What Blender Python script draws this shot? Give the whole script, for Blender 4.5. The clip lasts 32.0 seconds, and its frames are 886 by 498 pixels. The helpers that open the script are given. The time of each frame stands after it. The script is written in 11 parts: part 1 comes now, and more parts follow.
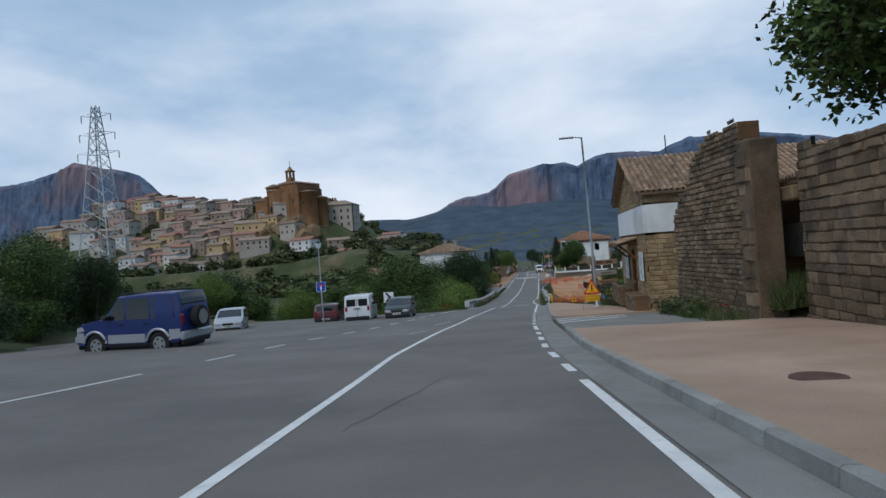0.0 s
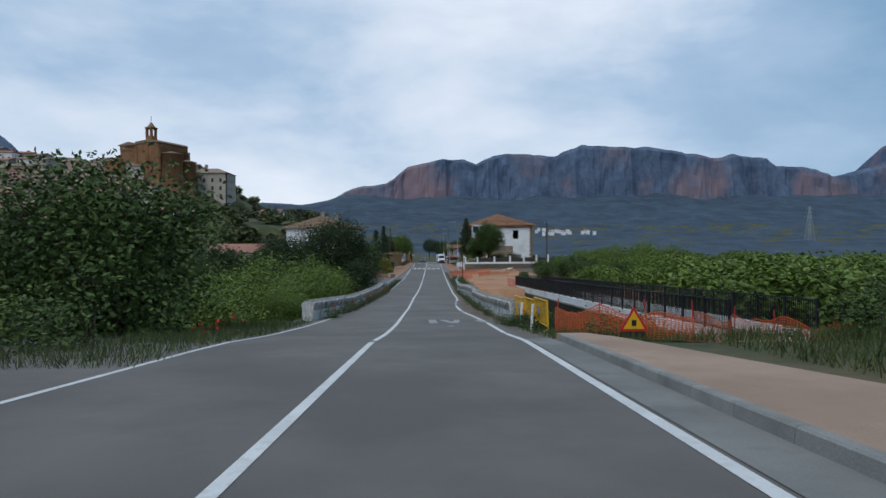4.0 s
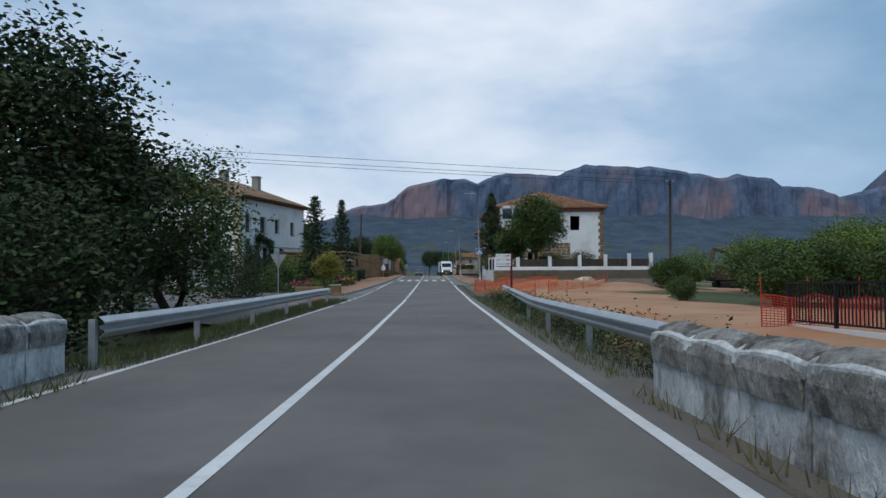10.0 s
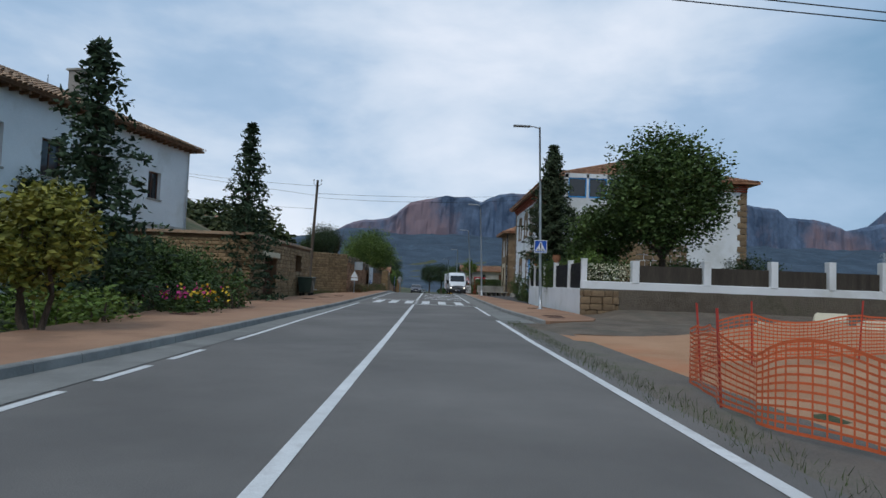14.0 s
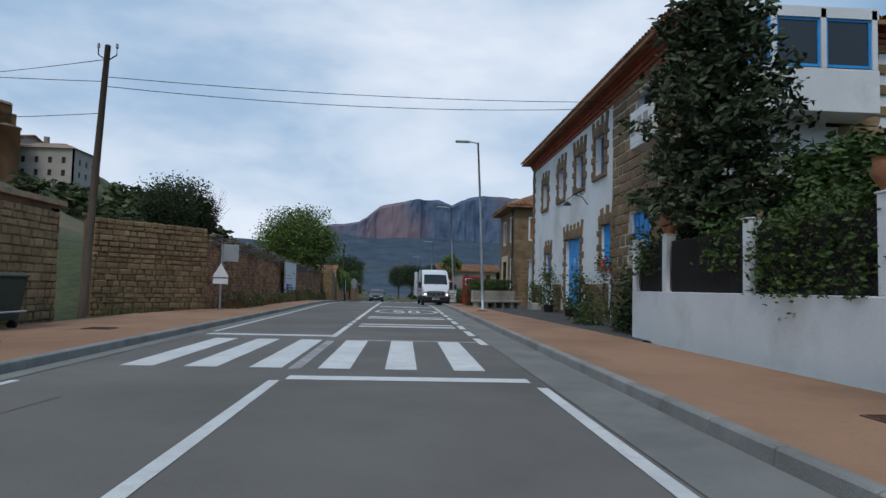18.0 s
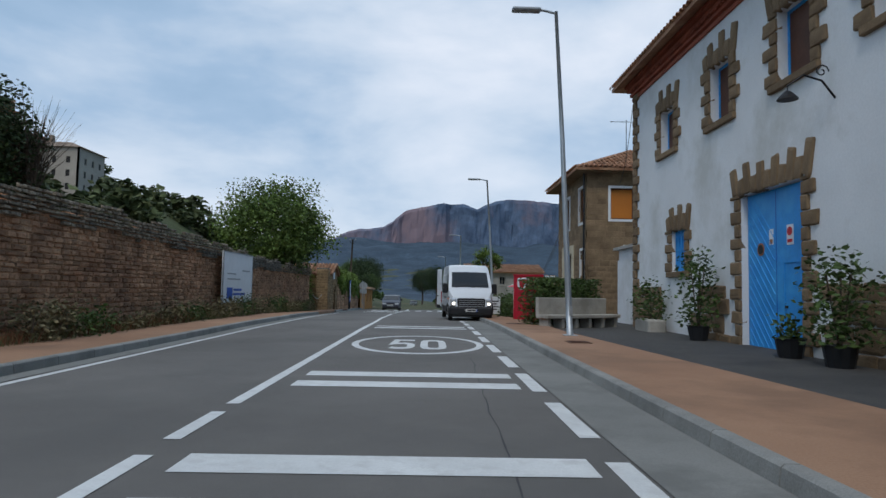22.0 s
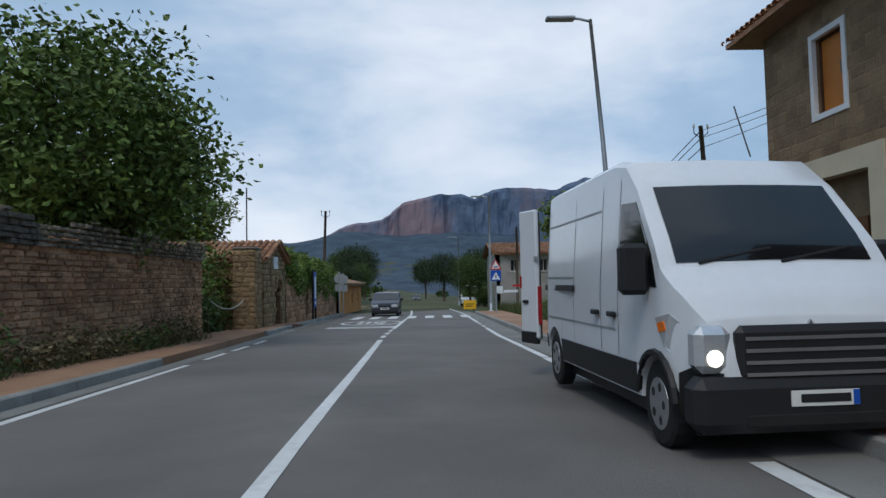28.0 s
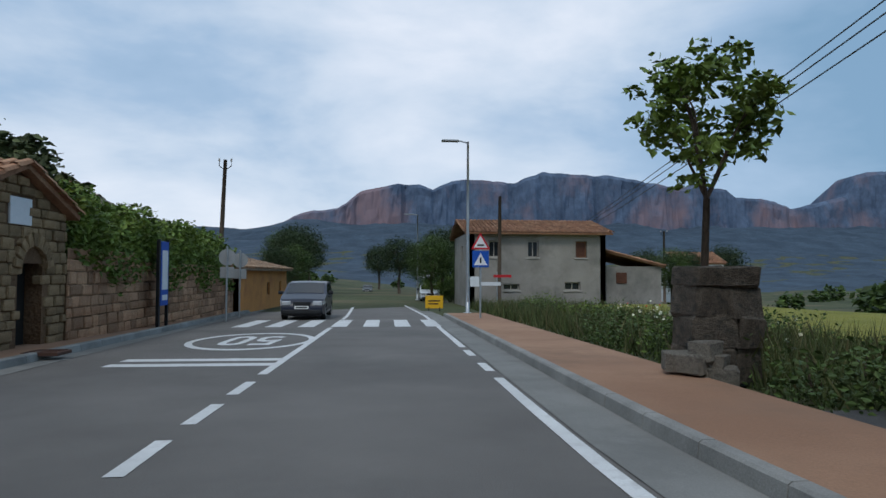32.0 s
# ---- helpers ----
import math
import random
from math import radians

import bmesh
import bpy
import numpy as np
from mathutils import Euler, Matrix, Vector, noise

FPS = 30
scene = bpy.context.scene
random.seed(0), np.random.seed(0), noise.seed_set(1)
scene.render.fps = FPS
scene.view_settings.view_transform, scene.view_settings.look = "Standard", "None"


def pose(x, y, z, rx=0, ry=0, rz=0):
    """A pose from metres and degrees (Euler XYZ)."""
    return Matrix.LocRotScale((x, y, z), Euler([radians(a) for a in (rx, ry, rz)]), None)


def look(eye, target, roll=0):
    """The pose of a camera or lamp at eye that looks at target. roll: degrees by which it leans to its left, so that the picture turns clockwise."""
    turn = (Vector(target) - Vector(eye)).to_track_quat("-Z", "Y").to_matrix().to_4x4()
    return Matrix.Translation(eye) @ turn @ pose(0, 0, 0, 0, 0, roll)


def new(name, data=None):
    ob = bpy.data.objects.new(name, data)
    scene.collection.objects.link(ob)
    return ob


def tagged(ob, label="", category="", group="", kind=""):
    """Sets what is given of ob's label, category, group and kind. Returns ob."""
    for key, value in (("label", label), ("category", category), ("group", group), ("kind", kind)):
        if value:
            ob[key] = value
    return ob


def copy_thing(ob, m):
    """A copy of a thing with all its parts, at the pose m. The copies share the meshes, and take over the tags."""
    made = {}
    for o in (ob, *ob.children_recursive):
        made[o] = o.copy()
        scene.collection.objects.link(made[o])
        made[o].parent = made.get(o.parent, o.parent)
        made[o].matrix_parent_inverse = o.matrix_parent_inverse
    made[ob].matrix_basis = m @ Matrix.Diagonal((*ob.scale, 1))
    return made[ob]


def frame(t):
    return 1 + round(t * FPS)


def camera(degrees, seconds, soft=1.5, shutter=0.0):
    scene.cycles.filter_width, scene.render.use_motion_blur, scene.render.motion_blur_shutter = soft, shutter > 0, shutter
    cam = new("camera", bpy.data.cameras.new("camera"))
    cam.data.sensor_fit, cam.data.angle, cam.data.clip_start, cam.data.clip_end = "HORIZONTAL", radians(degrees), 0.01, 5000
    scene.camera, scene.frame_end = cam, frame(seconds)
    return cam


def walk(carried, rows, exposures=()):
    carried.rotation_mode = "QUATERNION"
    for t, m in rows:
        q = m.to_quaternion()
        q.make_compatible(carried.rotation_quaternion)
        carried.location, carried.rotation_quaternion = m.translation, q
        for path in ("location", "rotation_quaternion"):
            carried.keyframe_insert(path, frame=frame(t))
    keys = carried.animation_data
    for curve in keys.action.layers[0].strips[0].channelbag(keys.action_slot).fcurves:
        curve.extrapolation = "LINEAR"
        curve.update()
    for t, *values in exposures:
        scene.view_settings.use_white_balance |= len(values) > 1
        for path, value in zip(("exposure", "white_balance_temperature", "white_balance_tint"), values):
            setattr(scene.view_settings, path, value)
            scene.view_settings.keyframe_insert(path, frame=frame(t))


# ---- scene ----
cam = camera(70.0, 32.0)
PATH = [
    (0.0, pose(1.857, 0.000, 6.753, 90.489, 4.080, 8.589)),
    (0.5, pose(1.049, 5.226, 6.384, 89.898, 3.430, 6.954)),
    (1.0, pose(0.389, 10.273, 6.046, 89.913, 2.253, 5.269)),
    (1.5, pose(-0.078, 15.157, 5.712, 89.915, 1.819, 3.719)),
    (2.0, pose(-0.385, 19.991, 5.406, 89.764, 1.313, 2.263)),
    (2.5, pose(-0.535, 24.633, 5.093, 89.506, 0.874, 0.860)),
    (3.0, pose(-0.682, 29.271, 4.782, 89.831, 0.907, -0.053)),
    (3.5, pose(-0.697, 33.668, 4.495, 89.693, 0.328, -0.912)),
    (5.5, pose(-0.172, 51.712, 3.322, 88.927, 0.625, -1.106)),
    (6.0, pose(-0.269, 56.006, 2.894, 89.345, 0.827, -0.164)),
    (6.5, pose(-0.490, 60.722, 2.523, 89.655, 0.392, 0.605)),
    (7.0, pose(-0.973, 65.645, 2.220, 89.573, 0.172, 0.269)),
    (7.5, pose(-1.067, 70.470, 1.987, 89.515, -0.432, -0.419)),
    (8.0, pose(-0.936, 75.141, 1.645, 90.086, -0.170, -1.465)),
    (8.5, pose(-0.806, 80.212, 1.469, 90.239, 0.182, -2.250)),
    (9.0, pose(-0.714, 85.260, 1.263, 92.099, 0.400, -2.337)),
    (9.5, pose(-0.618, 90.214, 1.080, 90.870, 0.282, -1.522)),
    (10.0, pose(-0.534, 94.899, 0.858, 91.370, 0.294, -0.917)),
    (10.5, pose(-0.528, 99.814, 0.698, 91.596, 0.894, -0.633)),
    (11.0, pose(-0.541, 104.662, 0.570, 92.271, 1.482, -0.583)),
    (11.5, pose(-0.623, 109.278, 0.497, 92.227, 1.420, -0.368)),
    (12.0, pose(-0.731, 113.791, 0.452, 92.504, -0.057, -0.537)),
    (12.5, pose(-0.807, 118.208, 0.387, 92.364, -1.430, -0.764)),
    (13.0, pose(-0.900, 122.277, 0.248, 92.821, -2.205, -0.955)),
    (13.5, pose(-1.018, 126.308, 0.238, 92.979, -2.157, -0.937)),
    (15.5, pose(-0.815, 141.281, 0.217, 93.252, -1.903, -1.537)),
    (16.0, pose(-0.784, 144.867, 0.179, 93.400, -1.393, -2.242)),
    (16.5, pose(-0.706, 148.189, 0.149, 93.498, -1.193, -2.940)),
    (17.0, pose(-0.599, 151.351, 0.132, 93.658, -0.939, -3.519)),
    (17.5, pose(-0.450, 154.256, 0.164, 93.291, -0.946, -3.519)),
    (18.0, pose(-0.355, 157.071, 0.185, 93.435, -1.398, -3.526)),
    (18.5, pose(-0.243, 159.626, 0.175, 93.617, -1.372, -3.516)),
    (19.0, pose(-0.156, 161.939, 0.192, 93.443, -1.046, -3.402)),
    (19.5, pose(-0.068, 164.220, 0.187, 93.353, -0.906, -3.096)),
    (20.0, pose(-0.029, 166.024, 0.172, 93.236, -0.892, -2.922)),
    (20.5, pose(-0.022, 167.612, 0.161, 93.704, -1.048, -2.802)),
    (21.0, pose(0.019, 169.092, 0.162, 94.225, -1.288, -2.640)),
    (21.5, pose(0.067, 170.791, 0.160, 94.079, -1.112, -1.973)),
    (22.0, pose(0.039, 172.507, 0.176, 93.798, -1.126, -1.201)),
    (22.5, pose(0.016, 174.333, 0.181, 93.551, -1.249, -0.372)),
    (23.0, pose(0.014, 176.113, 0.196, 93.236, -1.278, 0.514)),
    (23.5, pose(-0.051, 177.776, 0.208, 92.823, -1.179, 1.211)),
    (24.0, pose(-0.137, 179.303, 0.229, 92.965, -1.038, 1.786)),
    (24.5, pose(-0.237, 180.721, 0.221, 93.575, -0.874, 2.307)),
    (25.0, pose(-0.364, 182.342, 0.222, 93.524, -0.504, 2.382)),
    (25.5, pose(-0.443, 184.155, 0.245, 93.454, -0.086, 2.310)),
    (27.5, pose(-0.883, 192.188, 0.256, 93.027, 1.200, -0.853)),
    (28.0, pose(-0.903, 194.352, 0.234, 93.004, 1.169, -1.196)),
    (28.5, pose(-0.864, 196.586, 0.219, 92.707, 1.008, -0.795)),
    (29.0, pose(-0.906, 198.762, 0.223, 92.422, 0.407, 0.261)),
    (29.5, pose(-0.910, 200.639, 0.202, 92.283, 0.137, 0.613)),
    (30.0, pose(-0.927, 202.161, 0.154, 92.646, -0.276, -1.425)),
    (30.5, pose(-0.832, 203.662, 0.123, 92.817, -0.217, -4.163)),
    (31.0, pose(-0.722, 205.061, 0.107, 92.489, 0.139, -6.183)),
    (31.5, pose(-0.595, 206.485, 0.084, 92.251, 0.033, -6.626)),
    (32.0, pose(-0.499, 208.085, 0.045, 92.157, -0.187, -5.173)),
]
walk(cam, PATH)
# ---- light ----
world = bpy.data.worlds.new("sky")
scene.world = world
world.use_nodes = True
wn, wl = world.node_tree.nodes, world.node_tree.links
wn.clear()


def wnode(kind, **kw):
    n = wn.new(kind)
    for k, v in kw.items():
        n.inputs[k].default_value = v
    return n


w_out = wn.new("ShaderNodeOutputWorld")
w_bg = wn.new("ShaderNodeBackground")
w_sky = wn.new("ShaderNodeTexSky")
w_sky.sky_type, w_sky.sun_disc = "NISHITA", False
SUN_EL, SUN_ROT = radians(52), radians(202)
w_sky.sun_elevation, w_sky.sun_rotation = SUN_EL, SUN_ROT
w_co = wn.new("ShaderNodeTexCoord")
w_map = wn.new("ShaderNodeMapping")
w_map.inputs["Scale"].default_value = (1.0, 1.0, 2.4)
w_map.inputs["Location"].default_value = (0.35, 0.1, 0.4)
wl.new(w_co.outputs["Generated"], w_map.inputs["Vector"])
w_n1 = wnode("ShaderNodeTexNoise", Scale=2.6, Detail=6.0, Roughness=0.52, Distortion=0.15)
w_n2 = wnode("ShaderNodeTexNoise", Scale=0.9, Detail=3.0, Roughness=0.5)
for n in (w_n1, w_n2):
    wl.new(w_map.outputs["Vector"], n.inputs["Vector"])
w_mul = wn.new("ShaderNodeMath")
w_mul.operation = "ADD"
wl.new(w_n1.outputs["Fac"], w_mul.inputs[0])
w_low = wn.new("ShaderNodeMath")
w_low.operation = "MULTIPLY_ADD"
w_low.inputs[1].default_value, w_low.inputs[2].default_value = 0.45, 0.275
wl.new(w_n2.outputs["Fac"], w_low.inputs[0])
wl.new(w_low.outputs[0], w_mul.inputs[1])
w_ramp = wn.new("ShaderNodeValToRGB")
w_ramp.color_ramp.elements[0].position, w_ramp.color_ramp.elements[0].color = 0.30, (0.24, 0.41, 0.61, 1)
w_ramp.color_ramp.elements[1].position, w_ramp.color_ramp.elements[1].color = 0.72, (1.02, 1.05, 1.15, 1)
for pos, col in ((0.42, (0.40, 0.56, 0.77, 1)), (0.49, (0.62, 0.74, 0.90, 1)), (0.58, (0.84, 0.91, 1.03, 1))):
    e = w_ramp.color_ramp.elements.new(pos)
    e.color = col
w_half = wn.new("ShaderNodeMath")
w_half.operation = "MULTIPLY"
w_half.inputs[1].default_value = 0.5
w_sep = wn.new("ShaderNodeSeparateXYZ")
wl.new(w_co.outputs["Generated"], w_sep.inputs["Vector"])
w_side = wn.new("ShaderNodeMath")
w_side.operation = "MULTIPLY"
wl.new(w_sep.outputs["X"], w_side.inputs[0])
wl.new(w_sep.outputs["X"], w_side.inputs[1])
w_fall = wn.new("ShaderNodeMath")
w_fall.operation = "MULTIPLY_ADD"
w_fall.inputs[1].default_value = -0.62
w_tilt = wn.new("ShaderNodeMath")
w_tilt.operation = "MULTIPLY_ADD"
w_tilt.inputs[1].default_value = -0.24
wl.new(w_sep.outputs["X"], w_tilt.inputs[0])
wl.new(w_side.outputs[0], w_fall.inputs[0])
wl.new(w_mul.outputs[0], w_tilt.inputs[2])
wl.new(w_tilt.outputs[0], w_fall.inputs[2])
wl.new(w_fall.outputs[0], w_half.inputs[0])
wl.new(w_half.outputs[0], w_ramp.inputs["Fac"])
w_mix = wn.new("ShaderNodeMixRGB")
w_mix.inputs["Fac"].default_value = 0.9
w_gain = wn.new("ShaderNodeMixRGB")
w_gain.blend_type = "MULTIPLY"
w_gain.inputs["Fac"].default_value = 1.0
w_gain.inputs["Color2"].default_value = (0.07, 0.07, 0.07, 1)
wl.new(w_sky.outputs["Color"], w_gain.inputs["Color1"])
wl.new(w_gain.outputs["Color"], w_mix.inputs["Color1"])
wl.new(w_ramp.outputs["Color"], w_mix.inputs["Color2"])
wl.new(w_mix.outputs["Color"], w_bg.inputs["Color"])
w_bg.inputs["Strength"].default_value = 1.0
wl.new(w_bg.outputs["Background"], w_out.inputs["Surface"])

sun_data = bpy.data.lights.new("sun", "SUN")
sun_data.energy, sun_data.angle, sun_data.color = 1.0, radians(14), (1.0, 0.97, 0.93)
sun = new("sun", sun_data)
sun.matrix_world = look((0, 0, 60), (0 - math.sin(SUN_ROT) * 40, 0 - math.cos(SUN_ROT) * 40, 60 - math.tan(SUN_EL) * 40))


# ---- materials ----
def material(name, colour, rough=0.8, vary=0.25, scale=3.0, fine=40.0, bump=0.15, metal=0.0, tint=None, island=0.0, obrand=0.0, spec=0.3, stain=None, stain_scale=0.6, bump_scale=None, stretch=None, trans=0.0, coat=0.0):
    """A surface of a base colour with large and fine variation, relief and optional stains."""
    m = bpy.data.materials.new(name)
    m.use_nodes = True
    nt = m.node_tree
    N, L = nt.nodes, nt.links
    b = N["Principled BSDF"]
    b.inputs["Roughness"].default_value = rough
    b.inputs["Metallic"].default_value = metal
    b.inputs["Specular IOR Level"].default_value = spec
    if coat:
        b.inputs["Coat Weight"].default_value = coat
        b.inputs["Coat Roughness"].default_value = 0.08
    co = N.new("ShaderNodeTexCoord")
    vec = co.outputs["Object"]
    if stretch:
        mp = N.new("ShaderNodeMapping")
        mp.inputs["Scale"].default_value = stretch
        L.new(vec, mp.inputs["Vector"])
        vec = mp.outputs["Vector"]

    def tex(sc, det=4.0, ro=0.6):
        n = N.new("ShaderNodeTexNoise")
        n.inputs["Scale"].default_value, n.inputs["Detail"].default_value, n.inputs["Roughness"].default_value = sc, det, ro
        L.new(vec, n.inputs["Vector"])
        return n.outputs["Fac"]

    def ramp(fac, lo, hi, a=0.3, z=0.7):
        r = N.new("ShaderNodeValToRGB")
        r.color_ramp.elements[0].position, r.color_ramp.elements[1].position = a, z
        r.color_ramp.elements[0].color, r.color_ramp.elements[1].color = (*lo, 1), (*hi, 1)
        L.new(fac, r.inputs["Fac"])
        return r.outputs["Color"]

    def mix(c1, c2, fac, mode="MIX"):
        x = N.new("ShaderNodeMixRGB")
        x.blend_type = mode
        if isinstance(fac, float):
            x.inputs["Fac"].default_value = fac
        else:
            L.new(fac, x.inputs["Fac"])
        L.new(c1, x.inputs["Color1"])
        L.new(c2, x.inputs["Color2"])
        return x.outputs["Color"]

    c = Vector(colour)
    t2 = Vector(tint) if tint else c * (1 + vary)
    big = tex(scale)
    small = tex(fine, 3.0, 0.7)
    col = ramp(big, tuple(c * (1 - vary)), tuple(t2))
    col = mix(col, ramp(small, (1 - vary * 0.8,) * 3, (1 + vary * 0.6,) * 3), 1.0, "MULTIPLY")
    if stain:
        s = tex(stain_scale, 6.0, 0.65)
        r = N.new("ShaderNodeValToRGB")
        r.color_ramp.elements[0].position, r.color_ramp.elements[1].position = 0.5, 0.66
        L.new(s, r.inputs["Fac"])
        rgb = N.new("ShaderNodeRGB")
        rgb.outputs[0].default_value = (*stain, 1)
        col = mix(col, rgb.outputs[0], r.outputs["Color"])
    if island or obrand:
        if island:
            g = N.new("ShaderNodeNewGeometry")
            src = g.outputs["Random Per Island"]
        else:
            g = N.new("ShaderNodeObjectInfo")
            src = g.outputs["Random"]
        k = island or obrand
        col = mix(col, ramp(src, (1 - k,) * 3, (1 + k,) * 3, 0.0, 1.0), 1.0, "MULTIPLY")
    L.new(col, b.inputs["Base Color"])
    if trans:
        b.inputs["Subsurface Weight"].default_value = 0.0
    if bump:
        bp = N.new("ShaderNodeBump")
        bp.inputs["Strength"].default_value = min(1.0, bump * 2)
        bp.inputs["Distance"].default_value = bump * 0.1
        L.new(tex(bump_scale or fine * 0.6, 5.0, 0.65), bp.inputs["Height"])
        L.new(bp.outputs["Normal"], b.inputs["Normal"])
    return m


def glass_like(name, colour=(0.02, 0.025, 0.03), rough=0.06):
    m = bpy.data.materials.new(name)
    m.use_nodes = True
    b = m.node_tree.nodes["Principled BSDF"]
    b.inputs["Base Color"].default_value = (*colour, 1)
    b.inputs["Roughness"].default_value = rough
    b.inputs["Specular IOR Level"].default_value = 0.6
    return m


pi = math.pi
M = {}
M["yard_asphalt"] = material("yard_asphalt", (0.075, 0.074, 0.073), 0.85, 0.2, 0.5, 70.0, 0.3, tint=(0.105, 0.10, 0.095), stain=(0.055, 0.055, 0.056), stain_scale=0.5, spec=0.25)
M["asphalt"] = material("asphalt", (0.150, 0.142, 0.132), 0.85, 0.16, 0.35, 90.0, 0.25, tint=(0.186, 0.176, 0.163), stain=(0.122, 0.117, 0.110), stain_scale=0.22, spec=0.25)
M["paint"] = material("road_paint", (0.62, 0.63, 0.62), 0.6, 0.12, 1.2, 60.0, 0.1, stain=(0.53, 0.53, 0.52), stain_scale=6.0)
M["old_paint"] = material("worn_road_paint", (0.33, 0.33, 0.32), 0.7, 0.25, 2.0, 60.0, 0.1, stain=(0.16, 0.16, 0.16), stain_scale=5.0)
M["path_pale"] = material("pale_red_path", (0.37, 0.25, 0.18), 0.92, 0.25, 0.35, 55.0, 0.2, tint=(0.44, 0.315, 0.235), stain=(0.33, 0.23, 0.165), stain_scale=0.6)
M["path"] = material("red_path", (0.32, 0.175, 0.105), 0.9, 0.18, 0.3, 50.0, 0.15, tint=(0.38, 0.225, 0.14), stain=(0.24, 0.14, 0.088), stain_scale=0.5)
M["sand"] = material("sandy_ground", (0.40, 0.215, 0.115), 0.95, 0.18, 0.4, 45.0, 0.25, tint=(0.47, 0.28, 0.165), stain=(0.42, 0.17, 0.08), stain_scale=0.12)
M["kerb"] = material("concrete_kerb", (0.25, 0.25, 0.235), 0.9, 0.22, 1.5, 60.0, 0.2, obrand=0.1)
M["gutter"] = material("concrete_gutter", (0.20, 0.20, 0.187), 0.9, 0.16, 0.7, 60.0, 0.12, stain=(0.155, 0.155, 0.145), stain_scale=1.0)
M["ground"] = material("scrub_ground", (0.050, 0.072, 0.026), 0.95, 0.45, 0.08, 3.0, 0.6, tint=(0.088, 0.10, 0.042), stain=(0.15, 0.115, 0.066), stain_scale=0.06)
M["grass"] = material("grass", (0.055, 0.088, 0.026), 0.9, 0.35, 2.0, 20.0, 0.0, tint=(0.10, 0.125, 0.042), island=0.35)
M["dry_grass"] = material("dry_grass", (0.16, 0.13, 0.06), 0.9, 0.3, 2.0, 20.0, 0.0, tint=(0.11, 0.13, 0.05), island=0.35)
# Rock tone shifted to blue: distance haze is mixed into the base colour.
M["cliff"] = material("hazed_cliff", (0.084, 0.124, 0.196), 0.95, 0.32, 0.010, 0.05, 0.0, tint=(0.118, 0.166, 0.245), stain=(0.215, 0.158, 0.176), stain_scale=0.0030, stretch=(1, 1, 0.65))
# Woodland green is blued in the base colour to stand for aerial haze.
M["hazed_wood"] = material("hazed_wood", (0.042, 0.070, 0.105), 0.95, 0.35, 0.012, 0.12, 0.0, tint=(0.060, 0.092, 0.128))
M["town_rock"] = material("hill_rock", (0.20, 0.14, 0.08), 0.95, 0.3, 0.15, 2.0, 0.5)
M["brick_red"] = material("church_brick", (0.24, 0.115, 0.052), 0.9, 0.25, 0.15, 3.0, 0.2, tint=(0.28, 0.15, 0.075))
M["rubble"] = material("rubble_stone", (0.205, 0.145, 0.092), 0.95, 0.3, 1.2, 25.0, 0.6, tint=(0.275, 0.20, 0.13), obrand=0.35, stain=(0.11, 0.085, 0.065), stain_scale=0.8)
M["mortar"] = material("earth_mortar", (0.17, 0.10, 0.055), 0.95, 0.3, 1.0, 25.0, 0.5)
M["whitewash"] = material("whitewash", (0.74, 0.75, 0.75), 0.85, 0.06, 0.5, 20.0, 0.12, stain=(0.58, 0.58, 0.55), stain_scale=0.35)
M["parapet"] = material("worn_whitewash_parapet", (0.58, 0.59, 0.58), 0.9, 0.25, 1.5, 14.0, 0.8, stain=(0.15, 0.14, 0.12), stain_scale=2.2, stretch=(1, 1, 0.5))
M["parapet_cap"] = material("weathered_cap", (0.30, 0.28, 0.25), 0.95, 0.4, 3.0, 18.0, 0.9, tint=(0.42, 0.41, 0.38), stain=(0.10, 0.09, 0.08), stain_scale=4.0, stretch=(1, 1, 0.6))
M["dust"] = material("grey_roadside_dust", (0.155, 0.142, 0.125), 0.95, 0.25, 0.8, 45.0, 0.3, tint=(0.19, 0.165, 0.135), stain=(0.10, 0.10, 0.07), stain_scale=0.8)
M["gravel"] = material("brown_gravel_earth", (0.155, 0.122, 0.092), 0.95, 0.3, 0.9, 30.0, 0.5, tint=(0.21, 0.168, 0.128), stain=(0.12, 0.105, 0.08), stain_scale=0.7)
M["cap_stone"] = material("lichen_cap_stone", (0.27, 0.25, 0.21), 0.95, 0.35, 2.0, 25.0, 0.7, stain=(0.10, 0.09, 0.08), stain_scale=2.0)
M["tile"] = material("roof_tile", (0.34, 0.145, 0.075), 0.85, 0.3, 1.5, 15.0, 0.2, tint=(0.42, 0.24, 0.14), island=0.3)
M["tile_old"] = material("old_roof_tile", (0.36, 0.22, 0.135), 0.9, 0.3, 1.5, 15.0, 0.2, tint=(0.42, 0.30, 0.20), island=0.35, stain=(0.16, 0.12, 0.09), stain_scale=1.5)
M["bark"] = material("bark", (0.10, 0.075, 0.055), 0.95, 0.35, 3.0, 25.0, 0.8, stretch=(1, 1, 0.3))
M["leaf"] = material("leaf", (0.048, 0.088, 0.020), 0.6, 0.3, 0.7, 6.0, 0.0, tint=(0.085, 0.135, 0.032), island=0.45, spec=0.3)
M["scrub_leaf"] = material("scrub_leaf", (0.16, 0.145, 0.075), 0.8, 0.3, 0.7, 6.0, 0.0, tint=(0.25, 0.20, 0.11), island=0.5, spec=0.2)
M["leaf_walnut"] = material("walnut_leaf", (0.085, 0.14, 0.028), 0.6, 0.3, 0.7, 6.0, 0.0, tint=(0.145, 0.215, 0.045), island=0.45, spec=0.3)
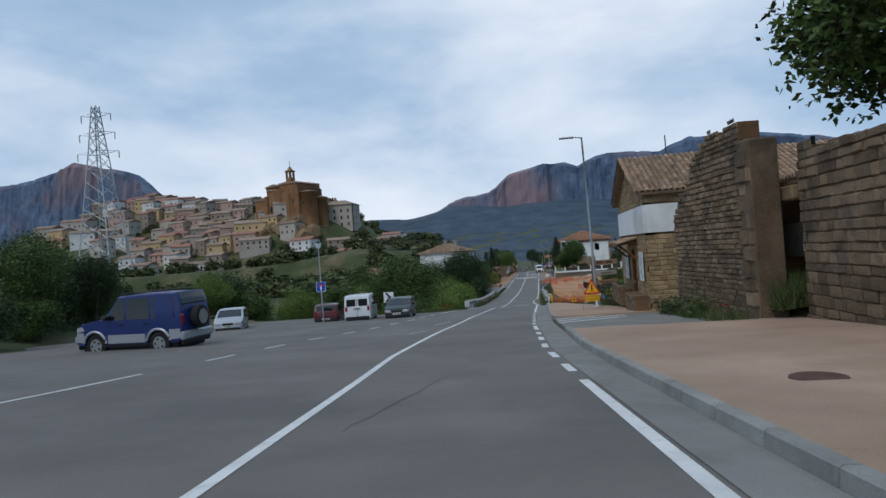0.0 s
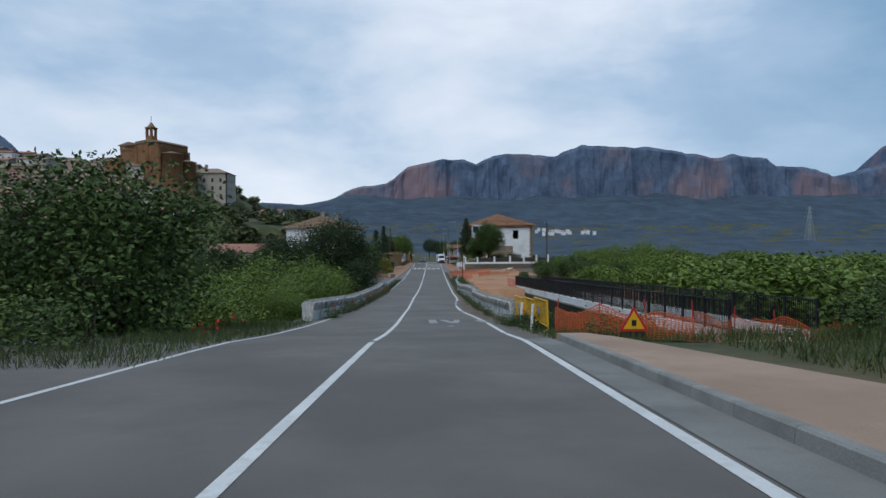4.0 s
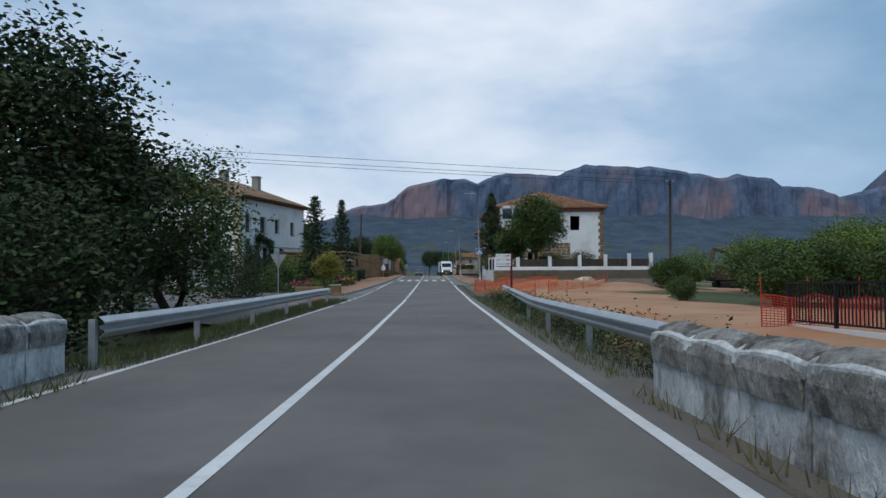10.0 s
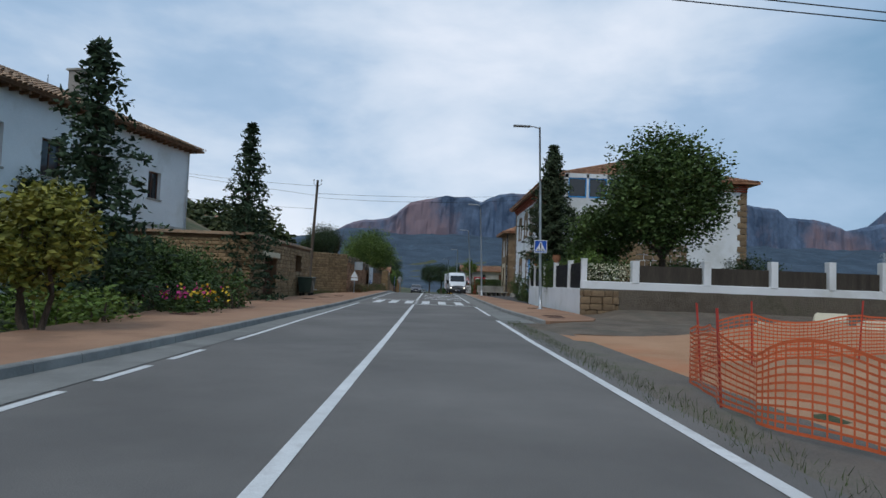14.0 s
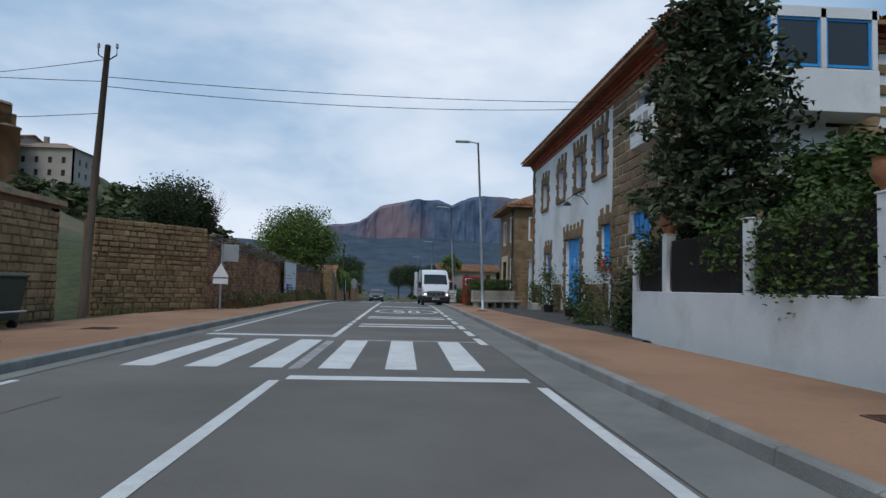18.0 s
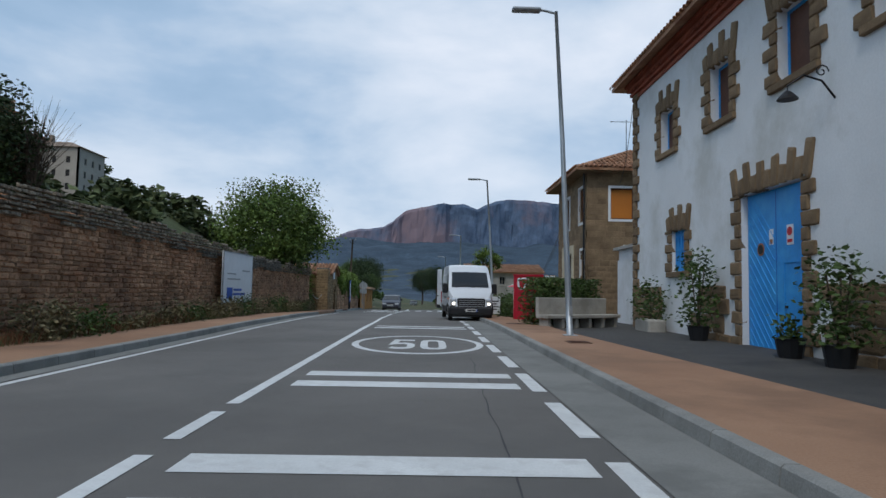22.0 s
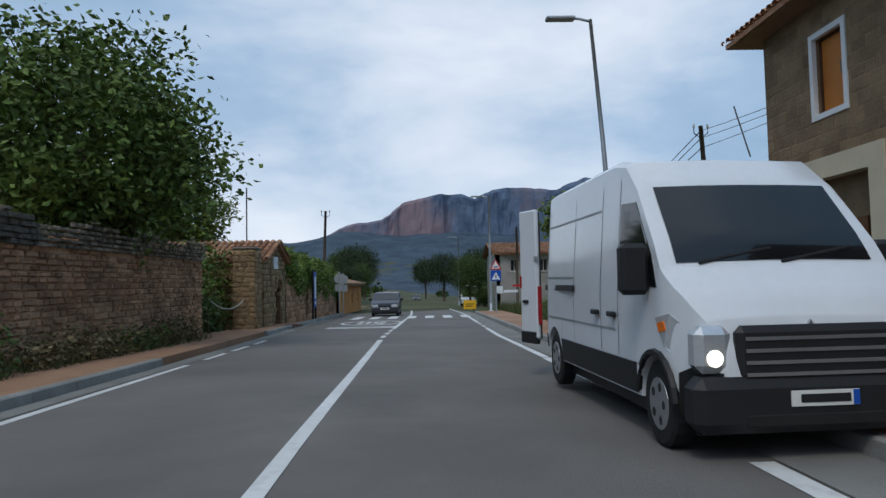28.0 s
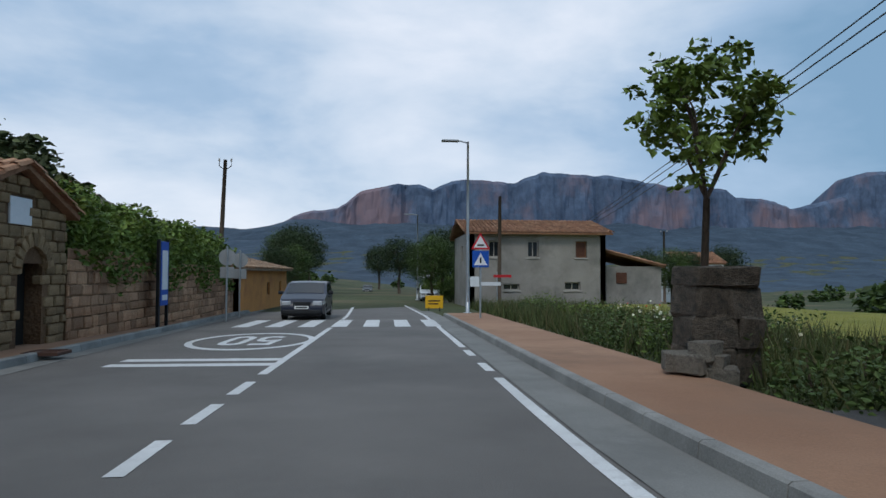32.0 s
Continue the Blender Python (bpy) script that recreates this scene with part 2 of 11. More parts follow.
M["leaf_bright"] = material("bright_leaf", (0.095, 0.155, 0.022), 0.6, 0.25, 0.7, 6.0, 0.0, tint=(0.15, 0.22, 0.04), island=0.4, spec=0.3)
M["leaf_hill"] = material("hillside_leaf", (0.066, 0.090, 0.034), 0.7, 0.35, 0.3, 3.0, 0.0, tint=(0.115, 0.130, 0.055), island=0.45, spec=0.2)
M["leaf_dark"] = material("dark_leaf", (0.026, 0.046, 0.016), 0.65, 0.3, 0.7, 6.0, 0.0, tint=(0.05, 0.078, 0.028), island=0.45, spec=0.25)
M["needle_grey"] = material("cedar_needle", (0.040, 0.060, 0.030), 0.7, 0.3, 0.9, 6.0, 0.0, tint=(0.075, 0.098, 0.050), island=0.45, spec=0.2)
M["needle"] = material("spruce_needle", (0.028, 0.052, 0.026), 0.7, 0.3, 0.9, 6.0, 0.0, tint=(0.052, 0.082, 0.040), island=0.4, spec=0.2)
M["steel"] = material("galvanised_steel", (0.42, 0.45, 0.47), 0.45, 0.12, 2.0, 30.0, 0.03, metal=0.75)
M["dark_metal"] = material("dark_metal", (0.02, 0.02, 0.022), 0.5, 0.2, 2.0, 30.0, 0.05, metal=0.3)
M["glass"] = glass_like("window_glass")
M["black"] = material("black_rubber", (0.015, 0.015, 0.015), 0.75, 0.2, 3.0, 40.0, 0.05)
M["wood"] = material("weathered_wood", (0.16, 0.075, 0.035), 0.8, 0.3, 2.0, 30.0, 0.3, stretch=(1, 1, 0.15))


# ---- helpers ----
def part(name, bm, mat, parent=None, label="", smooth=False):
    me = bpy.data.meshes.new(name)
    bm.normal_update()
    bm.to_mesh(me)
    bm.free()
    me.materials.append(mat)
    if smooth:
        me.polygons.foreach_set("use_smooth", [True] * len(me.polygons))
    ob = new(name, me)
    if parent is not None:
        ob.parent = parent
    if label:
        ob["label"] = label
    return ob


def thing(name, at, label, category, group="", kind="", rz=0.0):
    ob = new(name)
    ob.empty_display_size = 0.3
    ob.matrix_world = pose(*at, 0, 0, rz)
    return tagged(ob, label, category, group, kind)


def add_box(bm, x0, y0, z0, x1, y1, z1, m=None, bevel=0.0):
    ge = bmesh.ops.create_cube(bm, size=1.0)["verts"]
    for v in ge:
        v.co = Vector((x0 + (v.co.x + 0.5) * (x1 - x0), y0 + (v.co.y + 0.5) * (y1 - y0), z0 + (v.co.z + 0.5) * (z1 - z0)))
    if bevel:
        es = list({e for v in ge for e in v.link_edges})
        r = bmesh.ops.bevel(bm, geom=es, offset=bevel, segments=1, affect="EDGES")
        ge = list({v for f in r["faces"] for v in f.verts} | {v for v in ge if v.is_valid})
    if m is not None:
        for v in ge:
            v.co = m @ v.co
    return ge


def box(x0, y0, z0, x1, y1, z1, bevel=0.0):
    bm = bmesh.new()
    add_box(bm, x0, y0, z0, x1, y1, z1, None, bevel)
    return bm


def tube(bm, pts, radii, seg=8, cap=True):
    """A round bar along points."""
    rings = []
    pts = [Vector(p) for p in pts]
    if isinstance(radii, (int, float)):
        radii = [radii] * len(pts)
    for i, p in enumerate(pts):
        d = (pts[min(i + 1, len(pts) - 1)] - pts[max(i - 1, 0)]).normalized()
        a = d.cross(Vector((0, 0, 1)) if abs(d.z) < 0.9 else Vector((1, 0, 0))).normalized()
        b = d.cross(a)
        rings.append([bm.verts.new(p + (a * math.cos(2 * math.pi * k / seg) + b * math.sin(2 * math.pi * k / seg)) * radii[i]) for k in range(seg)])
    for r0, r1 in zip(rings, rings[1:]):
        for k in range(seg):
            bm.faces.new((r0[k], r0[(k + 1) % seg], r1[(k + 1) % seg], r1[k]))
    if cap:
        bm.faces.new(rings[0])
        bm.faces.new(rings[-1][::-1])
    return bm


def rod(pts, r, seg=8):
    return tube(bmesh.new(), pts, r, seg)


def prism(outline, depth, axis="y"):
    """A flat outline in x and z, pushed back by depth along y."""
    bm = bmesh.new()
    a = [bm.verts.new((x, 0, z)) for x, z in outline]
    b = [bm.verts.new((x, depth, z)) for x, z in outline]
    bm.faces.new(a)
    bm.faces.new(b[::-1])
    n = len(a)
    for i in range(n):
        bm.faces.new((a[i], b[i], b[(i + 1) % n], a[(i + 1) % n]))
    bmesh.ops.recalc_face_normals(bm, faces=bm.faces)
    return bm


def letters(text, size, mat, parent, name="lettering", at=None, depth=0.004, bold=0.0):
    """Flat letters with the built-in font; they lie in the local x-y plane, centred."""
    cu = bpy.data.curves.new(name, "FONT")
    cu.body, cu.size, cu.extrude, cu.align_x, cu.align_y = text, size, depth, "CENTER", "CENTER"
    cu.offset = bold * size
    tmp = bpy.data.objects.new(name, cu)
    scene.collection.objects.link(tmp)
    bpy.context.view_layer.update()
    me = bpy.data.meshes.new_from_object(tmp.evaluated_get(bpy.context.evaluated_depsgraph_get()))
    bpy.data.objects.remove(tmp)
    me.materials.clear()
    me.materials.append(mat)
    ob = new(name, me)
    ob.parent = parent
    if at is not None:
        ob.matrix_local = at
    return ob


# ---- lie of the land ----
GZ_Y = (-60, 0, 10, 20, 29, 34, 52, 56, 61, 66, 70, 75, 80, 85, 90, 95, 100, 109, 118, 126, 145, 162, 192, 200, 207, 320, 420)
GZ_Z = (8.5, 5.5, 4.8, 4.16, 3.53, 3.25, 2.07, 1.66, 1.27, 0.97, 0.74, 0.42, 0.22, 0.01, -0.17, -0.39, -0.55, -0.75, -0.88, -1.0, -1.08, -1.06, -1.0, -1.05, -1.2, -3.6, -5.5)
CX_Y = (-60, 0, 4, 14, 24, 33, 60, 89, 110, 196, 205, 213, 222, 235, 300, 420)
CX_X = (9.0, -0.25, -0.62, -1.55, -1.9, -1.98, -1.95, -2.1, -2.0, -1.95, -2.12, -2.3, -2.2, -2.1, -4.0, -12.0)


def gz(y):
    return float(np.interp(y, GZ_Y, GZ_Z))


def cx(y):
    return float(np.interp(y, CX_Y, CX_X))


def smooth(a, b, v):
    t = min(1.0, max(0.0, (v - a) / (b - a)))
    return t * t * (3 - 2 * t)


def land(x, y):
    """The height of the open ground."""
    base = gz(min(y, 420))
    d = x - cx(y)
    z = base - 0.10
    gully = smooth(52, 66, y) * (1 - smooth(100, 122, y))
    if d < -4.2:
        z -= 4.5 * gully * smooth(-4.2, -12, d)
    if d > 5.0:
        z -= 4.0 * gully * smooth(5.0, 11, d)
    if d > 8 and y < 60:
        z += 0.25 * smooth(8, 12, d) * (1 - smooth(40, 58, y))
    if d > 16 and y > 30:
        z -= 2.2 * smooth(16, 60, d) * smooth(30, 70, y)
    if d < -3.5 and y < 60:
        z += (-0.15 * smooth(-3.5, -12, d)) + 0.2 * smooth(-14, -20, d)
    if y < 60 and d < -19:
        z += 1.5 * smooth(-19, -30, d)
    # village hill
    hx, hy = -0.6 + (x + 0.6) / 0.9, 10 + (y - 10) / 0.9
    h = 66 * math.exp(-(((hx + 330) / 170) ** 2 + ((hy - 520) / 150) ** 2))
    h += 34 * math.exp(-(((hx + 165) / 60) ** 2 + ((hy - 470) / 75) ** 2))
    h += 15 * math.exp(-(((hx + 58) / 30) ** 2 + ((hy - 330) / 90) ** 2)) * smooth(-16, -40, d)
    h += 15 * math.exp(-(((x + 110) / 30) ** 2 + ((y - 372) / 32) ** 2))
    h += 15 * math.exp(-(((x + 136) / 27) ** 2 + ((y - 344) / 24) ** 2))
    z += h
    if d < -8 and y > 176:
        z += (2.6 * smooth(-8.0, -9.5, d) + 5 * smooth(-9, -40, d)) * smooth(176, 190, y) * (1 - smooth(260, 330, y)) * (1 if y < 214 else 1 - 0.75 * smooth(214, 222, y))
    # valley side below the cliffs
    z += 190 * smooth(1300, 3300, y) ** 1.5 * smooth(-2200, -300, x)
    if y > 300:
        z -= 9 * smooth(300, 700, y) * (1 - smooth(1000, 2000, y)) * smooth(-60, 60, x)
    n = noise.noise(Vector((x * 0.02, y * 0.02, 0)))
    far = smooth(25, 120, abs(d))
    z += n * 3.0 * far + noise.noise(Vector((x * 0.15, y * 0.15, 3))) * 0.25 * smooth(7, 14, abs(d))
    return z


def axis_steps(stops):
    out = []
    for a, b, s in stops:
        k = max(1, round((b - a) / s))
        out += [a + (b - a) * i / k for i in range(k)]
    return out + [stops[-1][1]]


xs = axis_steps([(-4200, -900, 220), (-900, -360, 45), (-360, -60, 12), (-60, -18, 3), (-18, 18, 0.75), (18, 60, 3), (60, 400, 20), (400, 4200, 220)])
ys = axis_steps([(-900, -60, 70), (-60, 270, 1.5), (270, 640, 10), (640, 1400, 40), (1400, 4300, 145)])
bend = lambda x, y: x + cx(y) * (1 - smooth(18, 60, abs(x)))
gverts = [(bend(x, y), y, land(bend(x, y), y)) for y in ys for x in xs]
nx = len(xs)
gfaces = [(j * nx + i, j * nx + i + 1, (j + 1) * nx + i + 1, (j + 1) * nx + i) for j in range(len(ys) - 1) for i in range(nx - 1)]
gme = bpy.data.meshes.new("ground")
gme.from_pydata(gverts, [], gfaces)
gme.polygons.foreach_set("use_smooth", [True] * len(gme.polygons))
gme.materials.append(M["ground"])
tagged(new("ground", gme), "green and tan scrub ground of the valley", "ground", kind="structure")


def strip(y0, y1, left, right, lift, step=1.5):
    """A band that follows the road between two offsets."""
    bm = bmesh.new()
    k = max(1, round((y1 - y0) / step))
    last = None
    for i in range(k + 1):
        y = y0 + (y1 - y0) * i / k
        a, b = (left(y) if callable(left) else cx(y) + left), (right(y) if callable(right) else cx(y) + right)
        row = [bm.verts.new((a, y, gz(y) + lift)), bm.verts.new((b, y, gz(y) + lift))]
        if last:
            bm.faces.new((last[0], last[1], row[1], row[0]))
        last = row
    return bm


def left_edge(y):
    return float(np.interp(y, (-60, 8, 13, 20, 35, 57, 66, 110, 126, 134, 150, 186, 200, 320), (-3, -6.9, -6.75, -6.5, -5.45, -5.2, -5.0, -5.0, -4.9, -4.75, -4.95, -4.95, -5.1, -9.5)))


def right_edge(y):
    return cx(y) + float(np.interp(y, (0, 14, 33, 60, 110, 165, 320), (3.45, 3.42, 3.38, 3.4, 3.35, 3.38, 3.2)))


road = tagged(part("road", strip(-60, 400, lambda y: left_edge(y) - 0.45, lambda y: right_edge(y) + 0.35, 0.0), M["asphalt"]), "grey asphalt two-lane road with white lines", "road", kind="structure")
lot = part("parking_area", strip(-8, 61, lambda y: left_edge(y) - float(np.interp(y, (-8, 5, 15, 40, 52, 57, 61), (4, 14, 17, 19, 14, 4, 1.0))), lambda y: left_edge(y) - 0.45, -0.004), M["asphalt"])
tagged(lot, "grey asphalt parking area beside the road", "parking area", kind="structure")
side = part("side_road", strip(112, 140, lambda y: left_edge(y) - float(np.interp(y, (112, 118, 128, 136, 140), (0.6, 8, 22, 20, 16))), lambda y: left_edge(y) - 0.45, -0.004), M["asphalt"])
tagged(side, "grey asphalt side road opening", "road", kind="structure")
yard = part("yard", strip(172.0, 214, lambda y: right_edge(y) + 2.3, lambda y: right_edge(y) + 14, 0.05), M["yard_asphalt"])
tagged(yard, "dark asphalt forecourt in front of the houses", "pavement", kind="structure")

PAINT = 0.006


def mark(y0, y1, a, b, mat=None, name="road_line", step=2.0):
    return part(name, strip(y0, y1, a, b, PAINT, step), mat or M["paint"], road)


mark(-30, 129.3, -0.06, 0.07, name="centre_line")
for y in (129.95, 131.5):
    mark(y, y + 1.2, -0.07, 0.07, name="centre_dash")
mark(133.3, 165.3, -0.07, 0.07, name="centre_line")
for a, b in ((172.0, 175.9), (176.12, 177.12), (177.6, 178.72), (179.15, 211.6)):
    mark(a, b, -0.07, 0.07, name="centre_line")
for y in (212.5, 214.1, 215.7):
    mark(y, y + 1.0, -0.07, 0.07, name="centre_dash")
mark(217.4, 227.6, -0.07, 0.07, name="centre_line")
mark(232.4, 330, -0.07, 0.07, name="centre_line")
# right edge
for a, b in ((-30, 9.0), (20.5, 23.0), (36.5, 62), (126.9, 153), (156, 165), (206, 216.8), (221.2, 330)):
    mark(a, b, lambda y: right_edge(y) - 0.07, lambda y: right_edge(y) + 0.07, name="edge_line")
for a in [10 + 2.1 * k for k in range(5)] + [24.2 + 2.3 * k for k in range(5)] + [217.5, 219.6]:
    mark(a, a + 1.0, lambda y: right_edge(y) - 0.07, lambda y: right_edge(y) + 0.07, name="edge_dash")
for k in range(15):
    mark(170.65 + 2.4 * k, 172.3 + 2.4 * k, lambda y: right_edge(y) - 0.09, lambda y: right_edge(y) + 0.09, name="edge_dash")
bridge_line = lambda y: right_edge(y) + float(np.interp(y, (62, 66, 70, 78, 82, 86), (0, -0.2, -0.48, -0.5, -0.3, 0)))
for a, b, m_ in ((62.6, 70.4, "paint"), (71.2, 77.5, "paint"), (78.0, 82.5, "old_paint"), (83.0, 127, "paint")):
    mark(a, b, lambda y: bridge_line(y) - 0.07, lambda y: bridge_line(y) + 0.07, M[m_], "edge_line")
for (xa, ya), (xb, yb) in (((-3.65, 39.7), (-3.1, 38.5)), ((-3.1, 38.5), (-2.3, 39.8)), ((-3.0, 28.2), (-2.6, 30.6)), ((-2.9, 22.0), (-2.5, 23.4))):
    bm = bmesh.new()
    bm.faces.new([bm.verts.new((x, y, gz(y) + PAINT)) for x, y in ((xa - 0.09, ya), (xa + 0.09, ya), (xb + 0.09, yb), (xb - 0.09, yb))])
    part("worn_mark", bm, M["old_paint"], road)
# left edge
for a, b in ((-30, 12.5), (44.5, 123), (143, 165), (173, 206)):
    mark(a, b, lambda y: left_edge(y) - 0.06, lambda y: left_edge(y) + 0.06, name="edge_line")
for a in [15 + 3.2 * k for k in range(9)] + [125 + 2.1 * k for k in range(8)] + [207 + 2.0 * k for k in range(3)]:
    mark(a, a + 1.4, lambda y: left_edge(y) - 0.06, lambda y: left_edge(y) + 0.06, name="edge_dash")


def flat(x0, y0, x1, y1, mat=None, name="crossing_bar"):
    bm = bmesh.new()
    k = max(1, round(abs(y1 - y0) / 1.2))
    rows = [[bm.verts.new((x, y0 + (y1 - y0) * i / k, gz(y0 + (y1 - y0) * i / k) + PAINT)) for x in (x0, x1)] for i in range(k + 1)]
    for r0, r1 in zip(rows, rows[1:]):
        bm.faces.new((r0[0], r0[1], r1[1], r1[0]))
    return part(name, bm, mat or M["paint"], road)


for x in (-4.4, -3.5, -2.57, -1.58, -0.6, 0.42):
    flat(x, 166.5, x + 0.47, 171.2)
flat(-2.0, 166.4, -1.82, 171.0, M["old_paint"], "old_line")
flat(-1.85, 165.4, 1.35, 165.75, name="stop_line")
flat(-4.9, 172.1, -1.9, 172.5, name="stop_line")
flat(-1.2, 171.15, 1.3, 171.4, M["old_paint"], "stop_line")
for y in (175.75, 176.72, 180.4, 181.35, 192.1, 193.1):
    flat(-1.65, y, 1.2, y + 0.46, name="rumble_bar")
for y in (218.4, 219.1):
    flat(-4.9, y, -2.2, y + 0.36, name="rumble_bar")
for k in range(7):
    flat(-5.2 + k * 1.0, 228.0, -4.7 + k * 1.0, 232.0)


def oval(cxx, cy, rx, ry, w):
    bm = bmesh.new()
    ring = [[bm.verts.new((cxx + (rx - d) * math.cos(a), cy + (ry - d * 1.6) * math.sin(a), gz(cy + ry * math.sin(a)) + PAINT)) for d in (0, w)] for a in [2 * math.pi * i / 64 for i in range(64)]]
    for i in range(64):
        r0, r1 = ring[i], ring[(i + 1) % 64]
        bm.faces.new((r0[0], r1[0], r1[1], r0[1]))
    return part("speed_ring", bm, M["paint"], road)


oval(-0.2, 186.75, 1.45, 2.32, 0.15)
oval(-3.55, 223.2, 1.4, 2.3, 0.15)
def figure(centre, closed, w):
    """A painted stroke of even width along a line, with mitred turns."""
    n = len(centre)
    rows = []
    for k, c in enumerate(centre):
        a = centre[k - 1] if closed or k else c
        b = centre[(k + 1) % n] if closed or k < n - 1 else c
        d0 = (Vector(c) - Vector(a)).normalized() if a != c else None
        d1 = (Vector(b) - Vector(c)).normalized() if b != c else None
        d0, d1 = d0 or d1, d1 or d0
        nn = Vector((-d0.y - d1.y, d0.x + d1.x)).normalized()
        q = w / 2 / max(0.5, nn.dot(Vector((-d1.y, d1.x))))
        rows.append((Vector(c) + nn * q, Vector(c) - nn * q))
    return rows


def road_number(cxx, cy, turn):
    """The figures 5 and 0, drawn long for drivers."""
    five = [(0.49, 0.925), (0.12, 0.925), (0.075, 0.5), (0.17, 0.555), (0.3, 0.57), (0.4, 0.53), (0.445, 0.44), (0.445, 0.22), (0.4, 0.12), (0.29, 0.075), (0.15, 0.085), (0.05, 0.13)]
    nought = [(0.075, 0.25), (0.075, 0.75), (0.11, 0.88), (0.2, 0.925), (0.32, 0.925), (0.41, 0.88), (0.445, 0.75), (0.445, 0.25), (0.41, 0.12), (0.32, 0.075), (0.2, 0.075), (0.11, 0.12)]
    for line, x0, closed in ((five, -0.62, False), (nought, 0.06, True)):
        bm = bmesh.new()
        vs = []
        for r in figure(line, closed, 0.15):
            vs.append([bm.verts.new((cxx + turn * (x0 + v.x * 1.08), cy + turn * (v.y - 0.5) * 2.35, gz(cy + turn * (v.y - 0.5) * 2.35) + PAINT)) for v in r])
        for k in range(len(vs) if closed else len(vs) - 1):
            r0, r1 = vs[k], vs[(k + 1) % len(vs)]
            bm.faces.new((r0[0], r0[1], r1[1], r1[0]))
        bmesh.ops.recalc_face_normals(bm, faces=list(bm.faces))
        for f in bm.faces:
            if f.normal.z < 0:
                f.normal_flip()
        part("speed_number", bm, M["paint"], road)


road_number(-0.2, 186.6, 1)
road_number(-3.55, 223.2, -1)

# ---- distance: cliffs and ridges ----
RIDGE_X = (-4200, -1600, -942, -707, -549, -470, -404, -230, -127, -55, 61, 163, 229, 322, 438, 640, 699, 786, 1162, 1336, 1510, 1568, 1756, 1800, 1974, 2120, 2418, 2452, 2532, 2700, 4200)
RIDGE_Z = (90, 110, 138, 165, 209, 250, 284, 305, 384, 404, 425, 424, 400, 442, 452, 437, 465, 490, 479, 448, 425, 441, 421, 383, 375, 330, 398, 500, 525, 530, 420)


def ridge(name, y0, xs_, zs_, foot, x0, x1, n, label, drop=0.62):
    """A cliff wall: a crest, a steep face with buttresses, and a wooded apron."""
    bm = bmesh.new()
    rows = []
    for i in range(n + 1):
        x = x0 + (x1 - x0) * i / n
        top = float(np.interp(x, xs_, zs_)) * 1.03 + noise.fractal(Vector((x * 0.012, 5.0, 0)), 1.0, 2.0, 4) * 7
        but = noise.fractal(Vector((x * 0.006, 1.0, 0)), 1.0, 2.0, 5) * 62
        col = []
        for k, (f, back) in enumerate(((0.0, -420), (0.16, -260), (0.34, -120), (0.40, -60), (0.52, -42), (0.64, -30), (0.76, -18), (0.88, -10), (0.96, -4), (1.0, 20), (0.985, 160), (0.5, 700))):
            z = foot + (top - foot) * f
            d = back + but * (1.0 if 2 < k < 9 else 0.4) + noise.fractal(Vector((x * 0.02, z * 0.02, 9)), 1.0, 2.0, 3) * 14
            col.append(bm.verts.new((x, y0 + d, z)))
        rows.append(col)
    for a, b in zip(rows, rows[1:]):
        for k in range(len(a) - 1):
            bm.faces.new((a[k], b[k], b[k + 1], a[k + 1]))
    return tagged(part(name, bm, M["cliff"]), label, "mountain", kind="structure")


ridge("backdrop_cliff", 3300, RIDGE_X, RIDGE_Z, -20, -4200, 4200, 700, "grey cliff massif with reddish rock walls, blue haze in its colour")
wood = bmesh.new()
w_xs = [-2300 + 45 * k for k in range(130)]
w_ys = [560 + 46 * k for k in range(60)]
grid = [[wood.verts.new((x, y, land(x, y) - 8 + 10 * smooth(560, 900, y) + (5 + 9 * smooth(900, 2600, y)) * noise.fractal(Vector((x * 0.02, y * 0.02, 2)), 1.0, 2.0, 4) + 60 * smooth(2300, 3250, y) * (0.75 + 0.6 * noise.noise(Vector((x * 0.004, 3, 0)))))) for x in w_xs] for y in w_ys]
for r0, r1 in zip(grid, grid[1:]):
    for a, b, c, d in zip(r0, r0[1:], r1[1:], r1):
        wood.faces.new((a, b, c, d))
tagged(part("backdrop_wood", wood, M["hazed_wood"], smooth=True), "dark green woods below the cliffs, blue haze in their colour", "woodland", kind="structure")
ridge("backdrop_ridge", 3900, (-6000, -3400, -3092, -2908, -2708, -2560, -2300, 0), (500, 700, 790, 740, 700, 560, 380, 150), 0, -4300, -1500, 160, "far mountain ridge behind the village, blue haze in its colour")


# ---- foliage ----
def leaf_mesh(name, pts, size, mat, flat=0.35, long=1.5, droop=0.0):
    """Many small folded leaves, one for each point."""
    n = len(pts)
    rng = np.random.default_rng(len(name) * 37 + n)
    u = rng.normal(size=(n, 3))
    u[:, 2] = u[:, 2] * flat - droop
    u /= np.linalg.norm(u, axis=1)[:, None]
    w = np.cross(u, rng.normal(size=(n, 3)))
    w /= np.linalg.norm(w, axis=1)[:, None] + 1e-9
    s = (size * rng.uniform(0.6, 1.35, n))[:, None]
    nn = np.cross(u, w)
    P = np.asarray(pts)
    v = np.stack([P - u * s * 0.5 * long, P + w * s * 0.42 + nn * s * 0.12, P + u * s * 0.5 * long, P - w * s * 0.42 + nn * s * 0.12], 1).reshape(-1, 3)
    i = np.arange(n)[:, None] * 4
    faces = np.concatenate([i + np.array([[0, 1, 2]]), i + np.array([[0, 2, 3]])], 0)
    me = bpy.data.meshes.new(name)
    me.from_pydata(v.tolist(), [], faces.tolist())
    me.materials.append(mat)
    return me


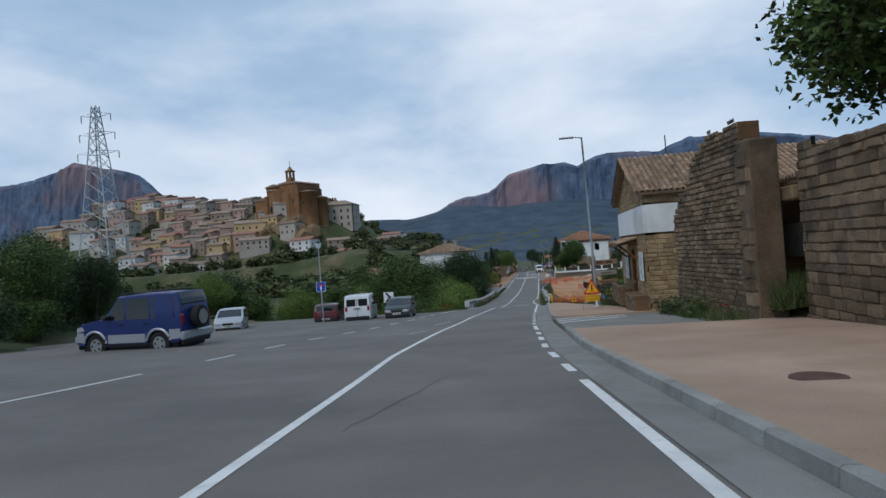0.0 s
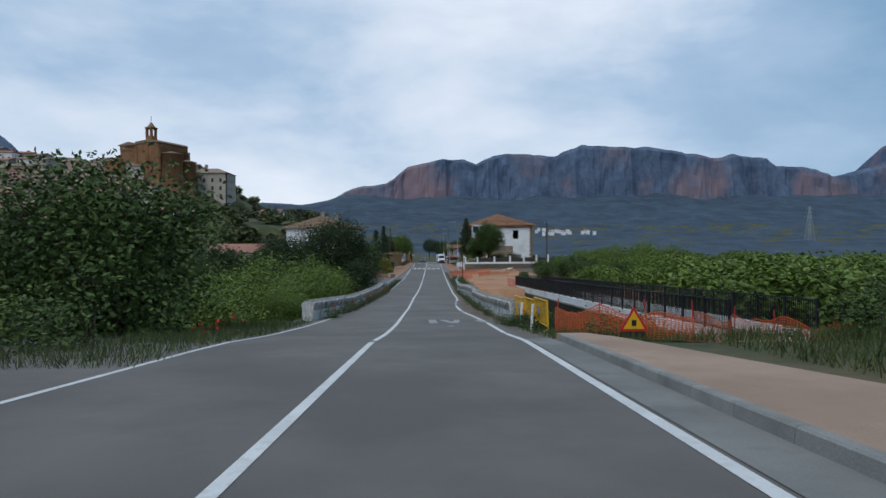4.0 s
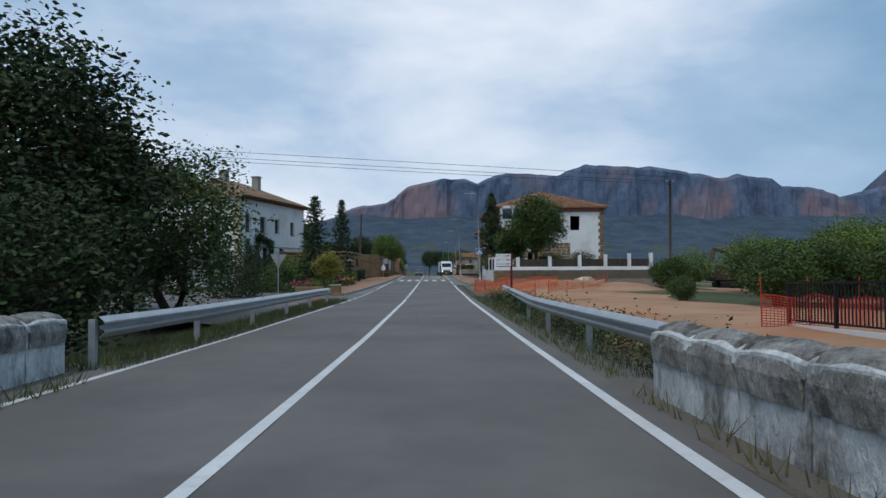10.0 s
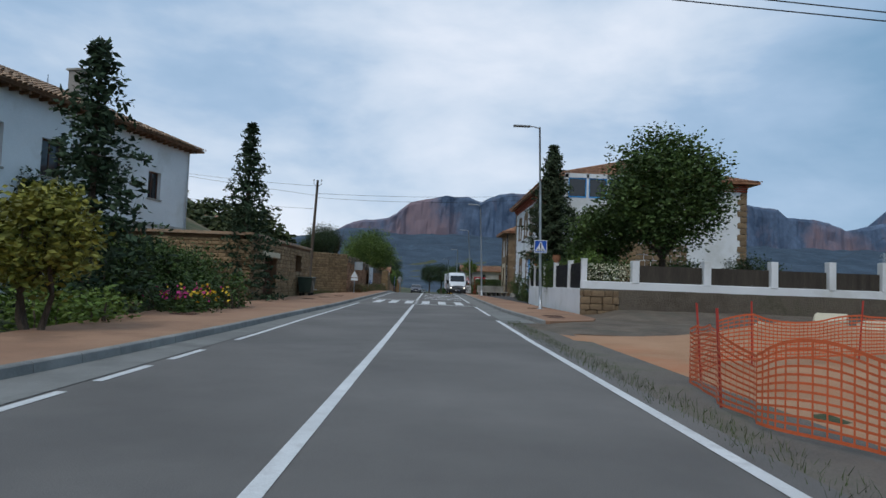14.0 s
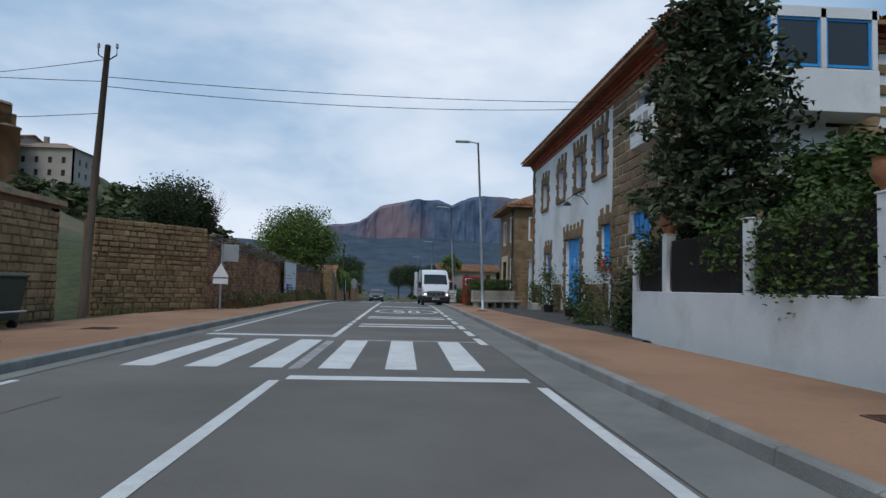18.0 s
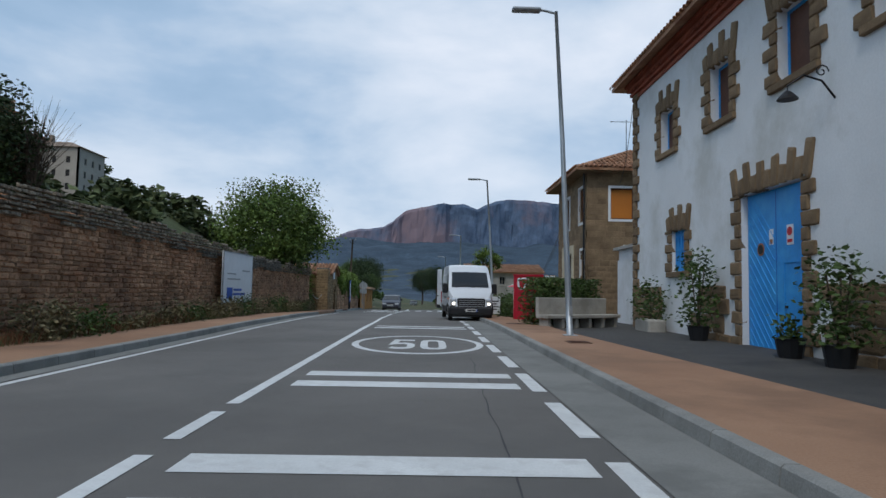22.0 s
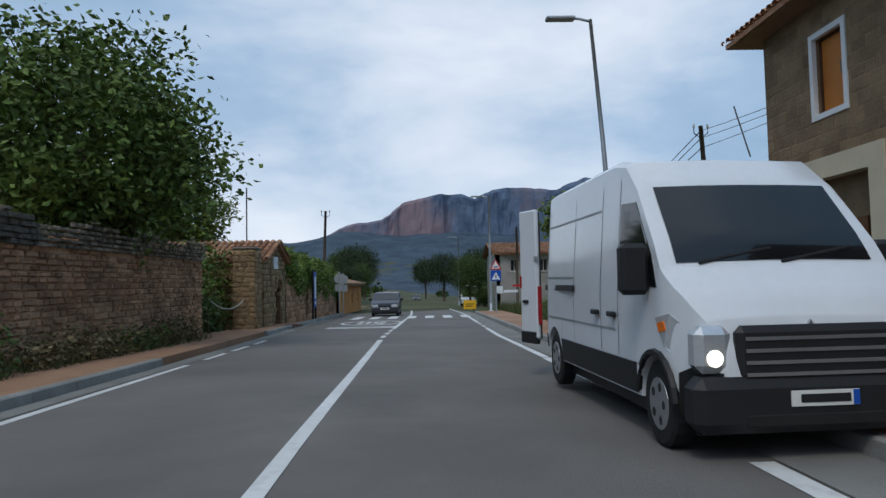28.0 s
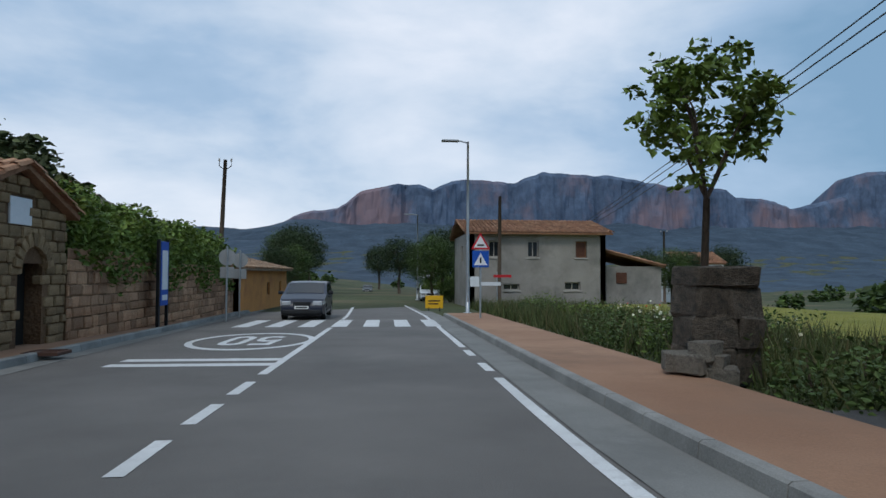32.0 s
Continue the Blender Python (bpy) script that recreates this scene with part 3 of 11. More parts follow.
def make_tree(name, at, height, crown, trunk_r, leaves, leaf, mat, seed, label, bare=0.35, stems=1, lean=0.0, clump=0.34, droop=0.1, category="tree", shape=1.0, group=""):
    """crown: half-widths in x, y and z of the leafy part."""
    rnd = random.Random(seed)
    rng = np.random.default_rng(seed)
    top = thing(name, at, label, category, group)
    bm = bmesh.new()
    cz = height - crown[2]
    tips = []
    for s in range(stems):
        a0 = rnd.uniform(0, 6.28)
        sx = (0 if stems == 1 else 0.25 * crown[0]) * math.cos(a0)
        sy = (0 if stems == 1 else 0.25 * crown[1]) * math.sin(a0)
        fork = Vector((sx + lean, sy, height * bare))
        base = Vector((sx * 0.25, sy * 0.25, -0.15))
        mid = base.lerp(fork, 0.5) + Vector((rnd.uniform(-1, 1), rnd.uniform(-1, 1), 0)) * trunk_r
        tube(bm, [base, mid, fork], [trunk_r * 1.25, trunk_r, trunk_r * 0.8], 8)
        for b in range(max(3, 7 // stems + 2)):
            an = rnd.uniform(0, 6.28)
            el = rnd.uniform(-0.35, 1.0)
            r = rnd.uniform(0.45, 0.9)
            tip = Vector((lean + crown[0] * r * math.cos(an) * math.cos(el), crown[1] * r * math.sin(an) * math.cos(el), cz + crown[2] * r * math.sin(el)))
            m1 = fork.lerp(tip, 0.5) + Vector((0, 0, 0.12 * height * rnd.uniform(0, 1)))
            tube(bm, [fork, m1, tip], [trunk_r * 0.5, trunk_r * 0.28, trunk_r * 0.08], 5, False)
            tips.append(tip)
            for c in range(3):
                t2 = tip + Vector((rnd.uniform(-1, 1) * crown[0], rnd.uniform(-1, 1) * crown[1], rnd.uniform(-0.6, 1) * crown[2])) * 0.24
                tube(bm, [m1.lerp(tip, 0.4), t2], [trunk_r * 0.16, trunk_r * 0.04], 4, False)
                tips.append(t2)
    part("trunk", bm, M["bark"], top, smooth=True)
    n_cl = max(8, leaves // 28)
    d = rng.normal(size=(n_cl, 3))
    d /= np.linalg.norm(d, axis=1)[:, None]
    rr = rng.uniform(0.25, 1.0, n_cl) ** 0.45
    lump = np.array([0.82 + 0.35 * noise.noise(Vector(v * 1.7) + Vector((seed, 0, 0))) for v in d])
    cl = d * (rr * lump)[:, None] * np.array(crown) * shape + np.array([lean, 0, cz])
    cl = np.concatenate([cl, np.array([list(t) for t in tips])])
    per = max(6, leaves // len(cl))
    pts = (cl[:, None, :] + np.clip(rng.normal(size=(len(cl), per, 3)), -1.6, 1.6) * np.array([clump, clump, clump * 0.7]) * (sum(crown) / 3) * 0.42).reshape(-1, 3)
    pts = pts[pts[:, 2] > 0.15]
    ob = new("crown", leaf_mesh("crown", pts, leaf, mat, droop=droop))
    ob.parent = top
    return top


def place(proto, x, y, s=1.0, rz=0.0, z=None, sz=None, sink=0.05):
    m = Matrix.Translation((x, y, (land(x, y) if z is None else z) - sink)) @ Matrix.Rotation(rz, 4, "Z") @ Matrix.Diagonal((s, s, sz or s, 1))
    return copy_thing(proto, m)


def make_spruce(at, height, r, seed, label, mat=None, density=1.0, taper=0.8, low=0.5, step=1.0):
    rnd = random.Random(seed)
    top = thing("spruce_tree", at, label, "conifer")
    bm = tube(bmesh.new(), [(0, 0, -0.1), (0, 0, height * 0.5), (0, 0, height)], [0.15, 0.09, 0.015], 7)
    part("trunk", bm, M["bark"], top, smooth=True)
    pts = []
    z = low
    while z < height - 0.1:
        f = 1 - z / height
        rad = r * f ** taper * rnd.uniform(0.75, 1.1) + 0.08
        k = rnd.randint(6, 9)
        a0 = rnd.uniform(0, 6)
        for j in range(k):
            a = a0 + 6.283 * j / k + rnd.uniform(-0.25, 0.25)
            rl = rad * rnd.uniform(0.65, 1.15)
            for q in range(int(22 * density * (0.35 + rl))):
                t = rnd.uniform(0.1, 1.0)
                pts.append((math.cos(a) * rl * t + rnd.gauss(0, 0.1), math.sin(a) * rl * t + rnd.gauss(0, 0.1), z - 0.22 * rl * t + 0.12 * rl * t * t + rnd.gauss(0, 0.09)))
        z += (0.26 + 0.22 * f) * step
    pts += [(rnd.gauss(0, 0.05), rnd.gauss(0, 0.05), height - rnd.uniform(0, 0.5)) for _ in range(40)]
    ob = new("crown", leaf_mesh("crown", pts, 0.13, mat or M["needle"], flat=0.5, long=1.9, droop=0.25))
    ob.parent = top
    return top


def make_grass(name, spots, blade, mat, label, tall=1.0):
    """Blades of grass and weeds at many spots, as one sheet of stuff."""
    rng = np.random.default_rng(len(spots))
    P = np.array(spots, float)
    n = len(P)
    a = rng.uniform(0, 6.283, n)
    h = blade * rng.uniform(0.5, 1.3, n) * tall
    w = 0.005 + 0.011 * rng.random(n) * (blade / 0.3)
    lean = rng.normal(size=(n, 2)) * 0.35 * h[:, None]
    dx, dy = np.cos(a) * w, np.sin(a) * w
    v = np.stack([P - np.stack([dx, dy, 0 * h], 1), P + np.stack([dx, dy, 0 * h], 1), P + np.stack([lean[:, 0], lean[:, 1], h], 1)], 1).reshape(-1, 3)
    me = bpy.data.meshes.new(name)
    me.from_pydata(v.tolist(), [], (np.arange(n)[:, None] * 3 + np.array([[0, 1, 2]])).tolist())
    me.materials.append(mat)
    return tagged(new(name, me), label, "grass", kind="stuff")


TR = random.Random(11)
bush = make_tree("bush", (-17, 57, 1.2), 3.4, (2.3, 2.1, 1.65), 0.10, 9000, 0.105, M["leaf"], 3, "dense green bush beside the road", 0.2, 3, category="bush")
bush_bright = make_tree("bush", (-12, 76, -2.5), 4.4, (2.5, 2.4, 2.0), 0.10, 11000, 0.085, M["leaf_bright"], 4, "bright green leafy bush in the ravine", 0.2, 3, category="bush")
bush_dark = make_tree("bush", (-33, 33, 5.0), 4.6, (2.6, 2.4, 2.2), 0.12, 9000, 0.11, M["leaf_dark"], 5, "dark green dense bush", 0.2, 3, category="bush")
oak = make_tree("tree", (-52, 86, land(-52, 86)), 9.5, (3.6, 3.4, 3.5), 0.22, 12000, 0.14, M["leaf_dark"], 6, "dark green broadleaf tree", 0.35)
ash = make_tree("tree", (-38, 74, land(-38, 74)), 9.0, (3.2, 3.0, 3.6), 0.18, 12000, 0.13, M["leaf"], 7, "green broadleaf tree with a tall crown", 0.3)
bush_river = make_tree("bush", (30, 90, land(30, 90)), 4.4, (2.5, 2.4, 2.0), 0.10, 4200, 0.16, M["leaf_bright"], 14, "bright green leafy bush by the river", 0.2, 3, category="bush")
scrub_at = []


def far_scrub(name, at, mat, label):
    """Scattered far bushes as one sheet of leaves."""
    rng = np.random.default_rng(8)
    out = []
    for x, y, s in at:
        n = int(240 * s)
        q = rng.normal(size=(n, 3))
        q /= np.linalg.norm(q, axis=1)[:, None]
        q *= (rng.uniform(0.3, 1.0, n) ** 0.5)[:, None] * np.array([3.4, 3.2, 2.1]) * s
        q += np.array([x, y, land(x, y) + 1.7 * s]) + rng.normal(size=(n, 3)) * 0.35
        out.append(q)
    return tagged(new(name, leaf_mesh(name, np.concatenate(out), 0.95, mat)), label, "scrub", kind="stuff")



# trees behind the parking area
for x, y, s, p in ((-50, 76, 0.8, oak), (-46, 62, 0.75, ash), (-40, 66, 0.7, oak), (-22, 60, 0.6, ash), (-44, 71, 0.75, oak), (-30, 66, 0.7, ash), (-60, 82, 1.0, oak), (-25.5, 31.0, 0.62, ash), (-28.5, 34.0, 0.66, ash), (-26.5, 37.0, 0.5, oak), (-30.5, 30.0, 0.7, oak)):
    place(p, x, y, s, TR.uniform(0, 6))
for x, y, s, p in ((-27, 27, 0.8, bush_dark), (-30, 22, 0.9, bush_dark), (-28, 36, 0.6, bush), (-25, 56, 1.0, bush), (-20.5, 56, 0.9, bush_bright), (-28, 56, 1.1, bush_dark), (-14, 61, 0.9, bush_bright), (-34, 27, 1.0, bush_dark), (-38, 29, 1.1, bush_dark), (-22.5, 24.5, 0.62, bush_dark), (-24.5, 29.5, 0.7, bush), (-21.5, 20.5, 0.5, bush_dark), (-26.5, 32.5, 0.8, bush_dark), (-28.0, 38.5, 0.9, bush), (-30.5, 41.5, 1.0, bush_dark), (-27.5, 48.0, 0.75, bush), (-27.0, 52.5, 0.85, bush_bright), (-18.0, 59.5, 0.85, bush), (-22.5, 63.0, 1.1, bush), (-30.0, 66.0, 1.3, bush_dark), (-36.0, 70.0, 1.5, bush), (-42.0, 64.0, 1.4, bush_dark), (-48.0, 72.0, 1.6, bush)):
    place(p, x, y, s, TR.uniform(0, 6))
# the large walnut-like bush before the bridge
make_tree("tree", (-10.8, 57.2, land(-10.8, 57.2)), 6.6, (4.1, 3.6, 3.2), 0.2, 22000, 0.125, M["leaf"], 21, "broad green walnut tree spreading low by the roadside", 0.2, 2, droop=0.5)
# ravine on the left of the bridge
for k in range(26):
    x, y = -8.8 - 20 * TR.random() ** 1.3, 66 + 34 * TR.random()
    p = TR.choice((bush_bright, bush_bright, bush_bright, bush))
    crest = gz(y) + 1.2 + 1.4 * smooth(72, 92, y) + 0.12 * max(0, -x - 9) + TR.uniform(-0.3, 0.4)
    place(p, x, y, min(2.2, max(0.6, (crest - land(x, y)) / 4.3)), TR.uniform(0, 6))
for x, y, s, p in ((-30, 92, 1.0, ash), (-26, 80, 0.85, ash), (-36, 100, 1.1, oak), (-24, 108, 1.0, oak), (-32, 118, 1.0, ash)):
    place(p, x, y, s, TR.uniform(0, 6), sink=1.0)
# big dark tree clump past the bridge
make_tree("tree", (-11.8, 111.5, land(-11.8, 111.5)), 10.3, (4.6, 3.8, 4.7), 0.24, 42000, 0.125, M["leaf_dark"], 31, "tall dark grey-green tree clump beside the guard rail", 0.2, 3)
make_tree("tree", (-16.8, 107.5, land(-16.8, 107.5)), 9.4, (4.4, 4.0, 4.2), 0.2, 32000, 0.125, M["leaf_dark"], 32, "dark grey-green tree beside the guard rail", 0.2, 3)
make_tree("tree", (-9.0, 116.0, land(-9.0, 116.0)), 6.4, (2.6, 2.8, 3.0), 0.16, 12000, 0.1, M["leaf"], 33, "smaller green tree beside the guard rail", 0.2, 2)
place(bush_dark, -8.4, 107, 0.9, 1.0)
place(bush_dark, -13, 121, 0.8, 2.0)
# ravine and riverside on the right
for k in range(58):
    y = 60 + 120 * TR.random()
    x = 15 + 60 * TR.random() + max(0, (y - 112) * 0.4)
    place(TR.choice((bush_river, bush_river, bush)), x, y, TR.uniform(0.8, 1.2), TR.uniform(0, 6))
for x, y, s, p in ((19, 52, 0.95, bush), (16, 58, 0.9, bush_bright), (23, 56, 1.1, bush_bright), (15, 52, 0.8, bush_bright), (17.8, 60.0, 0.7, ash), (28, 60, 1.1, bush), (33, 52, 1.2, bush_bright), (40, 60, 1.2, bush)):
    place(p, x, y, s, TR.uniform(0, 6))
# thicket along the river behind the footbridge
for k in range(64):
    y = 58 + 66 * TR.random()
    x = 17 + 44 * TR.random() ** 1.3 + max(0, 66 - y) * 0.3
    s = TR.uniform(0.92, 1.12) * max(0.8, (gz(y) + 2.1 + 0.018 * x - land(x, y)) / 4.3)
    place(TR.choice((bush_river, bush_river, bush_river, bush)), x, y, min(s, 2.3), TR.uniform(0, 6))
for k in range(46):
    y = 104 + 66 * TR.random()
    x = 0.31 * (y - 56) + 2 + 34 * TR.random()
    s = TR.uniform(0.9, 1.12) * max(0.8, (gz(y) + 3.2 - land(x, y)) / 4.3)
    if y < 128 or x > 27:
        place(TR.choice((bush_river, bush_river, bush_bright, bush)), x, y, min(s, 2.0), TR.uniform(0, 6))
make_tree("tree", (12.4, 51.0, land(12.4, 51.0)), 6.4 - land(12.4, 51.0), (1.55, 1.5, 1.7), 0.09, 5200, 0.10, M["leaf_walnut"], 62, "young green tree on the grass beside the red flag", 0.3, 2)
for x, y, s in ((25.5, 134.5, 1.2), (28.5, 139, 1.3), (24.0, 143.5, 1.1), (31, 133, 1.3), (34, 142, 1.5), (27.5, 147, 1.1), (22.5, 150.5, 0.8), (37, 136, 1.4)):
    place(TR.choice((bush_river, bush_bright)), x, y, s, TR.uniform(0, 6))
for x, y, s in ((17.3, 142.5, 0.8), (22.5, 139.5, 1.1), (14.6, 122.0, 0.8), (17.6, 123.4, 0.9), (20.5, 121.0, 1.0), (12.4, 127.5, 0.4)):
    place(bush, x, y, s, TR.uniform(0, 6))
# village trees
make_spruce((-10.3, 147.4, -1.05), 7.6, 2.5, 41, "dark green spruce with upturned branch tips in the front garden")
make_spruce((-10.0, 160.6, -1.05), 8.6, 2.2, 42, "dark green spruce beside the garage")
make_spruce((6.55, 170.7, -0.9), 10.2, 2.75, 43, "tall dark green cedar in the corner garden", M["needle_grey"], density=1.6, taper=0.7, low=2.8, step=0.72)
make_tree("tree", (10.3, 161.2, -0.6), 9.1, (3.3, 3.0, 3.5), 0.2, 23000, 0.14, M["leaf"], 44, "leafy dark green garden tree with a short trunk", 0.26)
make_tree("tree", (8.0, 163.4, -0.7), 5.6, (1.9, 1.8, 1.8), 0.12, 8000, 0.12, M["leaf"], 45, "grey-green garden tree with several stems", 0.35, 3)
make_tree("tree", (8.6, 169.0, -0.7), 4.4, (1.6, 1.6, 1.5), 0.10, 6500, 0.12, M["leaf"], 46, "dark green garden tree", 0.3, 2)
make_tree("tree", (-8.9, 209.2, -0.6), 7.2, (3.45, 3.4, 3.0), 0.2, 24000, 0.125, M["leaf_walnut"], 47, "large green walnut tree leaning over the stone wall", 0.3, 2, droop=0.55)
make_tree("tree", (4.0, 216.6, -1.3), 4.8, (1.25, 1.25, 1.2), 0.06, 2000, 0.105, M["leaf_bright"], 48, "young walnut tree with an airy crown beside the stone pillar", 0.5, 1, droop=0.5, clump=0.2)
make_tree("tree", (-11.5, 222.5, 0.2), 5.0, (1.9, 1.9, 1.9), 0.12, 6500, 0.12, M["leaf_bright"], 49, "light green tree behind the stone gatehouse", 0.3, 2)
make_tree("bush", (-8.4, 142.2, -1.05), 3.1, (1.15, 1.15, 1.3), 0.06, 4500, 0.1, material("yellow_leaf", (0.20, 0.21, 0.03), 0.6, 0.3, 0.7, 6.0, 0.0, tint=(0.30, 0.27, 0.05), island=0.4), 50, "yellow-green garden shrub beside the pavement", 0.25, 3, category="bush")
for x, y, s in ((-11.5, 151.5, 0.75), (-11.6, 154.5, 0.8), (-12.0, 158.5, 0.7), (-12.5, 144.5, 0.6)):
    place(bush, x, y, s, TR.uniform(0, 6), -1.05)
for x, y, s, p in ((6.9, 167.0, 0.6, bush_bright), (7.4, 172.5, 0.7, bush_dark), (7.0, 163.0, 0.55, bush), (12.5, 165.5, 0.9, bush), (15.5, 163.0, 0.7, bush_dark), (19.0, 166.0, 0.7, bush), (8.0, 174.0, 0.6, bush)):
    place(p, x, y, s, TR.uniform(0, 6), -0.9)
# hillside scrub above the village wall
for x, y, s, p in ((-16, 194, 0.4, bush_dark), (-14, 200, 0.28, bush), (-22, 205, 0.5, bush_dark), (-20, 190, 0.5, bush), (-18, 212, 0.5, bush), (-12.5, 206, 0.25, bush_bright), (-15.5, 216, 0.6, bush), (-17, 203, 0.35, bush_bright)):
    place(p, x, y, s, TR.uniform(0, 6))
for x, y, s, p in ((-10.5, 184.4, 0.55, bush_dark), (-10.9, 187.4, 0.72, bush_dark), (-12.6, 190.4, 0.6, bush)):
    place(p, x, y, s, TR.uniform(0, 6), 1.9)
for k in range(420):
    x, y = TR.uniform(-300, -30), TR.uniform(205, 500)
    if land(x, y) < 3.5 or (-168 < x < -106 and 326 < y < 380) or (x > -80 and y < 340 and k % 4):
        continue
    scrub_at.append((x, y, TR.uniform(0.5, 1.15)))
for k in range(520):
    x, y = TR.uniform(-170, -26), TR.uniform(120, 330)
    if abs(x - cx(y)) < 24 or (x > -60 and y > 300) or (x < -106 and y > 318):
        continue
    if y > 185 and TR.random() < 0.62:
        continue
    scrub_at.append((x, y, TR.uniform(0.55, 1.1)))
far_scrub("hillside_scrub", scrub_at, M["leaf_hill"], "dark scrub bushes over the village hillside")
scrub_at = []
# valley beyond the crest
for k in range(46):
    x, y = TR.uniform(-45, 130), TR.uniform(262, 480)
    if abs(x - cx(y)) < 9 or (2 < x < 26 and y < 280):
        continue
    scrub_at.append((x, y, TR.uniform(0.6, 1.2)))
far_scrub("valley_scrub", scrub_at, M["leaf"], "green bushes scattered over the valley")
for x, y, s, p in ((3.4, 262, 0.5, bush_bright), (4.6, 257, 0.55, bush), (5.5, 268, 0.6, bush_bright), (-9, 268, 0.6, ash), (-11, 280, 0.8, oak), (20, 252, 0.5, ash), (26, 262, 0.55, oak), (24, 250, 0.4, bush), (33, 268, 0.7, oak), (15.5, 249, 0.45, bush), (3.0, 257, 0.62, ash), (4.4, 263, 0.7, oak), (6.5, 259, 0.55, ash), (-9.5, 262, 0.5, oak), (-12, 292, 1.0, oak), (-16, 306, 1.1, ash), (1.5, 300, 0.9, oak), (5, 318, 1.0, ash), (-15, 330, 1.1, oak), (9, 290, 0.9, oak), (-2, 350, 1.1, oak), (14, 310, 1.0, ash), (-22, 350, 1.2, oak), (20, 300, 0.9, oak), (28, 320, 1.0, ash), (38, 300, 0.9, oak)):
    place(p, x, y, s, TR.uniform(0, 6))


# ---- pavements, kerbs and earth ----
def right_kerb(y):
    return right_edge(y) + float(np.interp(y, (0, 14, 33, 50, 60, 153, 160, 210, 320), (0.62, 0.75, 0.75, 0.75, 0.65, 1.35, 0.95, 0.75, 0.6)))


def left_kerb(y):
    return left_edge(y) - float(np.interp(y, (131, 140, 160, 206, 216, 235, 320), (1.3, 0.85, 0.42, 0.42, 0.5, 0.45, 0.4)))


def pavement(y0, y1, a, b, mat, label, lift=0.13):
    bm = strip(y0, y1, a, b, lift)
    rim = [e for e in bm.edges if e.is_boundary]
    g = bmesh.ops.extrude_edge_only(bm, edges=rim)
    for v in g["geom"]:
        if isinstance(v, bmesh.types.BMVert):
            v.co.z -= 0.6
    return tagged(part("pavement", bm, mat), label, "pavement", kind="structure")


pavement(-20, 18.3, lambda y: right_kerb(y) + 0.14, lambda y: right_kerb(y) + 7.0, M["path_pale"], "pale red gravel pavement with a worn kerb")
pavement(27.6, 53, lambda y: right_kerb(y) + 0.14, lambda y: right_kerb(y) + float(np.interp(y, (22, 28, 36, 40, 53), (6.0, 4.5, 3.6, 3.0, 0.8))), M["path_pale"], "pale red gravel pavement with a worn kerb")
pavement(18.3, 27.6, lambda y: right_kerb(y) + 0.14, lambda y: right_kerb(y) + 6.5, M["gutter"], "pale concrete driveway with worn white stripes", 0.05)
pavement(151.6, 235, lambda y: right_kerb(y) + 0.14, lambda y: right_kerb(y) + float(np.interp(y, (151.6, 152.4, 153.6, 158, 160, 176, 190, 205, 235), (0.3, 1.5, 2.6, 3.0, 3.1, 2.4, 1.6, 1.7, 1.8))), M["path"], "smooth red-tinted concrete pavement")
pavement(133.5, 205, lambda y: left_kerb(y) - float(np.interp(y, (133, 138, 150, 178, 184, 205), (0.4, 2.4, 3.9, 3.6, 2.2, 2.3))), lambda y: left_kerb(y) - 0.14, M["path"], "smooth red-tinted concrete pavement")
pavement(205, 320, lambda y: left_kerb(y) - float(np.interp(y, (205, 216, 240, 320), (2.5, 1.9, 1.6, 1.2))), lambda y: left_kerb(y) - 0.14, M["path"], "smooth red-tinted concrete pavement")
tagged(part("gutter", strip(-20, 53, lambda y: right_edge(y) + 0.12, right_kerb, 0.008), M["gutter"]), "pale concrete gutter along the kerb", "gutter", kind="structure")
tagged(part("gutter", strip(152, 240, lambda y: right_edge(y) + 0.12, right_kerb, 0.008), M["gutter"]), "pale concrete gutter along the kerb", "gutter", kind="structure")
tagged(part("gutter", strip(136, 260, left_kerb, lambda y: left_edge(y) - 0.12, 0.008), M["gutter"]), "pale concrete gutter along the kerb", "gutter", kind="structure")


def kerb_run(y0, y1, f, side, label, skip=()):
    top = tagged(new("kerb"), label, "kerb", kind="structure")
    k = int((y1 - y0) / 1.0)
    for i in range(k):
        a = y0 + i * 1.0
        b = a + 0.985
        if any(s0 < a < s1 for s0, s1 in skip):
            continue
        bm = bmesh.new()
        prof = ((0.0, -0.05), (0.02, 0.125), (0.045, 0.145), (0.15, 0.145), (0.15, -0.05))
        ra = [bm.verts.new((f(a) + side * u, a, gz(a) + v)) for u, v in prof]
        rb = [bm.verts.new((f(b) + side * u, b, gz(b) + v)) for u, v in prof]
        for q in range(4):
            bm.faces.new((ra[q], rb[q], rb[q + 1], ra[q + 1]))
        bm.faces.new(ra)
        bm.faces.new(rb[::-1])
        bmesh.ops.recalc_face_normals(bm, faces=bm.faces)
        part("kerbstone", bm, M["kerb"], top)


kerb_run(-4, 52, right_kerb, 1, "grey concrete kerb, worn and dusty", ((18.3, 27.4),))
kerb_run(151.6, 235, right_kerb, 1, "grey concrete kerb beside the pavement")
kerb_run(134, 240, left_kerb, -1, "grey concrete kerb beside the pavement", ((205.5, 214.5),))
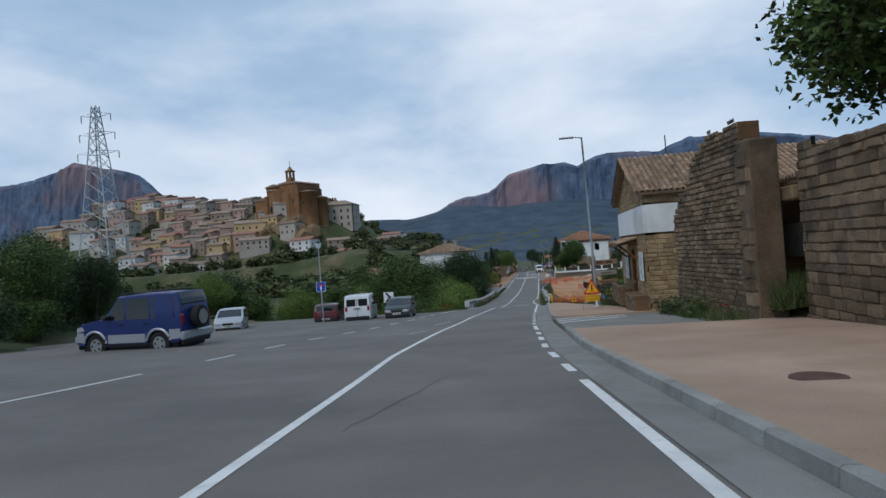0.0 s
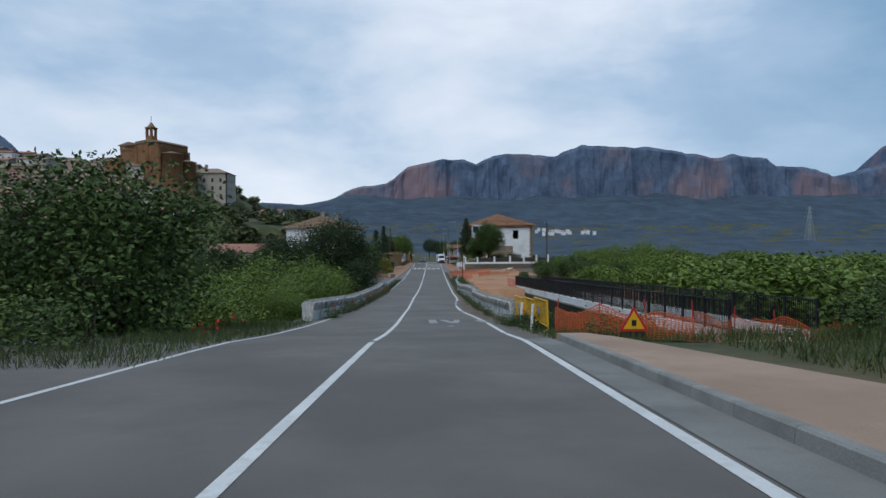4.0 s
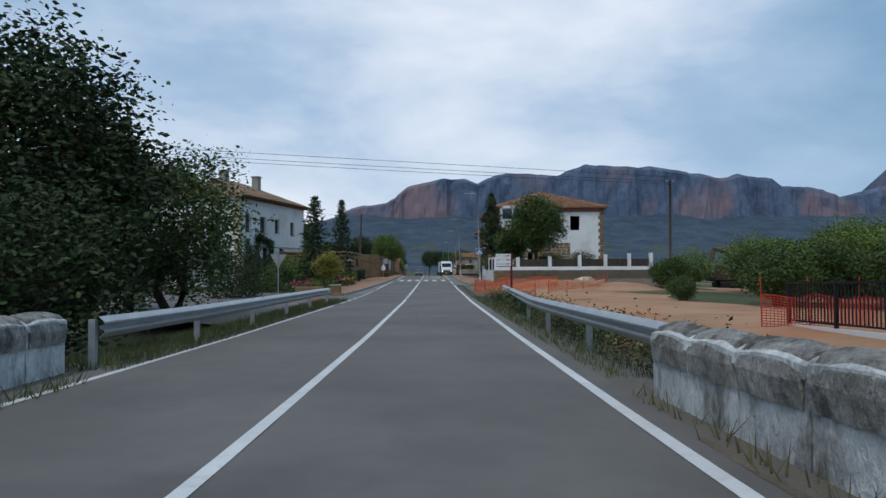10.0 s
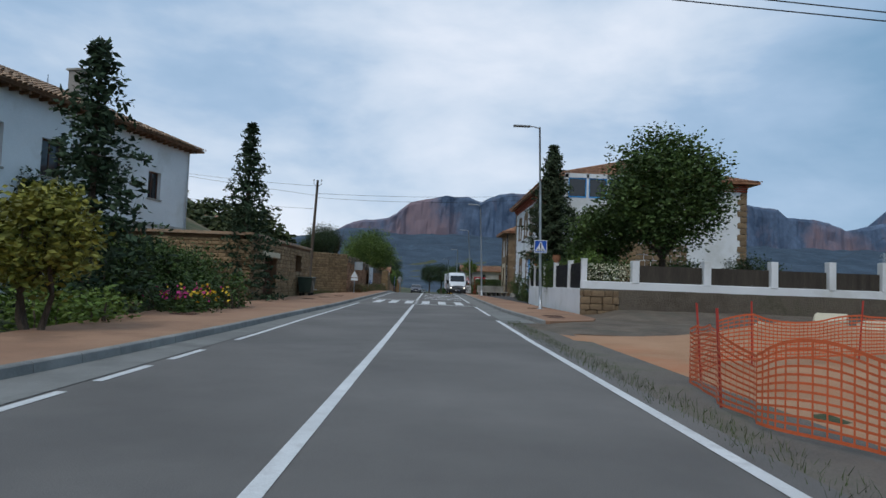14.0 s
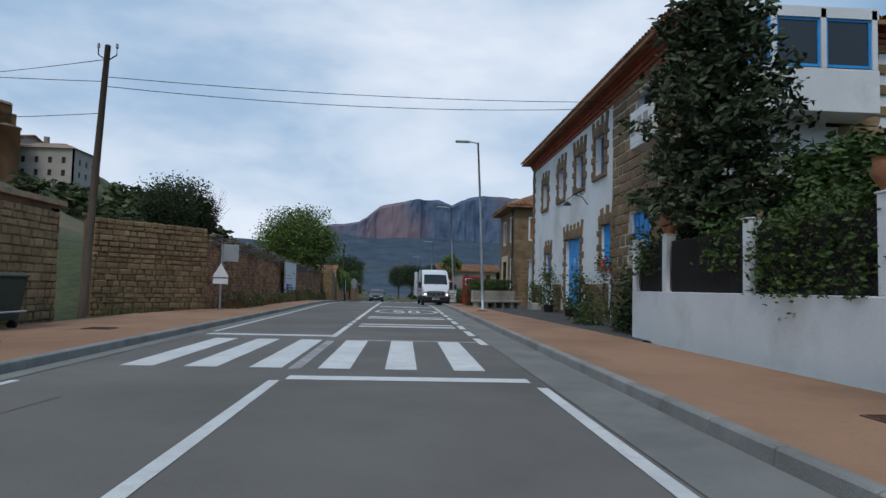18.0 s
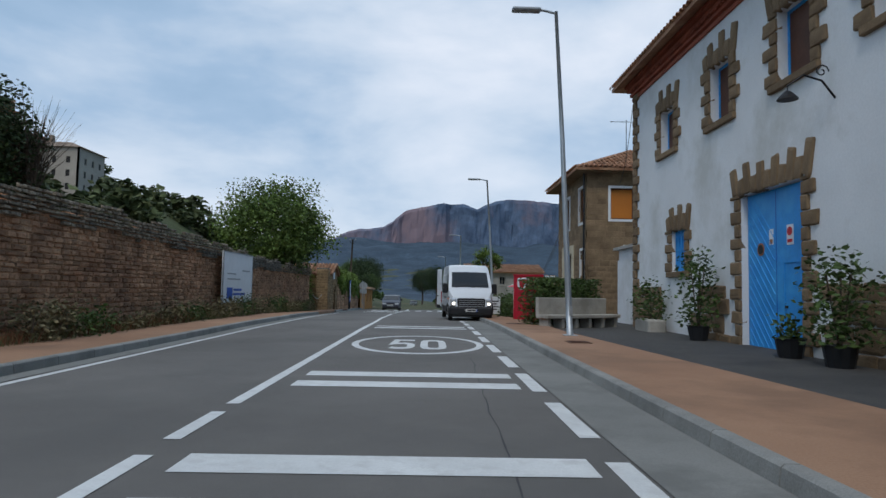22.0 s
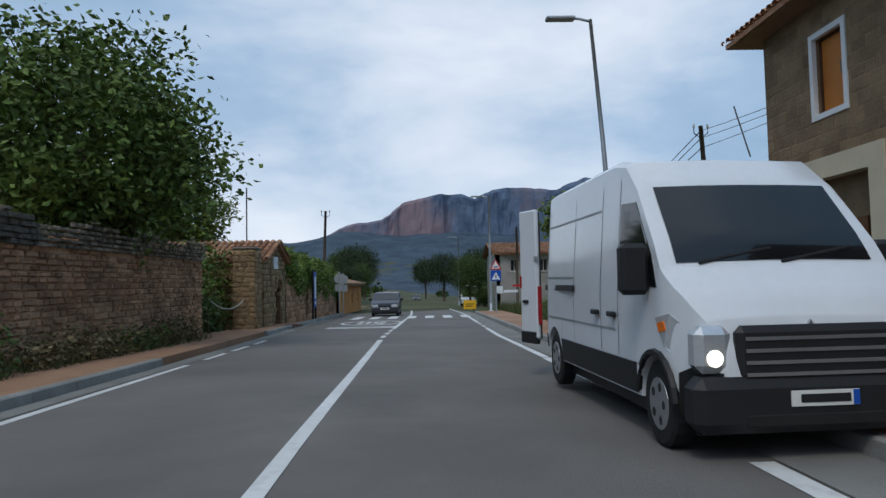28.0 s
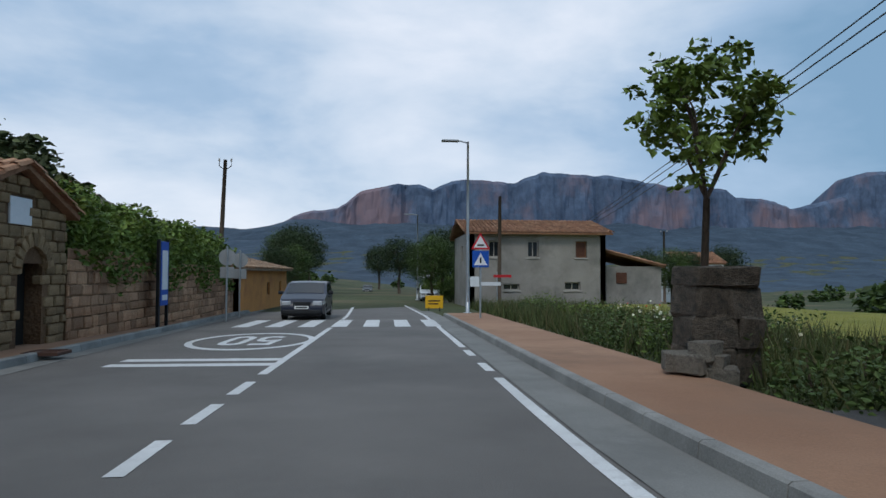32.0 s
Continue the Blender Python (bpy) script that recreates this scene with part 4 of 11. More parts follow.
# building site on the right
site = bmesh.new()
for j in range(29):
    for i in range(31):
        x, y = 2.6 + i * 0.9, 103 + j * 1.9
        m = noise.noise(Vector((x * 0.25, y * 0.25, 7)))
        heap = 0.75 * math.exp(-(((x - 9) / 3.5) ** 2 + ((y - 146) / 2.5) ** 2)) + 0.6 * math.exp(-(((x - 14) / 3) ** 2 + ((y - 143) / 2) ** 2))
        edge = min(i, j, 30 - i, 28 - j)
        site.verts.new((x, y, gz(y) - 0.06 + 0.10 * m + heap - (3.5 if j == 0 else 0.12 if edge == 0 and i > 0 else 0.0) - 0.028 * max(0, x - 12)))
site.verts.ensure_lookup_table()
for j in range(28):
    for i in range(30):
        site.faces.new([site.verts[q] for q in (j * 31 + i, j * 31 + i + 1, (j + 1) * 31 + i + 1, (j + 1) * 31 + i)])
tagged(part("earth", site, M["sand"], smooth=True), "bare orange sandy earth of a building site with heaps", "earth", kind="structure")
verge = part("verge", strip(52, 62, lambda y: right_edge(y) + 0.4, lambda y: right_edge(y) + 2.6, -0.02), M["dust"])
tagged(verge, "dusty earth verge with weeds", "verge", kind="structure")
tagged(part("verge", strip(60, 131, lambda y: left_edge(y) - 1.4, lambda y: left_edge(y) - 0.4, -0.015), M["dust"]), "dusty earth verge with weeds", "verge", kind="structure")
tagged(part("verge", strip(60, 153, lambda y: right_edge(y) + 0.3, lambda y: right_edge(y) + 1.6, -0.012), M["dust"]), "dusty earth verge with weeds", "verge", kind="structure")


dirt = bmesh.new()
for j in range(13):
    for i in range(27):
        x, y = 1.75 + i * 0.75, 148.0 + j * 0.82
        rise = 0.32 * smooth(153.5, 157.8, y) * smooth(5.7, 7.5, x)
        dirt.verts.new((x, y, gz(y) - 0.02 + 0.10 * smooth(2.2, 3.6, x) * smooth(148, 149.5, y) + rise + 0.05 * noise.noise(Vector((x * 1.1, y * 1.1, 2))) * smooth(2.2, 4, x)))
dirt.verts.ensure_lookup_table()
for j in range(12):
    for i in range(26):
        dirt.faces.new([dirt.verts[q] for q in (j * 27 + i, j * 27 + i + 1, (j + 1) * 27 + i + 1, (j + 1) * 27 + i)])
tagged(part("earth", dirt, M["gravel"], smooth=True), "grey-brown gravelly earth at the corner of the works", "earth", kind="structure")


tagged(part("verge", strip(64, 100, lambda y: bridge_line(y) + 0.25, lambda y: right_edge(y) + 0.34, 0.004), M["gravel"]), "brown dirt washed along the foot of the parapet", "verge", kind="structure")


# ---- bridge parapets ----
def parapet(name, y0, y1, fx, out, h, t, steps, label):
    top = tagged(new(name), label, "parapet", kind="structure")
    y = y0
    seg = 0.95
    while y < y1 - 0.2:
        b = min(y + seg, y1)
        hh = h + (0.19 - 0.22 * smooth(86, 101, y) if any(a < y < c for a, c in steps) else 0.0)
        prof = ((0, -3.0), (0, hh - 0.16), (-0.03 * out, hh - 0.15), (-0.02 * out, hh - 0.06), (t * 0.2 * out, hh), (t * 0.8 * out, hh), ((t + 0.02) * out, hh - 0.06), ((t + 0.03) * out, hh - 0.15), (t * out, hh - 0.16), (t * out, -3.0))
        bm = bmesh.new()
        rings = []
        for q in range(4):
            yy = y + (b - y - 0.025) * q / 3
            bulge = (0.03 if q in (1, 2) else 0.0)
            rings.append([bm.verts.new((fx(yy) + u + 0.02 * noise.noise(Vector((yy * 2, v * 3, 1))), yy, gz(yy) + v + (bulge if v > hh - 0.1 else 0) + 0.015 * noise.noise(Vector((yy * 3, u * 9, 5))))) for u, v in prof])
        for r0, r1 in zip(rings, rings[1:]):
            for k in range(len(prof) - 1):
                bm.faces.new((r0[k], r0[k + 1], r1[k + 1], r1[k]))
        bm.faces.new(rings[0])
        bm.faces.new(rings[-1][::-1])
        bmesh.ops.recalc_face_normals(bm, faces=bm.faces)
        part("parapet_block", bm, M["parapet"], top, smooth=False)
        cap = bmesh.new()
        r2 = []
        for q in range(4):
            yy = y + 0.045 + (b - y - 0.09) * q / 3
            e = 0.0 if q in (1, 2) else -0.014
            r2.append([cap.verts.new((fx(yy) + u * out + 0.012 * noise.noise(Vector((yy * 4, v * 6, 2))), yy, gz(yy) + v + 0.012 * noise.noise(Vector((yy * 5, u * 7, 8))))) for u, v in ((-0.03 - e * 0.5, hh - 0.36), (-0.055 - e * 0.5, hh - 0.17), (-0.03 - e, hh - 0.06 + e), (0.06, hh + 0.03 + e), (t * 0.5, hh + 0.085 + e), (t - 0.06, hh + 0.03 + e), (t + 0.03 + e, hh - 0.06 + e), (t + 0.055 + e * 0.5, hh - 0.17), (t + 0.03 + e * 0.5, hh - 0.36))])
        for r0, r1 in zip(r2, r2[1:]):
            for k in range(8):
                cap.faces.new((r0[k], r0[k + 1], r1[k + 1], r1[k]))
        cap.faces.new(r2[0])
        cap.faces.new(r2[-1][::-1])
        bmesh.ops.recalc_face_normals(cap, faces=cap.faces)
        part("cap_stone", cap, M["parapet_cap"], top)
        y = b


parapet("parapet_left", 64.1, 104.2, lambda y: float(np.interp(y, (64, 70, 80, 95, 104), (-5.5, -5.2, -5.15, -5.4, -5.75))), -1, 0.78, 0.45, (), "old white-washed stone bridge parapet, stained and flaking")
parapet("parapet_right", 62.95, 102.0, lambda y: float(np.interp(y, (62, 80, 95, 102), (2.42, 2.25, 2.0, 1.9))), 1, 0.77, 0.45, ((82.3, 102),), "old white-washed stone bridge parapet with rounded cap stones")


# ---- masonry and building helpers ----
def wall_frame(x, y, z, dx, dy):
    """Local x runs along the wall, y points out of it, z up."""
    d = Vector((dx, dy, 0)).normalized()
    n = Vector((-d.y, d.x, 0))
    m = Matrix.Identity(4)
    for i, v in enumerate((d, n, Vector((0, 0, 1)))):
        m[0][i], m[1][i], m[2][i] = v
    m.translation = (x, y, z)
    return m


def panel(length, height, holes, thick, m, bm=None):
    """A wall with openings that go through it; the outer face lies at local y = 0."""
    bm = bm or bmesh.new()
    us = sorted({0.0, length, *(h[0] for h in holes), *(h[2] for h in holes)})
    vs = sorted({0.0, height, *(h[1] for h in holes), *(h[3] for h in holes)})
    inside = lambda u, v: any(h[0] < u < h[2] and h[1] < v < h[3] for h in holes)

    def quad(*p):
        bm.faces.new([bm.verts.new(m @ Vector(q)) for q in p])

    for a, b in zip(us, us[1:]):
        for c, d in zip(vs, vs[1:]):
            if inside((a + b) / 2, (c + d) / 2):
                continue
            quad((a, 0, c), (a, 0, d), (b, 0, d), (b, 0, c))
            quad((a, -thick, c), (b, -thick, c), (b, -thick, d), (a, -thick, d))
    for a, c, b, d in holes:
        quad((a, 0, c), (b, 0, c), (b, -thick, c), (a, -thick, c))
        quad((a, 0, d), (a, -thick, d), (b, -thick, d), (b, 0, d))
        quad((a, 0, c), (a, -thick, c), (a, -thick, d), (a, 0, d))
        quad((b, 0, c), (b, 0, d), (b, -thick, d), (b, -thick, c))
    quad((0, 0, height), (0, -thick, height), (length, -thick, height), (length, 0, height))
    quad((0, 0, 0), (0, -thick, 0), (0, -thick, height), (0, 0, height))
    quad((length, 0, 0), (length, 0, height), (length, -thick, height), (length, -thick, 0))
    return bm


def slab(m, u0, v0, u1, v1, w0, w1, bevel=0.0):
    bm = bmesh.new()
    add_box(bm, u0, min(w0, w1), v0, u1, max(w0, w1), v1, m, bevel)
    return bm


def frame_bars(m, u0, v0, u1, v1, w, depth, y):
    bm = bmesh.new()
    for a, b, c, d in ((u0, v0, u0 + w, v1), (u1 - w, v0, u1, v1), (u0 + w, v0, u1 - w, v0 + w), (u0 + w, v1 - w, u1 - w, v1)):
        add_box(bm, a, y - depth, b, c, y, d, m)
    return bm


def window_set(parent, m, u0, v0, u1, v1, frame_mat, pane_mat, set_in=0.14, bars=1, shutter=None, sill=None):
    fr = part("window", frame_bars(m, u0, v0, u1, v1, 0.07, 0.06, -set_in), frame_mat, parent)
    if shutter:
        part("shutter", slab(m, u0 + 0.06, v0 + 0.06, u1 - 0.06, v1 - 0.06, -set_in - 0.05, -set_in - 0.02), shutter, fr)
    else:
        step = (u1 - u0 - 0.14) / (bars + 1)
        for k in range(bars + 1):
            part("pane", slab(m, u0 + 0.07 + k * step + 0.012, v0 + 0.07, u0 + 0.07 + (k + 1) * step - 0.012, v1 - 0.07, -set_in - 0.045, -set_in - 0.03), pane_mat, fr)
        for k in range(bars):
            part("glazing_bar", slab(m, u0 + 0.07 + (k + 1) * step - 0.025, v0 + 0.07, u0 + 0.07 + (k + 1) * step + 0.025, v1 - 0.07, -set_in - 0.055, -set_in - 0.005), frame_mat, fr)
    if sill:
        part("sill", slab(m, u0 - 0.08, v0 - 0.09, u1 + 0.08, v0, -0.1, 0.06, 0.01), sill, fr)
    return fr


STONE_MESH = []
srnd = random.Random(5)
for k in range(8):
    bm = bmesh.new()
    ge = bmesh.ops.create_cube(bm, size=1.0)["verts"]
    bmesh.ops.bevel(bm, geom=list(bm.edges), offset=0.09, segments=1, affect="EDGES")
    for v in bm.verts:
        v.co += Vector((srnd.uniform(-1, 1) * 0.03, srnd.uniform(-1, 1) * 0.06, srnd.uniform(-1, 1) * 0.05))
    me = bpy.data.meshes.new("stone")
    bm.to_mesh(me)
    bm.free()
    STONE_MESH.append(me)
STONE_SETS = {}


def stone_set(mat):
    if mat.name not in STONE_SETS:
        out = []
        for me in STONE_MESH:
            c = me.copy()
            c.materials.clear()
            c.materials.append(mat)
            out.append(c)
        STONE_SETS[mat.name] = out
    return STONE_SETS[mat.name]


def masonry(parent, m, length, top, bottom, course, lens, mat, holes=(), near=(0, 1e9), most=280, proud=0.045, joint=0.018, seed=1, name="stone", u_start=0.0):
    """Courses of separate stones on a wall's face; those past the nearest ones are joined."""
    rnd = random.Random(seed)
    meshes = stone_set(mat)
    verts, faces = [], []
    made = 0
    z = min(bottom(u_start), bottom(u_start + length))
    zmax = max(top(u_start + length * k / 8) for k in range(9))
    while z < zmax:
        h = course * rnd.uniform(0.82, 1.2)
        u = u_start - rnd.uniform(0, lens[0])
        while u < u_start + length:
            w = rnd.uniform(*lens)
            a, b = max(u, u_start), min(u + w, u_start + length)
            u += w
            c = (a + b) / 2
            if b - a < 0.06 or z + h * 0.6 > top(c) or z + h < bottom(c) or any(h0[0] < c < h0[2] and h0[1] < z + h / 2 < h0[3] for h0 in holes):
                continue
            p = proud * rnd.uniform(0.4, 1.3)
            sx, sz = b - a - joint, h - joint
            tilt = rnd.uniform(-1, 1) * 0.03
            if made < most and near[0] < c < near[1]:
                ob = new(name, rnd.choice(meshes))
                ob.parent = parent
                ob.matrix_local = m @ Matrix.Translation((c, p - 0.09, z + h / 2)) @ Matrix.Rotation(tilt, 4, "Y") @ Matrix.Diagonal((sx, 0.18, sz, 1))
                made += 1
            else:
                i = len(verts)
                e = min(0.03, sx * 0.2, sz * 0.2)
                for (x0, z0, y0) in ((-sx / 2, -sz / 2, 0), (sx / 2, -sz / 2, 0), (sx / 2, sz / 2, 0), (-sx / 2, sz / 2, 0), (-sx / 2 + e, -sz / 2 + e, p), (sx / 2 - e, -sz / 2 + e, p), (sx / 2 - e, sz / 2 - e, p), (-sx / 2 + e, sz / 2 - e, p)):
                    verts.append(m @ Vector((c + x0 + rnd.uniform(-0.012, 0.012), y0, z + h / 2 + z0 + rnd.uniform(-0.012, 0.012) + x0 * tilt)))
                faces += [(i + 4, i + 7, i + 6, i + 5), (i, i + 4, i + 5, i + 1), (i + 1, i + 5, i + 6, i + 2), (i + 2, i + 6, i + 7, i + 3), (i + 3, i + 7, i + 4, i)]
        z += h
    if verts:
        me = bpy.data.meshes.new("stones")
        me.from_pydata([tuple(v) for v in verts], [], faces)
        me.materials.append(STONE_ISLAND.get(mat.name, mat))
        ob = tagged(new("stones", me), kind="stuff")
        ob.parent = parent


M["ashlar"] = material("tan_ashlar", (0.30, 0.20, 0.105), 0.9, 0.22, 1.5, 22.0, 0.4, tint=(0.36, 0.25, 0.14), obrand=0.25)
M["ashlar_brown"] = material("brown_ashlar", (0.215, 0.145, 0.085), 0.9, 0.2, 1.5, 22.0, 0.35, tint=(0.26, 0.18, 0.105), obrand=0.18)
M["red_stone"] = material("red_earth_stone", (0.53, 0.27, 0.15), 0.95, 0.3, 1.2, 22.0, 0.5, tint=(0.57, 0.35, 0.21), obrand=0.35, stain=(0.31, 0.175, 0.105), stain_scale=0.7)
STONE_ISLAND = {
    "rubble_stone": material("rubble_stones", (0.205, 0.145, 0.092), 0.95, 0.3, 1.2, 25.0, 0.6, tint=(0.275, 0.20, 0.13), island=0.35, stain=(0.11, 0.085, 0.065), stain_scale=0.8),
    "tan_ashlar": material("tan_ashlars", (0.30, 0.20, 0.105), 0.9, 0.22, 1.5, 22.0, 0.4, tint=(0.36, 0.25, 0.14), island=0.25),
    "brown_ashlar": material("brown_ashlars", (0.215, 0.145, 0.085), 0.9, 0.2, 1.5, 22.0, 0.35, tint=(0.26, 0.18, 0.105), island=0.18),
    "lichen_cap_stone": material("lichen_cap_stones", (0.30, 0.255, 0.195), 0.95, 0.35, 2.0, 25.0, 0.7, island=0.35, stain=(0.12, 0.10, 0.08), stain_scale=2.0),
    "red_earth_stone": material("red_earth_stones", (0.45, 0.235, 0.135), 0.95, 0.3, 1.2, 22.0, 0.5, tint=(0.50, 0.31, 0.19), island=0.35, stain=(0.26, 0.15, 0.095), stain_scale=0.7),
}
M["pale_joint"] = material("pale_mortar", (0.50, 0.44, 0.34), 0.9, 0.12, 2.0, 30.0, 0.2)
# Near-black tone that puts the shade of indoor spaces into the colour.
M["dark_room"] = material("interior_shade", (0.02, 0.018, 0.016), 0.9, 0.1, 1.0, 10.0, 0.0)
M["blue_paint"] = material("blue_paint", (0.035, 0.29, 0.68), 0.5, 0.12, 1.5, 25.0, 0.05, stain=(0.06, 0.36, 0.72), stain_scale=1.2)
M["orange_blind"] = material("orange_blind", (0.50, 0.17, 0.025), 0.55, 0.08, 1.0, 30.0, 0.05)
M["brown_shutter"] = material("brown_shutter", (0.10, 0.04, 0.022), 0.6, 0.2, 2.0, 30.0, 0.1)
M["cream"] = material("cream_stone", (0.60, 0.52, 0.37), 0.85, 0.1, 1.0, 25.0, 0.12)
M["red_brick"] = material("red_cornice_brick", (0.30, 0.085, 0.05), 0.85, 0.2, 2.0, 25.0, 0.2, island=0.2)
M["render"] = material("grey_render", (0.30, 0.28, 0.25), 0.9, 0.15, 0.6, 25.0, 0.3, stain=(0.20, 0.19, 0.17), stain_scale=0.5)
M["concrete"] = material("pale_concrete", (0.38, 0.36, 0.32), 0.9, 0.15, 0.8, 35.0, 0.2, stain=(0.25, 0.24, 0.21), stain_scale=1.0)


def tile_slope(p0, along, down, width, run, pitch=0.24, tile=0.42, mat=None, parent=None, r=0.1):
    """A roof slope of overlapping round tiles; p0 is the upper corner, along and down are unit vectors."""
    along, down = Vector(along).normalized(), Vector(down).normalized()
    up = along.cross(down).normalized()
    if up.z < 0:
        up = -up
    p0 = Vector(p0)
    rnd = random.Random(int(width * 31 + run * 17))
    verts, faces = [], []
    n = int(width / pitch)
    rows = max(1, int(run / tile))
    for i in range(n + 1):
        c = p0 + along * (i * width / n)
        for j in range(rows):
            a, b = j * run / rows, (j + 1) * run / rows + 0.04
            w = rnd.uniform(-0.012, 0.012)
            k0 = len(verts)
            for s, lift in ((a, 0.0), (b, 0.028)):
                for q in range(5):
                    t = math.pi * q / 4
                    rr = r * (0.92 if s == a else 1.05)
                    verts.append(tuple(c + along * (math.cos(t) * rr + w) + down * s + up * (math.sin(t) * rr * 0.85 + lift + 0.02)))
            faces += [(k0 + q, k0 + q + 1, k0 + 6 + q, k0 + 5 + q) for q in range(4)]
    me = bpy.data.meshes.new("tiles")
    me.from_pydata(verts, [], faces)
    me.materials.append(mat or M["tile"])
    ob = tagged(new("tiles", me), kind="stuff")
    bm = bmesh.new()
    th = 0.09
    q = [p0, p0 + along * width, p0 + along * width + down * (run + 0.02), p0 + down * (run + 0.02)]
    lo = [bm.verts.new(v - up * th) for v in q]
    hi = [bm.verts.new(v + up * 0.005) for v in q]
    bm.faces.new(hi)
    bm.faces.new(lo[::-1])
    for k in range(4):
        bm.faces.new((lo[k], lo[(k + 1) % 4], hi[(k + 1) % 4], hi[k]))
    bmesh.ops.recalc_face_normals(bm, faces=bm.faces)
    roof = part("roof", bm, mat or M["tile"], parent)
    ob.parent = roof
    return roof


def hip_roof(x0, y0, x1, y1, z, over, rise, mat, parent, tile=True):
    """Four slopes of tiles over a rectangle."""
    a, b, c, d = x0 - over, y0 - over, x1 + over, y1 + over
    w, l = c - a, d - b
    half = min(w, l) / 2
    r0 = Vector(((a + half) if w > l else (a + c) / 2, (b + half) if l >= w else (b + d) / 2, z + rise))
    r1 = Vector(((c - half) if w > l else (a + c) / 2, (d - half) if l >= w else (b + d) / 2, z + rise))
    roof = None
    for e0, e1, ra, rb in (((a, b), (c, b), r0, r1 if w > l else r0), ((c, b), (c, d), r1 if w > l else r0, r1), ((c, d), (a, d), r1, r0 if w > l else r1), ((a, d), (a, b), r0 if w > l else r1, r0)):
        E0, E1 = Vector((*e0, z)), Vector((*e1, z))
        bm = bmesh.new()
        loop = [E0, E1, rb, ra] if (ra - rb).length > 0.01 else [E0, E1, ra]
        bm.faces.new([bm.verts.new(v) for v in loop])
        low = [bm.verts.new(v - Vector((0, 0, 0.12))) for v in loop]
        bm.faces.new(low[::-1])
        bm.verts.ensure_lookup_table()
        bm.faces.new((bm.verts[0], low[0], low[1], bm.verts[1]))
        bmesh.ops.recalc_face_normals(bm, faces=bm.faces)
        roof = part("roof", bm, mat, parent)
        al = (E1 - E0).normalized()
        mid = (ra + rb) / 2
        rise_v = (mid - E0) - al * (mid - E0).dot(al)
        L, run = (E1 - E0).length, rise_v.length
        dn = -rise_v.normalized()
        up = al.cross(dn)
        up = up if up.z > 0 else -up
        verts, faces = [], []
        n = int(L / 0.24)
        ua, ub = (ra - E0).dot(al), (rb - E0).dot(al)
        for i in range(n + 1):
            u = i * L / n
            reach = run * min(1.0, u / ua if ua > 0.01 else 1.0, (L - u) / (L - ub) if L - ub > 0.01 else 1.0)
            k = max(1, int(reach / 0.42))
            for j in range(k):
                s0, s1 = reach * j / k - 0.03, reach * (j + 1) / k
                k0 = len(verts)
                for s, lift, rr in ((s1, 0.0, 0.09), (s0, 0.03, 0.105)):
                    for q in range(5):
                        t = math.pi * q / 4
                        verts.append(tuple(E0 + al * (u + math.cos(t) * rr) - dn * s + up * (math.sin(t) * rr * 0.85 + lift + 0.015)))
                faces += [(k0 + q, k0 + q + 1, k0 + 6 + q, k0 + 5 + q) for q in range(4)]
        me = bpy.data.meshes.new("tiles")
        me.from_pydata(verts, [], faces)
        me.materials.append(mat)
        ob = tagged(new("tiles", me), kind="stuff")
        ob.parent = roof
    return roof


# ---- house with the white band ----
h1 = thing("stone_house", (0, 0, 0), "tan stone house with a white band and old tile roof", "house")
H1X, H1Y0, H1Y1, H1B = 6.4, 28.0, 36.1, 3.0
w1 = wall_frame(H1X, H1Y0, H1B, 0, 1)
holes1 = ((3.15, 0.9, 4.35, 3.35), (6.35, 2.0, 6.95, 2.95))
part("wall", panel(H1Y1 - H1Y0, 5.8, holes1, 0.45, w1), M["mortar"], h1)
gable = bmesh.new()
gv = [(H1X + dx, y, z) for dx in (0.0, 0.45) for y, z in ((H1Y0, H1B + 5.8), (H1Y1, H1B + 5.8), ((H1Y0 + H1Y1) / 2, 10.65))]
gvv = [gable.verts.new(v) for v in gv]
for f in ((0, 1, 2), (3, 5, 4), (0, 2, 5, 3), (1, 4, 5, 2)):
    gable.faces.new([gvv[i] for i in f])
bmesh.ops.recalc_face_normals(gable, faces=gable.faces)
part("wall", gable, M["mortar"], h1)
w1s = wall_frame(H1X + 10, H1Y0, H1B, -1, 0)
part("wall", panel(10.0, 5.8, ((7.2, 2.6, 7.8, 3.4),), 0.45, w1s), M["mortar"], h1)
part("wall", panel(10.0, 5.8, (), 0.45, wall_frame(H1X, H1Y1, H1B, 1, 0)), M["mortar"], h1)
part("wall", panel(H1Y1 - H1Y0, 5.8, (), 0.45, wall_frame(H1X + 10, H1Y1, H1B, 0, -1)), M["mortar"], h1)
masonry(h1, w1, 8.1, lambda u: 7.5 - abs(u - 4.05) * 0.45, lambda u: 0.3, 0.185, (0.16, 0.46), M["ashlar"], holes1 + ((-1, 4.05, 9, 5.25),), seed=2, most=190, proud=0.022, joint=0.012)
masonry(h1, w1s, 10.0, lambda u: 5.75, lambda u: 0.3, 0.19, (0.18, 0.5), M["ashlar"], ((7.2, 2.6, 7.8, 3.4), (-1, 4.05, 11, 5.25)), near=(5, 10), most=80, seed=3, proud=0.022, joint=0.012)
part("painted_band", slab(w1, -0.06, 4.05, 8.15, 5.25, 0.0, 0.07), M["whitewash"], h1, "white painted band")
part("painted_band", slab(w1s, 0, 4.05, 9.99, 5.25, 0.0, 0.07), M["whitewash"], h1, "white painted band")
tile_slope((H1X - 0.3, (H1Y0 + H1Y1) / 2, 10.78), (1, 0, 0), (0, -1, -0.46), 10.6, 4.85, mat=M["tile_old"], parent=h1)
